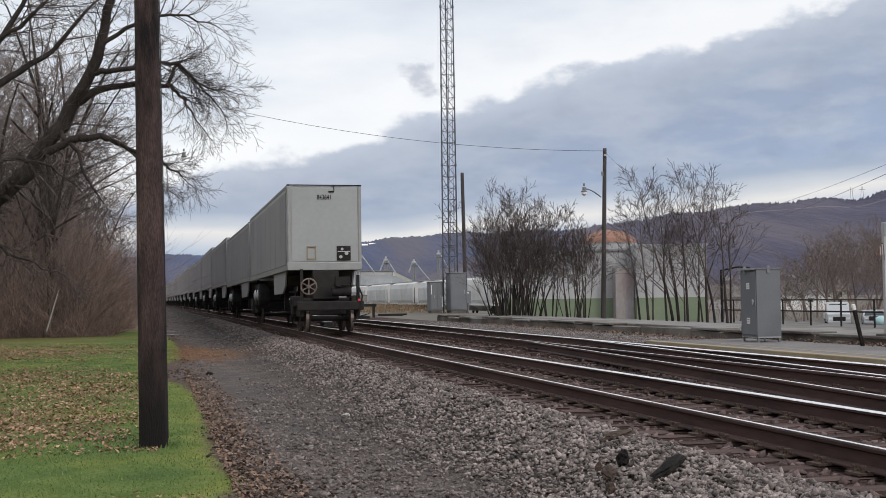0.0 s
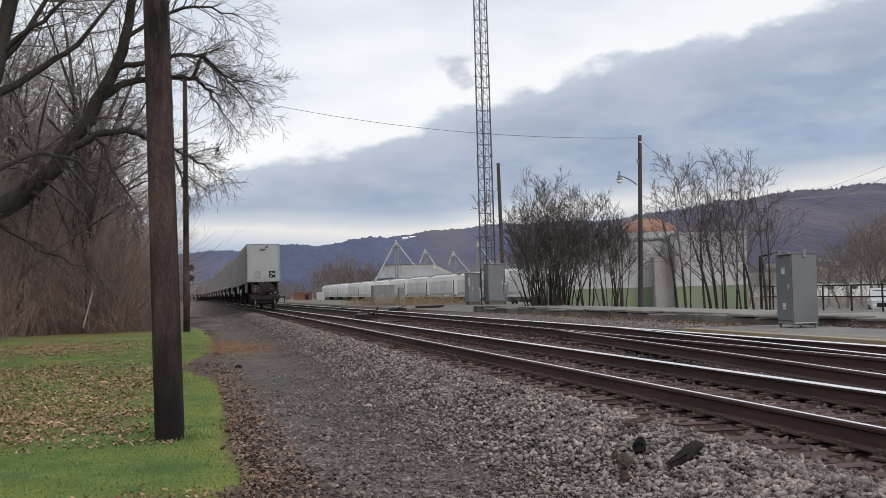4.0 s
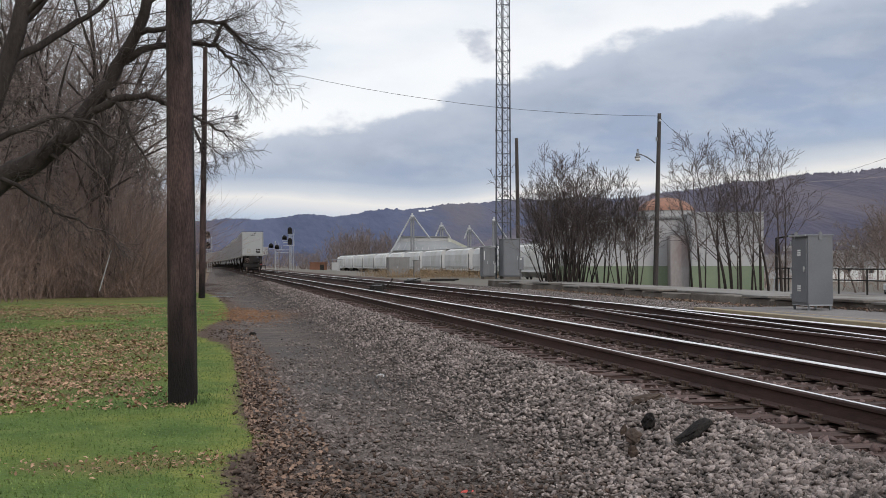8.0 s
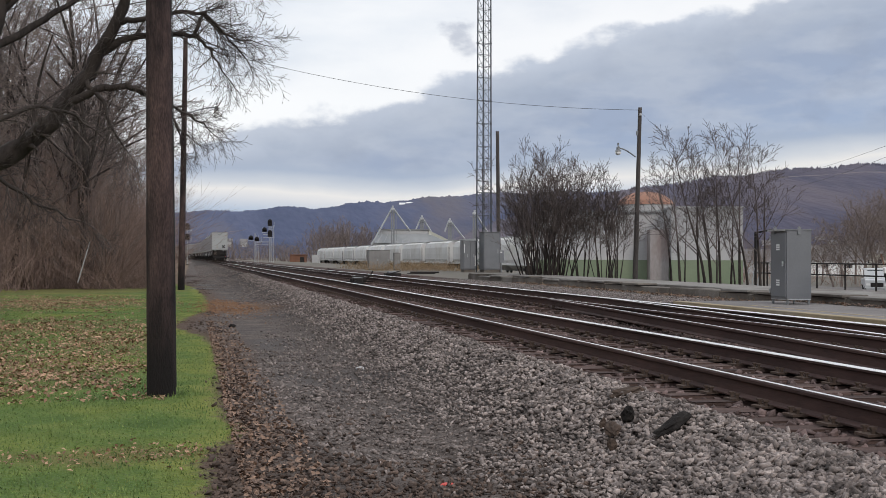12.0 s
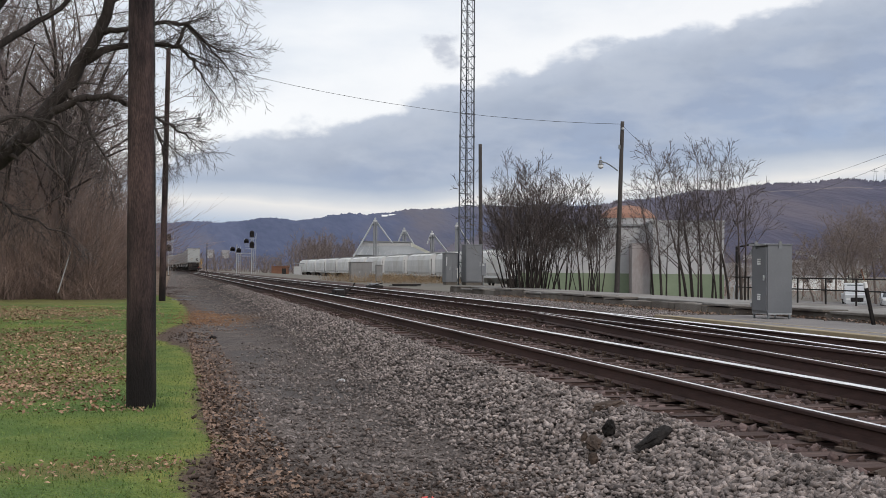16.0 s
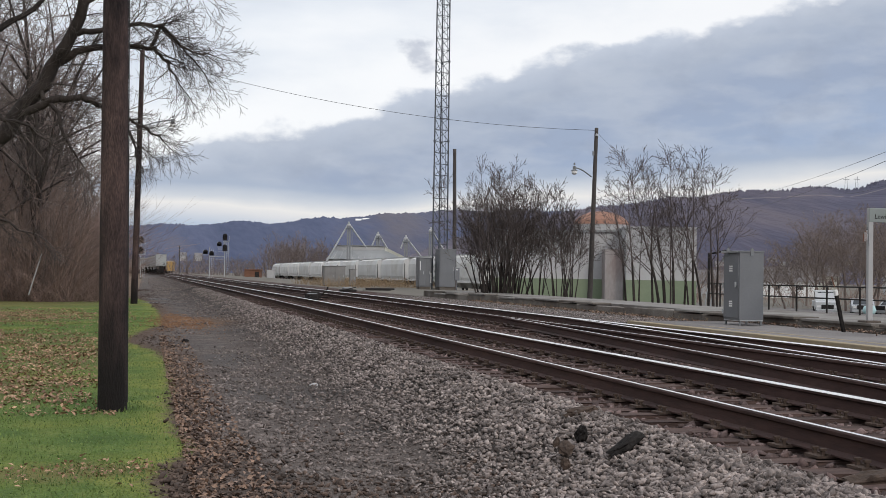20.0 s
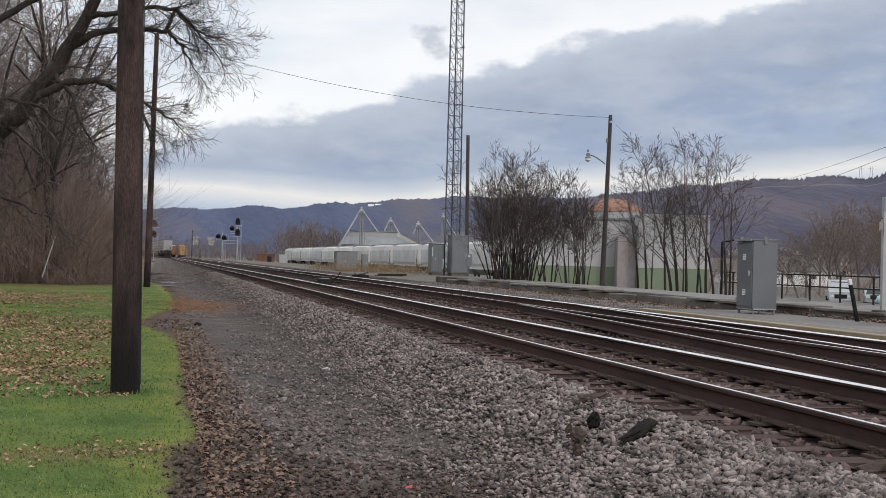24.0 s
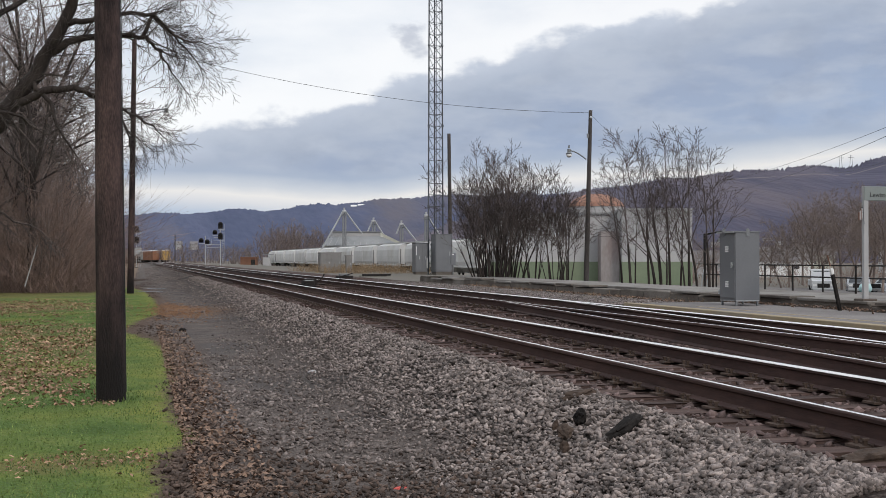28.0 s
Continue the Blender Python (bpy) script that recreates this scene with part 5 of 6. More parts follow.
box_car(11.0, 540, 3.5, 17, 5.2, AMBER, "amber-yellow freight car standing far down the line")
box_car(6.7, 552, 14.5, 17, 5.0, MAROON, "brown freight car standing far down the line")
box_car(2.0, 570, 15.0, 17, 5.0, TRAILER, "tan freight car standing far down the line")
far_pole = pole_thing("utility_pole", "thin grey pole far down the line", 13.4, 500, -0.4, 12.0, 0.22, 0.18, POLE_OLD, (0, 0), 12)
shed = thing("rusty_shed", pose(22.2, 282, -0.3, 0, 0, -14), "low rust-red shed beside the yard", "shed")
part("wall", Shape().box(0, 3.6, 0, 3, 0, 2.3), RUST, shed)
part("roof", Shape().box(-0.1, 3.8, -0.2, 3.2, 2.3, 2.45), RUST, shed)
part("doorway", Shape().box(2.4, 3.4, -0.04, 0.0, 0, 1.9), BLACK, shed)
shed2 = thing("white_shed", pose(27.2, 281, -0.3, 0, 0, -14), "small white equipment hut beside the yard", "shed")
part("wall", Shape().box(0, 1.7, 0, 2, 0, 2.4), SIDING, shed2)
part("roof", Shape().box(-0.1, 2.3, -0.1, 2.1, 3.0, 3.12), ROOF, shed2)


# ---------------------------------------------------------------- bare trees
def tubes(segs, sides):
    """Tapered tubes round segments (p, q, r0, r1), as vertices and quads."""
    a = np.array([s[0] for s in segs], float)
    b = np.array([s[1] for s in segs], float)
    r0, r1 = np.array([s[2] for s in segs]), np.array([s[3] for s in segs])
    d = b - a
    d /= np.maximum(np.linalg.norm(d, axis=1, keepdims=True), 1e-9)
    ref = np.where(np.abs(d[:, 2:3]) < 0.9, [[0, 0, 1.0]], [[1.0, 0, 0]])
    u = np.cross(d, ref)
    u /= np.linalg.norm(u, axis=1, keepdims=True)
    w = np.cross(d, u)
    ang = 2 * np.pi * np.arange(sides) / sides
    ring = u[:, None] * np.cos(ang)[None, :, None] + w[:, None] * np.sin(ang)[None, :, None]
    v = np.stack([a[:, None] + ring * r0[:, None, None], b[:, None] + ring * r1[:, None, None]], 1).reshape(-1, 3)
    i = np.arange(sides)
    q = np.c_[i, (i + 1) % sides, sides + (i + 1) % sides, sides + i]
    f = (q[None] + (np.arange(len(segs)) * 2 * sides)[:, None, None]).reshape(-1, 4)
    return v, f


def spray(segs, p, d, length, r, depth, rnd, up=0.0, curl=0.05, spread=0.75, least=0.2, bare=0.2):
    """A curving bough with side shoots at even turns round it, each with shoots of its own."""
    n = 5 + 2 * depth if depth else 3
    step = length / n
    sway = Vector((rnd.gauss(0, 1), rnd.gauss(0, 1), rnd.gauss(0, 1))) * curl
    turn = rnd.uniform(0, 6.28)
    for i in range(n):
        sway = sway * 0.75 + Vector((rnd.gauss(0, 1), rnd.gauss(0, 1), rnd.gauss(0, 1))) * curl * (0.7 if depth > 1 else 0.35)
        d = (d + sway + Vector((0, 0, up))).normalized()
        q = p + d * step
        ra, rb = r * (1 - 0.85 * i / n), r * (1 - 0.85 * (i + 1) / n)
        segs.append((p, q, max(ra, 0.0035), max(rb, 0.0035)))
        if depth and n * bare <= i < n - (depth < 3):
            turn += 2.4 + rnd.uniform(-0.5, 0.5)
            side = d.orthogonal().normalized()
            side.rotate(Matrix.Rotation(turn, 3, d))
            a = spread * rnd.uniform(0.7, 1.25)
            k = d * math.cos(a) + side * math.sin(a)
            spray(segs, q, k, max(length * max(1 - i / n, 0.30) * rnd.uniform(0.42, 0.76), rnd.uniform(0.6, 1.1) * least * depth), rb * rnd.uniform(0.5, 0.68), depth - 1, rnd, up, curl, spread, least, 0.2)
        p = q


def tree_meshes(name, segs, split, bark, twig):
    thick = [s for s in segs if s[2] >= split]
    thin = [s for s in segs if s[2] < split]
    return quick(name + "_wood", *tubes(thick, 8), bark, smooth=True), quick(name + "_twigs", *tubes(thin, 3), twig)


def plant(name, meshes, m, label, group="", category="tree", crown="crown"):
    t = thing(name, m, label, category, group)
    for one in meshes[0] if isinstance(meshes[0], list) else [meshes[0]]:
        part("stem" if category == "bush" else "trunk", one, None, t)
    part(crown, meshes[1], None, t)
    return t


def guided(seed, guides, up=-0.012):
    """A tree from a few main limbs given as (points, root radius, tip radius, reach of its boughs)."""
    rnd, segs = random.Random(seed), []
    for pts, r0, r1, spread in guides:
        pts = [Vector(p) for p in pts]
        fine = []
        for j in range(len(pts) - 1):
            a, b = pts[max(j - 1, 0)], pts[j]
            c, d = pts[j + 1], pts[min(j + 2, len(pts) - 1)]
            for u in (0, 0.25, 0.5, 0.75):
                fine.append(0.5 * ((2 * b) + (c - a) * u + (2 * a - 5 * b + 4 * c - d) * u * u + (3 * b - a - 3 * c + d) * u ** 3))
        fine.append(pts[-1])
        fine = [p + Vector((rnd.gauss(0, 0.025), rnd.gauss(0, 0.025), rnd.gauss(0, 0.025))) if 0 < i else p for i, p in enumerate(fine)]
        n = len(fine) - 1
        for i in range(n):
            ra, rb = r0 + (r1 - r0) * i / n, r0 + (r1 - r0) * (i + 1) / n
            segs.append((fine[i], fine[i + 1], ra, rb))
            if i >= n * 0.15 and r0 < 0.3 or i >= n * 0.5:
                d = (fine[i + 1] - fine[i]).normalized()
                for _ in range(1 if rnd.random() < 0.35 else 2):
                    side = d.orthogonal().normalized()
                    side.rotate(Matrix.Rotation(rnd.uniform(0, 2 * math.pi), 3, d))
                    k = (d * 0.7 + side * rnd.uniform(0.5, 1.0)).normalized()
                    spray(segs, fine[i + 1], k, rnd.uniform(0.9, 2.1) * spread, min(rb * 0.55, 0.020), 2, rnd, up, 0.06, 0.66, 0.24)
        tip = (fine[-1] - fine[-2]).normalized()
        spray(segs, fine[-1], tip, 1.3 * spread, r1, 2, rnd, up, 0.06, 0.66, 0.24)
    return segs


BIG_A = [
    ([(-6.6, 30.6, -0.3), (-6.2, 30.5, 2.0), (-5.2, 30.4, 3.4), (-4.1, 30.3, 4.1)], 0.42, 0.25, 0.8),
    ([(-4.2, 30.3, 4.0), (-3.2, 30.2, 4.85), (-2.4, 30.0, 6.0), (-1.7, 29.7, 7.2), (-1.3, 29.4, 8.6), (-0.8, 29.0, 11.0)], 0.24, 0.07, 1.0),
    ([(-3.0, 30.0, 5.15), (-2.2, 29.8, 5.55), (-1.5, 29.6, 5.62), (-1.0, 29.8, 5.45), (-0.4, 30.2, 4.95), (-0.2, 30.4, 4.3)], 0.11, 0.018, 0.40),
    ([(-2.0, 29.9, 6.5), (-1.5, 29.8, 6.8), (-0.5, 29.9, 6.95), (0.1, 30.1, 6.95), (0.45, 30.2, 6.7), (0.8, 30.4, 6.1)], 0.10, 0.016, 0.50),
    ([(0.05, 30.1, 6.95), (0.28, 30.0, 7.45), (0.55, 29.9, 7.2), (0.95, 29.8, 6.85), (1.4, 29.8, 6.3)], 0.05, 0.014, 0.46),
    ([(-1.7, 29.7, 7.2), (-1.1, 29.4, 7.15), (-0.4, 29.2, 7.33), (0.3, 29.2, 7.3), (0.9, 29.3, 6.85), (1.5, 29.4, 6.75)], 0.075, 0.014, 0.48),
    ([(-2.4, 29.9, 5.75), (-2.0, 29.6, 5.2), (-1.8, 29.4, 4.6), (-1.3, 29.2, 3.9)], 0.06, 0.014, 0.6),
    ([(-1.0, 29.8, 5.45), (-0.2, 29.7, 5.05), (0.2, 29.6, 4.85), (0.5, 29.6, 4.55)], 0.045, 0.012, 0.38),
    ([(-1.5, 29.5, 7.8), (-0.6, 29.3, 8.3), (0.3, 29.2, 8.5), (1.1, 29.2, 8.3)], 0.06, 0.014, 0.75),
    ([(-4.7, 29.4, 3.6), (-3.9, 29.2, 3.15), (-3.3, 29.1, 2.75), (-2.2, 28.9, 2.3)], 0.06, 0.012, 0.4),
    ([(-5.8, 30.5, 2.8), (-6.0, 30.0, 5.0), (-5.4, 29.5, 8.5), (-4.8, 29.0, 12.0)], 0.26, 0.06, 1.0),
]
BIG_B = [
    ([(-5.6, 27.4, -0.3), (-5.3, 27.3, 3.0), (-4.6, 27.3, 4.9), (-3.9, 27.2, 7.3), (-3.2, 27.2, 10.5)], 0.27, 0.14, 1.0),
    ([(-4.5, 27.3, 5.8), (-3.4, 28.0, 6.7), (-2.5, 28.4, 7.4), (-1.6, 28.8, 8.6)], 0.10, 0.03, 1.0),
    ([(-4.6, 27.3, 4.9), (-4.2, 27.8, 6.6), (-3.3, 28.2, 8.0), (-2.7, 28.4, 9.4)], 0.11, 0.03, 1.15),
    ([(-3.9, 27.2, 7.0), (-3.0, 26.8, 7.6), (-2.2, 26.6, 8.4)], 0.07, 0.02, 1.0),
    ([(-5.2, 27.3, 3.4), (-5.0, 28.0, 5.6), (-4.6, 28.4, 7.8)], 0.10, 0.03, 1.2),
    ([(-4.9, 27.3, 4.0), (-4.0, 27.6, 4.6), (-3.0, 28.0, 4.9), (-2.2, 28.2, 4.5)], 0.08, 0.02, 0.6),
]


def roadside_tree(seed, guides, label):
    tree = thing("roadside_tree", pose(0, 0, 0), label, "tree")
    twigs = []
    for i, one in enumerate(guides):
        segs = [(a, b, max(c, 0.0038), max(d, 0.0032)) for a, b, c, d in guided(seed + 7 * i, [one])]
        part("limb" if i else "trunk", quick("limb", *tubes([(a - (b - a).normalized() * c * 0.35, b + (b - a).normalized() * d * 0.35, c, d) for a, b, c, d in segs if c >= min(0.05, one[1] * 0.4)], 8), BARK, smooth=True), None, tree)
        twigs += [q for q in segs if q[2] < min(0.05, one[1] * 0.4)]
    part("crown", quick("crown", *tubes(twigs, 3), DARK_TWIG), None, tree)


roadside_tree(11, BIG_A, "large bare tree with drooping limbs over the lawn")
roadside_tree(112, BIG_B, "bare dark-barked tree at the edge of the lawn")


def wild_tree(seed, high, r=0.16, lean=0.1):
    rnd, segs = random.Random(seed), []
    d = Vector((rnd.uniform(-lean, lean), rnd.uniform(-lean, lean), 1)).normalized()
    spray(segs, Vector((0, 0, -0.4)), d, high, r, 3, rnd, 0.010, 0.05, 0.85, 0.35, 0.18)
    for _ in range(12):
        q = Vector((0, 0, -0.4)) + d * high * rnd.uniform(0.3, 0.8)
        spray(segs, q, Vector((rnd.gauss(0, 1), rnd.gauss(0, 1), rnd.uniform(0.2, 1.2))).normalized(), high * rnd.uniform(0.18, 0.34), 0.03, 2, rnd, 0.0, 0.05, 0.8, 0.35, 0.2)
    return segs


WILD = [tree_meshes("wild_%d" % i, [(a, b, max(c, 0.009), max(d, 0.008)) for a, b, c, d in wild_tree(30 + i, 12 + i, 0.19)], 0.04, BARK, TWIG) for i in range(4)]
r = random.Random(21)
spots = [(-7.6, 33), (-9.8, 29.5), (-6.8, 37), (-10.8, 38), (-8.2, 47), (-13, 44), (-7.4, 54), (-12.4, 53), (-9.0, 64), (-15, 56), (-9.0, 38), (-12, 34), (-8.5, 43), (-15, 40), (-11.5, 46), (-8.0, 51), (-17, 48), (-11, 56), (-6.6, 59), (-9.5, 47), (-12, 42), (-14, 50), (-7.0, 66), (-10, 62), (-14, 60)]
spots = [(x, y) if x < -0.235 * y or y > 63 else (x - 3.0, 66 + 0.25 * y) for x, y in spots]
for y in np.arange(70, 220, 9.0):
    spots.append((-7.2 - 0.016 * max(0, y - 80) - r.uniform(0, 2.5), y + r.uniform(-2, 2)))
    spots.append((-11 - r.uniform(0, 7), y + r.uniform(-2, 2)))
for n, (x, y) in enumerate(spots):
    k = r.uniform(0.8, 1.2) * (0.8 if y > 120 else 1.0)
    z = float(lift(x, y))
    t = plant("wood_tree", WILD[n % 4], pose(x, y, z, r.uniform(-4, 4), r.uniform(-2, 8), r.uniform(0, 360)) @ Matrix.Diagonal((k, k, k, 1)), "bare grey-brown tree in the wood along the line", "trees of the wood")


TALL = [tree_meshes("tall_%d" % i, [(a, b, max(c, 0.013), max(d, 0.011)) for a, b, c, d in wild_tree(70 + i, 17, 0.22, 0.12)], 0.05, BARK, TWIG) for i in range(3)]
r = random.Random(33)
for n in range(28):
    y = 64 + 75 * r.random() ** 1.4
    x = -4.3 - 0.012 * y - 11 * r.random() ** 1.4
    k = r.uniform(0.8, 1.15)
    plant("wood_tree", TALL[n % 3], pose(x, y, float(lift(x, y)), r.uniform(-5, 5), r.uniform(-3, 5), r.uniform(0, 360)) @ Matrix.Diagonal((k, k, k, 1)), "tall bare grey-brown tree in the dense wood", "trees of the wood")


def shrub(seed, stems, high, base, out, r=0.03, fine=8):
    """Many straight stems fanning out of one stool, the outer ones shorter; the first few branch finest."""
    rnd, every = random.Random(seed), []
    for i in range(stems):
        segs = []
        a = 2.4 * i + rnd.uniform(-0.4, 0.4)
        u = ((i * 7 % stems + 0.5) / stems) ** 0.6
        lean = out * u
        p = Vector((math.cos(a) * base * u, math.sin(a) * base * u, -0.2))
        d = Vector((math.cos(a) * lean, math.sin(a) * lean, 1)).normalized()
        spray(segs, p, d, high * (1 - 0.30 * u * u) * rnd.uniform(0.74, 0.96), r * rnd.uniform(0.7, 1.15), 3 if i < fine else 2, rnd, 0.016, 0.024, 0.58, 0.34, 0.2)
        every.append(segs)
    return every


def stem_meshes(name, stems, split):
    """One mesh for each stout stem, and one for all the twigs."""
    stems = [[(a, b, max(c, 0.0092), max(d, 0.007)) for a, b, c, d in segs] for segs in stems]
    least = [min(split, 0.72 * segs[0][2]) for segs in stems]
    stout = [quick(name + "_stem", *tubes([q for q in segs if q[2] >= k], 6), BARK, smooth=True) for segs, k in zip(stems, least)]
    return stout, quick(name + "_twigs", *tubes([q for segs, k in zip(stems, least) for q in segs if q[2] < k], 3), SHRUB)


BUSH = [stem_meshes("bush_%d" % i, shrub(50 + i, 22, 7.3, 0.95, 0.34, 0.048, 8), 0.034) for i in range(2)]
BUSH_LOW = stem_meshes("bush_low", shrub(57, 8, 6.4, 0.4, 0.28, 0.036, 4), 0.03)


def sapling(seed, high, r):
    """A straight clean stem that opens into steep boughs."""
    rnd, segs = random.Random(seed), []
    d = Vector((rnd.uniform(-0.05, 0.05), rnd.uniform(-0.05, 0.05), 1)).normalized()
    spray(segs, Vector((0, 0, -0.2)), d, high * 0.93, r, 3, rnd, 0.024, 0.024, 0.70, 0.36, 0.15)
    return segs


THIN = [stem_meshes("thin_%d" % i, [sapling(60 + i, 7.0, 0.066)], 0.046) for i in range(4)]
for n, (x, y, k, m) in enumerate([(16.2, 56.8, 0.94, BUSH[0]), (17.1, 57.6, 0.93, BUSH[1]), (16.6, 58.6, 0.9, BUSH[0]), (18.7, 55.0, 0.95, BUSH_LOW), (19.5, 55.6, 0.9, BUSH_LOW), (18.1, 56.4, 0.85, BUSH_LOW)]):
    plant("bush", m, pose(x + 0.45, y, 0.45, 0, 0, n * 77) @ Matrix.Diagonal((k, k, k, 1)), "dense bare many-stemmed bush behind the wall", "bushes behind the wall", "bush")
for n, (x, y, k) in enumerate([(19.57, 46.7, 0.92), (20.1, 47.5, 0.62), (20.53, 46.4, 0.98), (21.12, 46.3, 0.95), (21.3, 47.6, 0.75), (21.9, 46.1, 0.97), (22.35, 46.3, 0.93), (20.75, 45.8, 0.62), (21.6, 45.9, 0.6), (20.9, 47.9, 0.9), (21.6, 48.2, 0.88), (22.2, 47.6, 0.8), (19.9, 48.4, 0.8), (22.9, 46.3, 0.96), (23.4, 47.0, 0.86)]):
    plant("sapling", THIN[n % 4], pose(x, y, 0.42, 0, 0, n * 97) @ Matrix.Diagonal((k, k, k * 0.93, 1)), "thin bare sapling beside the parking lot", "saplings behind the wall")
def fat(seed, r):
    segs, rnd = wild_tree(seed, 12, 0.2), random.Random(seed)
    for _ in range(26):
        q = Vector((rnd.gauss(0, 0.3), rnd.gauss(0, 0.3), rnd.uniform(3.0, 9.0)))
        spray(segs, q, Vector((rnd.gauss(0, 1), rnd.gauss(0, 1), rnd.uniform(0.2, 1.4))).normalized(), rnd.uniform(2.5, 4.4), 0.03, 2, rnd, 0.01, 0.03, 0.7, 0.4, 0.15)
    return [(a, b, max(c, r), max(d, r * 0.8)) for a, b, c, d in segs]


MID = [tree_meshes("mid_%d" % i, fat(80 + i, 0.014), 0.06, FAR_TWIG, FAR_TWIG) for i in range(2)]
FAR = [tree_meshes("far_%d" % i, [(a, b, max(c, 0.034), max(d, 0.026)) for segs in shrub(90 + i, 10, 12.5, 0.9, 0.62, 0.15, 0) for a, b, c, d in segs], 0.10, TWIG, TWIG) for i in range(3)]
for n, (px, dist, k) in enumerate([(27.0, 120, 0.62), (26.3, 140, 0.6), (27.8, 150, 0.66), (29.0, 165, 0.75), (30.0, 140, 0.7), (31.8, 160, 0.8), (33.2, 130, 0.75), (35.6, 140, 0.9), (37.0, 130, 0.9), (28.4, 135, 0.7), (29.5, 118, 0.62), (31.2, 125, 0.7), (32.4, 112, 0.66), (33.8, 105, 0.72), (35.0, 118, 0.8), (30.4, 150, 0.8), (32.8, 150, 0.85), (36.5, 110, 0.8), (25.6, 170, 0.7), (34.4, 140, 0.9), (29.8, 128, 0.8), (30.8, 116, 0.75), (31.5, 135, 0.85), (32.1, 122, 0.8), (32.9, 126, 0.85), (33.4, 116, 0.8), (34.0, 124, 0.9), (35.3, 128, 0.9), (31.0, 145, 0.9), (33.0, 140, 0.9)]):
    a = radians(px)
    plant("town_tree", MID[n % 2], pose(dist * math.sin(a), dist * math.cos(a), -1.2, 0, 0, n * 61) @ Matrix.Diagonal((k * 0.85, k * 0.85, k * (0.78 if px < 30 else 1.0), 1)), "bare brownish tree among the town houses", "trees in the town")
for n, (a, dist, k) in enumerate([(5.7, 400, 1.0), (6.2, 380, 1.1), (6.9, 385, 1.15), (7.5, 380, 1.1), (8.2, 385, 1.0), (8.8, 390, 0.9), (6.4, 430, 1.1), (7.0, 440, 1.1), (6.0, 420, 1.0), (6.6, 400, 1.1), (7.2, 410, 1.05), (7.9, 395, 1.0), (8.5, 400, 0.85), (9.4, 410, 0.8), (10.0, 420, 0.75), (2.4, 560, 1.1), (3.0, 540, 1.0), (1.2, 520, 1.0), (4.2, 560, 1.0), (5.0, 580, 1.0), (4.6, 500, 0.8), (3.6, 610, 1.1), (0.4, 600, 1.3), (1.9, 640, 1.3), (16.0, 260, 0.8), (17.5, 280, 0.8), (19.5, 240, 0.8), (24.0, 230, 0.8)]):
    a = radians(a)
    plant("far_tree", FAR[n % 3], pose(dist * math.sin(a), dist * math.cos(a), -0.4, 0, 0, n * 43) @ Matrix.Diagonal((k * 1.15, k * 1.15, k * (1.2 if n < 15 else 0.9), 1)), "bare tree far across the valley floor", "far trees")


# ---------------------------------------------------------------- town: houses, vehicles
def hill_height(bear, dist, base, far, crest):
    u = max(0.0, (dist - base) / (far - base))
    return math.tan(radians(crest)) * far * u ** 0.8


def house(bear, dist, z, w, d, h, wall_mat, roof_mat, label, turn=0.0):
    a = radians(bear)
    g = thing("house", pose(dist * math.sin(a), dist * math.cos(a), z, 0, 0, -bear + turn), label, "house", "houses of the town")
    part("wall", Shape().box(-w / 2, w / 2, 0, d, -1.5, h), wall_mat, g)
    part("roof", Shape().add([(-w / 2 - 0.4, -0.4, h), (w / 2 + 0.4, -0.4, h), (w / 2 + 0.4, d + 0.4, h), (-w / 2 - 0.4, d + 0.4, h), (-w / 2 - 0.4, d / 2, h + d * 0.32), (w / 2 + 0.4, d / 2, h + d * 0.32)], [(0, 1, 5, 4), (2, 3, 4, 5), (0, 4, 3), (1, 2, 5), (3, 2, 1, 0)]), roof_mat, g)
    for i in range(3 if dist < 400 else 0):
        win = part("window", Shape().box(-w * 0.36 + i * w * 0.3, -w * 0.36 + i * w * 0.3 + 0.9, -0.05, 0.02, h * 0.5, h * 0.75), GLASS, g)
    return g


SHINGLE = material("grey_shingle", (0.16, 0.15, 0.15), (0.26, 0.25, 0.25), 0.4, 0.9, bump=0.1)
for bear, dist, w, crest, mats in ((28.3, 1134, 11, 4.1, (SIDING, ROOF)), (28.9, 1142, 10, 4.1, (SIDING, SHINGLE)), (29.5, 1132, 12, 4.1, (CREAM, ROOF)), (30.1, 1138, 10, 4.2, (SIDING, SHINGLE)), (30.7, 1130, 11, 4.2, (SIDING, ROOF)), (32.2, 1134, 10, 4.2, (CREAM, SHINGLE)), (26.6, 1130, 12, 4.0, (SIDING, SHINGLE))):
    house(bear, dist, hill_height(bear, dist, 1100, 1500, crest) + 0.3, w * (0.55 + 0.3 * math.sin(bear * 7) ** 2), 7, 0.9 + 1.2 * math.sin(bear * 5) ** 2, *mats, "small pale house on the slope above the town", 10)
for bear, dist, w, h, mats, label in ((30.9, 280, 9, 3.8, (CREAM, SHINGLE), "cream two-storey house behind the parking lot"), (29.2, 215, 13, 2.6, (WHITE, SHINGLE), "long low white building behind the trees"), (26.4, 250, 13, 2.2, (SIDING, SHINGLE), "long low pale shed behind the trees"), (34.6, 290, 8, 3.6, (SIDING, SHINGLE), "pale house among bare trees")):
    house(bear, dist, -1.3, w, 8, h, *mats, label, 8)
for bear, dist, w in ((9.75, 2940, 14), (10.1, 2950, 16), (10.5, 2940, 12)):
    house(bear, dist, hill_height(bear, dist, 2450, 3000, 2.66), w, 10, 3, WHITE, WHITE, "white farm building on the ridge", 0)
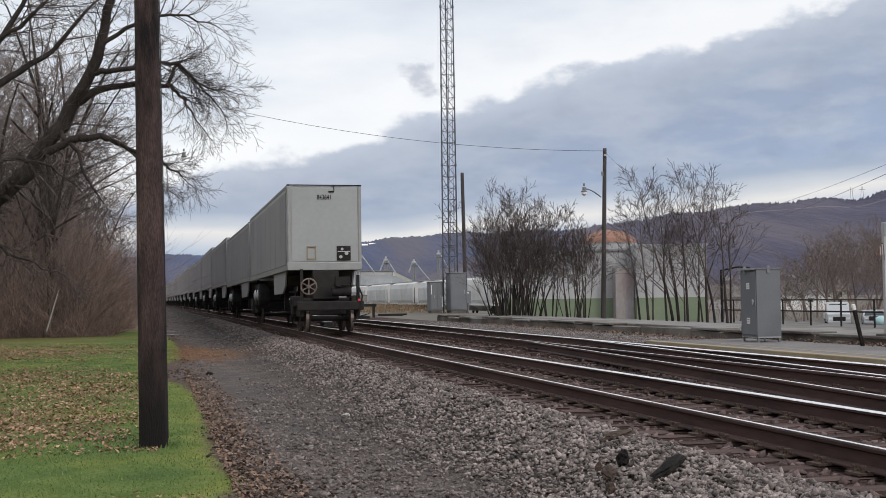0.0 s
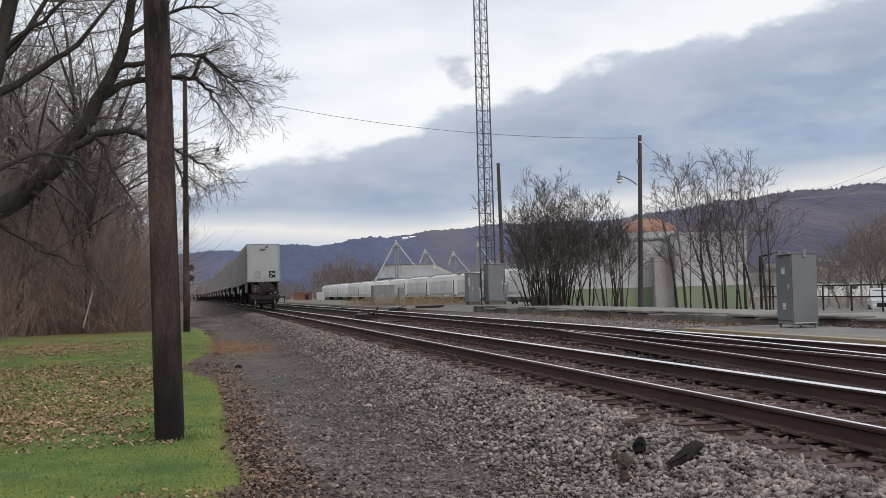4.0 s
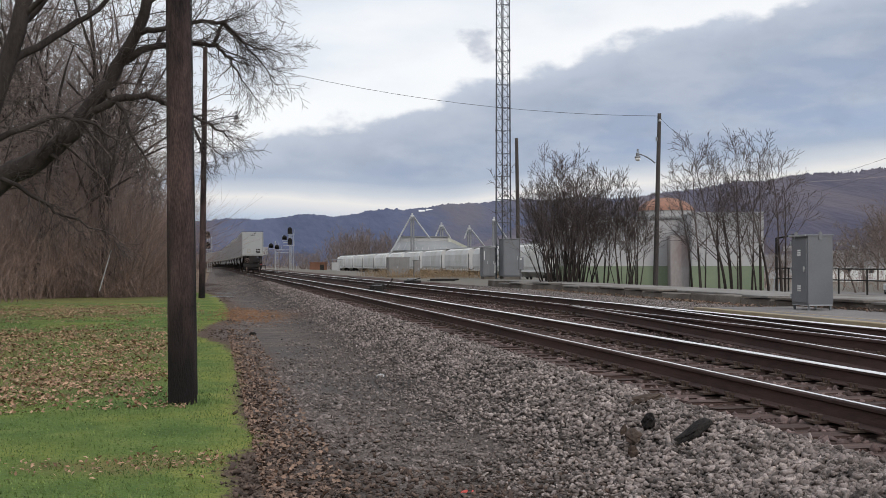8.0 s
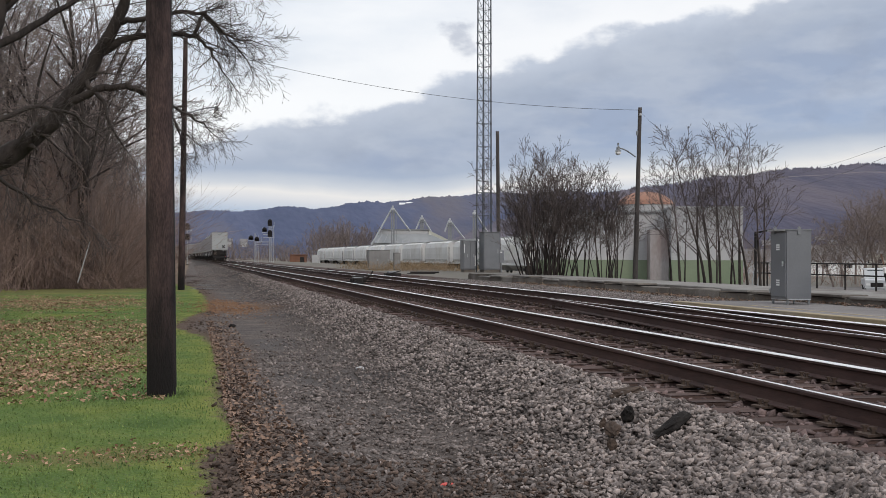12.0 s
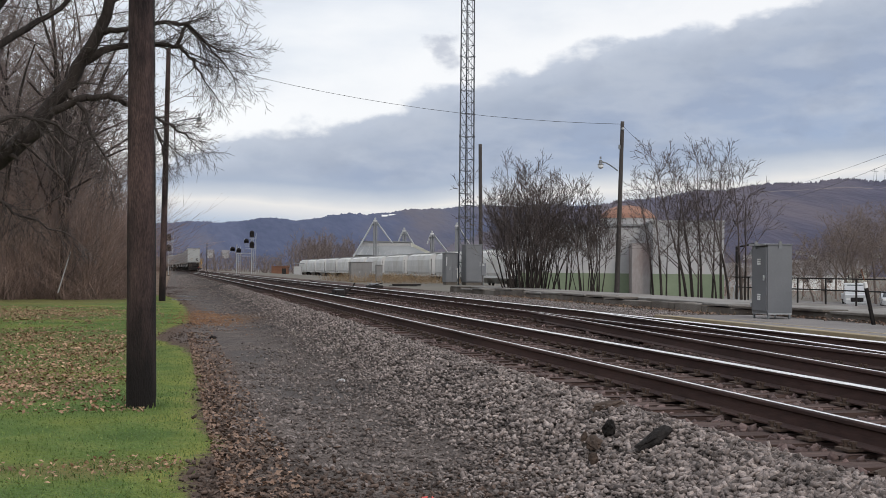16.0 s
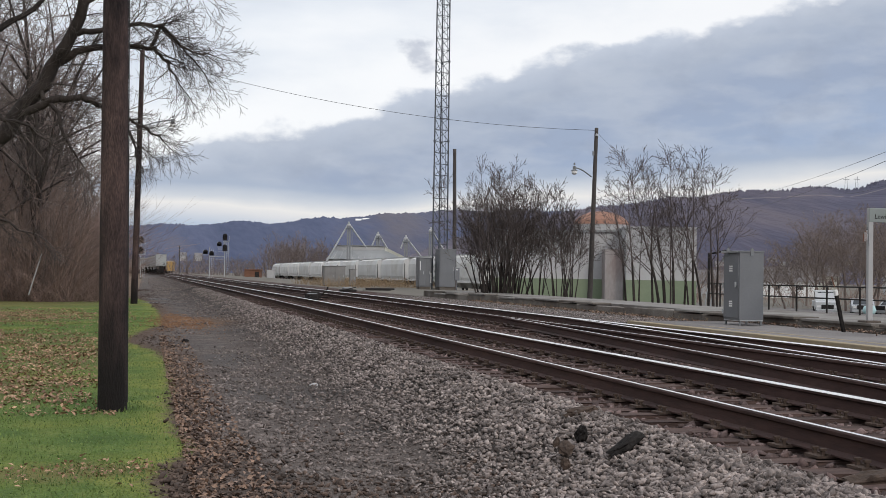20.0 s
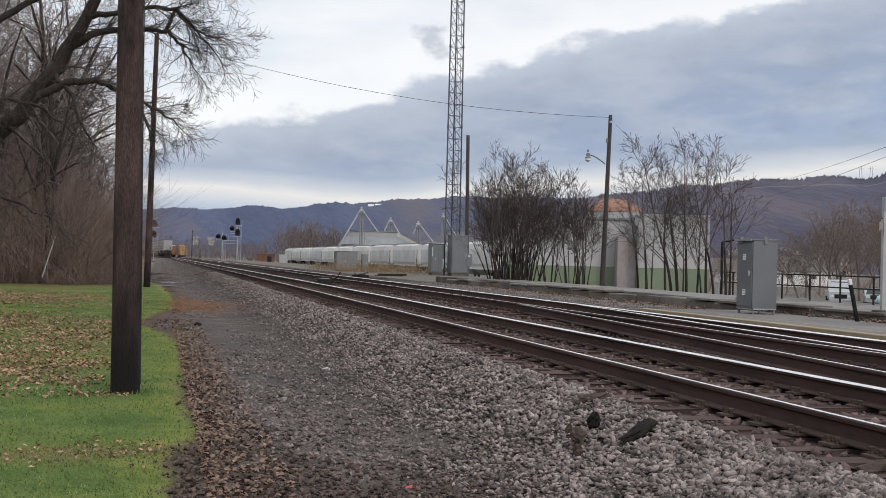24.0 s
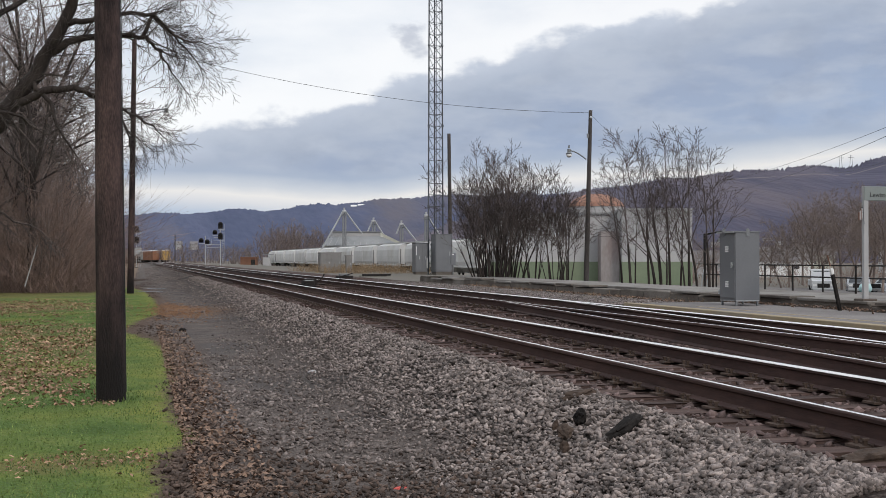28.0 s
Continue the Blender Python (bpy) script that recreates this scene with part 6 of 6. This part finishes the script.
for bear, dist, w in ((1.7, 760, 4), (2.4, 780, 4)):
    house(bear, dist, 4.5 + 0.006 * dist, w, 6, 1.8, SIDING, SHINGLE, "pale house far down the valley", 5)
for bear in (32.05, 32.5):
    a = radians(bear)
    pyl = thing("pylon", pose(1490 * math.sin(a), 1490 * math.cos(a), 108), "thin steel power pylon on the ridge", "pylon", "pylons on the ridge")
    part("mast", Shape().tube((-2.5, 0, -6), (-0.8, 0, 15), 0.2, n=4).tube((2.5, 0, -6), (0.8, 0, 15), 0.2, n=4), DULL, pyl)
    part("crossarm", Shape().box(-4, 4, -0.2, 0.2, 11.5, 11.9), DULL, pyl)


def vehicle(kind, x, y, z, yaw, paint, label, cargo=False):
    v = thing(kind, pose(x, y, z, 0, 0, yaw), label, kind.replace("_", " "))
    if kind == "truck":
        side = [(-2.6, 0.5), (-2.6, 1.15), (-1.3, 1.25), (-0.8, 2.1), (0.9, 2.15), (0.9, 0.5)]
        part("bed", Shape().box(0.95, 4.0, -0.95, 0.95, 0.7, 1.2, bevel=0.04), paint, v)
    else:
        side = [(-2.2, 0.35), (-2.2, 0.85), (-1.1, 0.95), (-0.5, 1.42), (1.0, 1.45), (1.9, 0.98), (2.2, 0.9), (2.2, 0.35)]
    s = Shape().prism(side, -0.92, 0.92)
    part("body", s, paint, v)
    top = 2.0 if kind == "truck" else 1.38
    part("windscreen", Shape().add([(-1.26, -0.8, 1.3), (-1.26, 0.8, 1.3), (-0.86, 0.72, top), (-0.86, -0.72, top)] if kind == "truck" else [(-1.06, -0.8, 0.99), (-1.06, 0.8, 0.99), (-0.55, 0.7, top), (-0.55, -0.7, top)], [(0, 1, 2, 3)]), GLASS, v)
    for yy in (-0.93, 0.93):
        part("side_window", Shape().box(-0.7, 0.8, yy - 0.01, yy + 0.01, 1.35 if kind == "truck" else 1.0, top), GLASS, v)
    front = side[0][0]
    part("grille", Shape().box(front - 0.03, front, -0.5, 0.5, 0.6, 0.95), BLACK, v)
    part("bumper", Shape().box(front - 0.12, front, -0.9, 0.9, 0.35, 0.55, bevel=0.03), STEEL, v)
    for yy in (-0.7, 0.7):
        part("headlight", Shape().box(front - 0.03, front, yy - 0.15, yy + 0.15, 0.72, 0.9), WHITE, v)
    for wx in (front + 0.85, (3.0 if kind == "truck" else 1.4)):
        for yy in (-0.82, 0.82):
            tyre = part("wheel", Shape().tube((wx, yy - 0.11, 0.36), (wx, yy + 0.11, 0.36), 0.36, n=16), RUBBER, v)
            part("rim", Shape().tube((wx, yy - 0.12, 0.36), (wx, yy + 0.12, 0.36), 0.2, n=12), STEEL, tyre)
    return v


vehicle("truck", 57.0, 94.0, -1.35, 62, CAR_WHITE, "white pickup truck parked behind the fence")
vehicle("car", 58.6, 91.0, -1.3, 60, CAR_GREY, "dark grey car parked behind the fence")
vehicle("car", 61.5, 90.5, -1.35, 20, CAR_GREY, "silver car parked in the lot behind the fence")
vehicle("car", 66.0, 96.0, -1.4, 15, CAR_RED, "dark red car parked in the lot")
tank = thing("teal_tank", pose(57.0, 87.5, -1.15), "small pale teal tank in the parking lot", "tank")
part("tank", Shape().lathe([(0.1, 0), (0.42, 0.12), (0.55, 0.42), (0.42, 0.75), (0.1, 0.88)], n=20), TEAL, tank, smooth=True)
part("foot", Shape().box(-0.3, 0.3, -0.3, 0.3, -0.2, 0.08), DULL, tank)

# a pale broken stick in the brush
tagged(new("broken_stick", Shape().tube((-4.50, 51.6, 0.55), (-4.02, 51.5, 2.22), 0.026, 0.018, 6).mesh("broken_stick", SIDING)), "pale broken stick leaning out of the brush", "stick")


# ---------------------------------------------------------------- loose ground cover
def rock(seed, n=1):
    """A small angular stone."""
    r = np.random.default_rng(seed)
    v = np.array([(-1, -1, -1), (1, -1, -1), (1, 1, -1), (-1, 1, -1), (-1, -1, 1), (1, -1, 1), (1, 1, 1), (-1, 1, 1)], float) * 0.5
    v[4:, :2] *= r.uniform(0.5, 0.95, (4, 1))
    v += r.uniform(-0.24, 0.24, v.shape)
    f = [(0, 3, 2), (0, 2, 1), (4, 5, 6), (4, 6, 7), (0, 1, 5), (0, 5, 4), (1, 2, 6), (1, 6, 5), (2, 3, 7), (2, 7, 6), (3, 0, 4), (3, 4, 7)]
    return v, f


def turns(n, tilt):
    """Random turns, mostly about z."""
    a, b, c = rng.uniform(0, 2 * np.pi, n), rng.normal(0, tilt, n), rng.normal(0, tilt, n)
    ca, sa, cb, sb, cc, sc = np.cos(a), np.sin(a), np.cos(b), np.sin(b), np.cos(c), np.sin(c)
    m = np.zeros((n, 4, 4))
    m[:, 0, 0], m[:, 0, 1], m[:, 0, 2] = ca * cb, ca * sb * sc - sa * cc, ca * sb * cc + sa * sc
    m[:, 1, 0], m[:, 1, 1], m[:, 1, 2] = sa * cb, sa * sb * sc + ca * cc, sa * sb * cc - ca * sc
    m[:, 2, 0], m[:, 2, 1], m[:, 2, 2] = -sb, cb * sc, cb * cc
    m[:, 3, 3] = 1
    return m


def scatter(name, label, category, x, y, size, mat, shapes, tilt=0.5, sink=0.1, flat=1.0, heap=0.0):
    """Joined pieces lying on the ground."""
    n = len(x)
    keep = np.array_split(rng.permutation(n), shapes)
    v_all, f_all, off = [], [], 0
    for k, idx in enumerate(keep):
        v, f = rock(100 + k)
        m = turns(len(idx), tilt)
        s = size[idx]
        m[:, :3, :3] *= np.stack([s * rng.uniform(0.9, 1.75, len(idx)), s * rng.uniform(0.6, 1.05, len(idx)), s * flat * rng.uniform(0.4, 0.8, len(idx))], 1)[:, None, :]
        m[:, 0, 3], m[:, 1, 3] = x[idx], y[idx]
        m[:, 2, 3] = lift(x[idx], y[idx]) + s * (0.5 - sink) * flat * 0.7 + s * heap * rng.random(len(idx)) ** 2
        hom = np.c_[v, np.ones(len(v))]
        v_all.append(np.einsum("kij,nj->kni", m, hom)[:, :, :3].reshape(-1, 3))
        f_all.append((np.array(f)[None] + (np.arange(len(idx)) * len(v))[:, None, None]).reshape(-1, 3) + off)
        off += len(v_all[-1])
    return tagged(new(name, quick(name, np.concatenate(v_all), np.concatenate(f_all), mat)), label, category, kind="stuff")


def along(n, x0, x1, y0, y1, power=2.0):
    """Places thinning out with distance."""
    return rng.uniform(x0, x1, n), y0 + (y1 - y0) * rng.random(n) ** power


# ballast shoulder and cribs
x, y = along(100000, 1.6, 4.15, 6.0, 90, 2.8)
keep = rng.random(len(x)) < np.clip((x - 2.15 + 0.35 * np.sin(y * 0.5) * np.sin(y * 1.7 + x) - 0.020 * np.clip(y - 12, 0, 40)) / 1.5, 0.015, 1)
x, y = x[keep], y[keep]
scatter("ballast", "grey crushed stone ballast on the track shoulder", "ballast", x, y, (0.016 + 0.021 * rng.random(len(x)) ** 1.4) * np.clip(0.8 + (x - 2.0) / 3.6, 0.75, 1.2) * (1 + y / 300), STONE, 14, tilt=0.5, flat=0.9, heap=0.75)
x, y = along(22000, 4.2, 11.2, 5.0, 60, 1.7)
on_tie = (np.abs((y - 5.0 + 0.265) % 0.53 - 0.265) < 0.13) & ((np.abs(x - TRACK_1) < 1.32) | (np.abs(x - TRACK_2) < 1.32))
inside = on_tie | (np.abs(x - TRACK_1) < GAUGE + 0.09) & (np.abs(x - TRACK_1) > GAUGE - 0.09) | (np.abs(x - TRACK_2) < GAUGE + 0.09) & (np.abs(x - TRACK_2) > GAUGE - 0.09)
x, y = x[~inside], y[~inside]
DIRTY = material("dirty_ballast", (0.076, 0.052, 0.049), (0.235, 0.172, 0.162), 3.0, 0.9, bump=0.2, fine=60, vary=0.5, world=True, island=True)
scatter("ballast", "brown oil-stained ballast between the rails", "ballast", x, y, rng.uniform(0.03, 0.065, len(x)), DIRTY, 6, sink=0.25)
x, y = along(9000, 10.9, 14.2, 27.8, 62, 1.5)
scatter("gravel", "grey gravel between the second line and the wall", "gravel", x, y, rng.uniform(0.018, 0.05, len(x)), CHIP, 4, sink=0.25, flat=0.7)
# cinders and chips on the road
x, y = along(52000, -0.6, 2.9, 6.0, 105, 2.8)
keep = x > np.interp(y, [a for a, b in EDGE], [b for a, b in EDGE]) + rng.normal(0.06, 0.08, len(x))
packed = np.clip(1.25 - (y - 11.0) / 13.0, 0.10, 1.0) + 0.6 * np.clip(x - 2.1, 0, 1) + 0.35 * np.sin(x * 2.7 + y * 0.35) * np.sin(y * 0.6)
keep &= rng.random(len(x)) < packed
x, y = x[keep], y[keep]
wet = y + 1.5 * np.sin(x * 2.3 + 0.7) * np.sin(y * 1.1) + 1.2 * (x - 1.2) + rng.normal(0, 0.8, len(x)) < 10.6
wet |= x + rng.normal(0, 0.15, len(x)) < 0.75
for some, mat, label in ((~wet, CHIP, "small dark gravel and cinders on the road"), (wet, MULCH, "dark brown wet gravel and leaf mulch on the road")):
    a, b = x[some], y[some]
    scatter("gravel", label, "gravel", a, b, (0.010 + 0.030 * rng.random(len(a)) ** 2.0) * (1 + b / 120), mat, 8, sink=0.22, flat=0.75, heap=0.5)

x, y = along(3500, 0.5, 4.1, 95, 240, 1.5)
scatter("gravel", "grey gravel on the far end of the road", "gravel", x, y, rng.uniform(0.03, 0.075, len(x)), CHIP, 4, sink=0.1, flat=0.8)
x, y = rng.normal(1.15, 0.5, 2600), rng.normal(40, 3.0, 2600)
scatter("gravel", "rust-brown dirt spilled on the road", "gravel", x, y, rng.uniform(0.014, 0.036, len(x)), RUSTY, 4, sink=0.0, flat=0.8)


def leaves():
    n, e, b = 56000, 6500, 900
    x = np.concatenate([0.40 + 0.62 * rng.random(e) ** 1.8, rng.uniform(-2.4, 0.15, b), -0.25 - 9.2 * rng.random(n) ** 1.1])
    y = np.concatenate([6.5 + 24 * rng.random(e) ** 1.9, rng.normal(10.3, 0.5, b), 14 + 38 * rng.random(n) ** 1.5])
    patch = 1.25 - np.min([np.hypot((x - a) / c, (y - b) / d) for a, b, c, d in PATCHES], axis=0) + 0.55 * np.sin(x * 2.9 + 1.7 * np.sin(y * 1.1)) * np.sin(y * 1.7 + x) + rng.normal(0, 0.6, len(x))
    patch[:e] = rng.normal(0.6, 0.6, e)
    keep = patch > 0.3
    x, y = x[keep], y[keep]
    k = len(x)
    base = np.array([(-0.5, 0, 0), (0, -0.32, 0.10), (0.55, 0, 0), (0, 0.32, 0.12)])
    m = turns(k, 0.45)
    m[:, :3, :3] *= (rng.uniform(0.026, 0.070, k) * np.where(x < 0.3, np.where(y < 12.5, 0.75, 1.15), 1.0))[:, None, None]
    m[:, 0, 3], m[:, 1, 3], m[:, 2, 3] = x, y, lift(x, y) + np.where(x < 0.2, 0.024, 0.02)
    for some, mat, label in ((x < 0.3, LEAF, "dry tan leaves strewn on the lawn"), (x >= 0.3, LEAF_WET, "wet brown leaves along the edge of the road")):
        tagged(new("fallen_leaves", spread(base, [(0, 1, 2), (0, 2, 3)], m[some], mat, "fallen_leaves")), label, "leaves", kind="stuff")


def blades():
    n = 120000
    x = 0.75 - 9.4 * rng.random(n) ** 1.25
    y = 6.8 + 44 * rng.random(n) ** 1.9
    edge = np.interp(y, [a for a, b in EDGE], [b for a, b in EDGE]) + 0.04 * np.sin(y * 5.1) + rng.normal(0, 0.07, n)
    keep = x < edge
    x, y = x[keep], y[keep]
    k = len(x)
    h = rng.uniform(0.010, 0.034, k) * np.where(np.hypot(x + 0.3, y - 14.62) < 0.45, 2.2, 1.0)
    base = np.array([(-0.5, 0, 0), (0.5, 0, 0), (0.1, 0.35, 1.0)])
    m = turns(k, 0.25)
    m[:, :3, :3] *= np.stack([rng.uniform(0.006, 0.014, k), h, h], 1)[:, None, :]
    m[:, 0, 3], m[:, 1, 3], m[:, 2, 3] = x, y, lift(x, y)
    tagged(new("grass", spread(base, [(0, 1, 2)], m, BLADE, "grass")), "short green lawn grass", "grass", kind="stuff")


leaves()
blades()


def thicket(name, label, n, place, low, high, lean, mat, seed, thick=0.011, category="brush"):
    r = random.Random(seed)
    segs = []
    for _ in range(n):
        x, y, k = place(r)
        p = Vector((x, y, float(lift(x, y)) - 0.1))
        h = r.uniform(low, high) * k
        d = Vector((r.gauss(0, lean), r.gauss(0, lean), 1)).normalized()
        rad = thick * r.uniform(0.6, 1.4)
        for i in range(4):
            d = (d + Vector((r.gauss(0, 0.16), r.gauss(0, 0.16), -0.05 * i))).normalized()
            q = p + d * h / 4
            segs.append((p, q, rad * (1 - 0.2 * i), rad * (0.8 - 0.2 * i) + 0.002))
            if i:
                for _ in range(2):
                    e = (d + Vector((r.gauss(0, 0.6), r.gauss(0, 0.6), r.uniform(-0.1, 0.5)))).normalized()
                    segs.append((q, q + e * h * r.uniform(0.12, 0.3), rad * 0.55, 0.003))
            p = q
    tagged(new(name, quick(name, *tubes(segs, 3), mat)), label, category, kind="stuff")


def bank_spot(r):
    y = 60 + 110 * r.random() ** 1.6
    foot = -1.4 - 15 * float(1 - smooth(58, 74, y)) - 0.010 * max(0, y - 80)
    if y < 70:
        foot = -1.6 - (70 - y) * 0.9
    return foot - 11 * r.random() ** 1.5 - 0.5 - 0.008 * (y - 60), y, 0.55 + 0.75 * r.random()


def lawn_side(r):
    y = 30 + 34 * r.random()
    return -7.5 - 0.22 * (60 - y) - 12 * r.random() ** 1.3, y, 0.6 + 0.5 * r.random()


thicket("brush", "dense brown leafless brush along the wood", 5200, bank_spot, 1.5, 4.6, 0.5, BRUSH, 1)
thicket("brush", "brown leafless brush at the edge of the lawn", 2600, lawn_side, 1.0, 3.2, 0.30, BRUSH, 2)
thicket("brush", "tall grey leafless saplings and scrub under the wood", 2000, lambda r: (lambda y: (-2.9 - 0.014 * y - 10 * r.random() ** 1.3, y, 0.7 + 0.5 * r.random()))(63 + 80 * r.random() ** 1.5), 3.5, 7.5, 0.22, TWIG, 6, 0.02)
thicket("brush", "tall tangled brown scrub along the wood", 5200, lambda r: (lambda y: (-2.5 - 0.014 * y - 9.5 * r.random() ** 1.2, y, 0.55 + 0.6 * r.random()))(62 + 60 * r.random() ** 1.4), 4.2, 7.6, 0.5, BRUSH, 26, 0.013)
thicket("brush", "low tangled tan brush at the foot of the wood", 4600, lambda r: (lambda y: (-2.3 - 0.02 * (y - 62) - 16 * r.random() ** 1.3, y, 0.5 + 0.8 * r.random()))(62 + 12 * r.random()), 0.8, 2.4, 0.9, BRUSH, 16, 0.010)
thicket("dry_weeds", "dry tan weeds by the control cases", 1500, lambda r: (r.uniform(14.5, 23.5), r.uniform(96, 124), 1.0), 0.4, 0.9, 0.2, WEED, 3, 0.012, "weeds")
thicket("dry_weeds", "dry tan weeds at the foot of the wall", 420, lambda r: (r.gauss(14.15, 0.10), r.uniform(17, 52), 1.0), 0.08, 0.25, 0.5, WEED, 4, 0.006, "weeds")
thicket("dry_weeds", "dry weeds beside the far road edge", 700, lambda r: (-1.4 - 2.0 * r.random() ** 0.7, 66 + 90 * r.random(), 1.0), 0.2, 0.7, 0.3, BRUSH, 5, 0.010, "weeds")

thicket("far_woods", "belt of bare woods across the valley floor", 1500, lambda r: (lambda a, d: (d * math.sin(a), d * math.cos(a), 1.0))(radians(r.uniform(-1, 26)), r.uniform(700, 1050)), 4, 10, 0.25, TWIG, 8, 0.22, "woods")
thicket("town_thicket", "brown tangle of bare bushes behind the parking lot", 600, lambda r: (lambda a, d: (d * math.sin(a), d * math.cos(a), 1.0))(radians(r.uniform(25.5, 40)), r.uniform(130, 230)), 1.2, 4.0, 0.5, BRUSH, 9, 0.03, "bushes")

# leaf litter heaped along the wall's foot
x, y = rng.normal(14.12, 0.16, 2600), rng.uniform(15, 52, 2600)
base = np.array([(-0.5, 0, 0), (0, -0.32, 0.10), (0.55, 0, 0), (0, 0.32, 0.12)])
m = turns(len(x), 0.5)
m[:, :3, :3] *= rng.uniform(0.035, 0.08, len(x))[:, None, None]
m[:, 0, 3], m[:, 1, 3], m[:, 2, 3] = x, y, np.where(y < 27.6, 0.60, lift(x, y) + 0.02) + rng.uniform(0, 0.05, len(x))
tagged(new("fallen_leaves", spread(base, [(0, 1, 2), (0, 2, 3)], m, LEAF_WET, "wall_leaves")), "dry brown leaves drifted against the wall", "leaves", kind="stuff")

# shallow puddles on the road
WATER = material("puddle_water", (0.05, 0.05, 0.05), (0.08, 0.08, 0.08), 1.0, 0.14, bump=0)
for px, py, a, b in ((0.75, 68.9, 0.6, 0.6), (0.45, 62.6, 0.6, 0.5)):
    pts = [(a * (1 + 0.25 * math.sin(3 * t + px)) * math.cos(t), b * (1 + 0.2 * math.cos(2 * t)) * math.sin(t), 0) for t in np.linspace(0, 2 * math.pi, 24, endpoint=False)]
    pud = new("puddle", Shape().add(pts, [tuple(range(24))]).mesh("puddle", WATER))
    pud.matrix_basis = pose(px, py, float(lift(px, py)) + 0.03)
    tagged(pud, "shallow puddle on the cinder road", "puddle", kind="structure")


# scrap lying on the ballast
def lump(name, label, category, x, y, z, size, turn, mat, seed):
    bm = bmesh.new()
    bmesh.ops.create_icosphere(bm, subdivisions=3, radius=1)
    for v in bm.verts:
        k = noise.noise(v.co * 1.7 + Vector((seed, 0, 0))) * 0.45 + noise.noise(v.co * 4.5 + Vector((0, seed, 0))) * 0.18
        v.co *= 1 + k
        v.co = Vector((v.co.x * size[0], v.co.y * size[1], v.co.z * size[2]))
    mesh = bpy.data.meshes.new(name)
    bm.to_mesh(mesh)
    bm.free()
    mesh.materials.append(mat)
    ob = new(name, mesh)
    ob.matrix_basis = pose(x, y, z, *turn)
    return tagged(ob, label, category)


BROWN = material("rotten_wood", (0.036, 0.026, 0.021), (0.115, 0.083, 0.066), 5.0, 0.95, bump=0.8, fine=18)
lump("rubber_scrap", "long black torn piece of scrap on the ballast", "scrap", 3.62, 8.74, 0.36, (0.25, 0.045, 0.045), (0, -16, 34), CHAR, 3)
lump("rubber_scrap", "small black lump of scrap on the ballast", "scrap", 3.52, 9.45, 0.34, (0.05, 0.045, 0.075), (20, 0, 20), CHAR, 7)
lump("scrap_wood", "brown rotten piece of tie on the ballast", "scrap", 3.95, 10.6, 0.40, (0.20, 0.06, 0.045), (0, -6, 20), BROWN, 9)
lump("scrap_wood", "dark brown stone-like clod on the ballast", "scrap", 3.28, 9.15, 0.28, (0.085, 0.06, 0.04), (0, -25, 70), BROWN, 11)
lump("scrap_wood", "small dark clod on the ballast", "scrap", 3.14, 8.75, 0.22, (0.035, 0.03, 0.045), (0, 0, 0), BROWN, 13)
lump("scrap_wood", "small dark splinter on the ballast", "scrap", 3.36, 9.6, 0.26, (0.025, 0.02, 0.05), (0, 15, 0), BROWN, 15)
lump("scrap_tie", "rotten end of an old tie beside the rail", "scrap", 4.45, 6.75, 0.40, (0.32, 0.09, 0.06), (0, 0, 25), BROWN, 17)
lump("red_scrap", "small red scrap on the gravel", "scrap", 1.80, 8.45, 0.015, (0.055, 0.022, 0.018), (0, 0, 20), RED, 19)
lump("white_stone", "pale stone on the gravel road", "stone", 2.39, 17.24, 0.03, (0.06, 0.04, 0.035), (0, 0, 10), SIDING, 22)
for n, (a, b) in enumerate(((0.95, 28.5), (2.9, 52.0))):
    lump("dark_clod", "dark clod of dirt on the gravel road", "clod", a, b, 0.02, (0.07, 0.06, 0.05), (0, 0, 40 * n), CHAR, 30 + n)


motions()
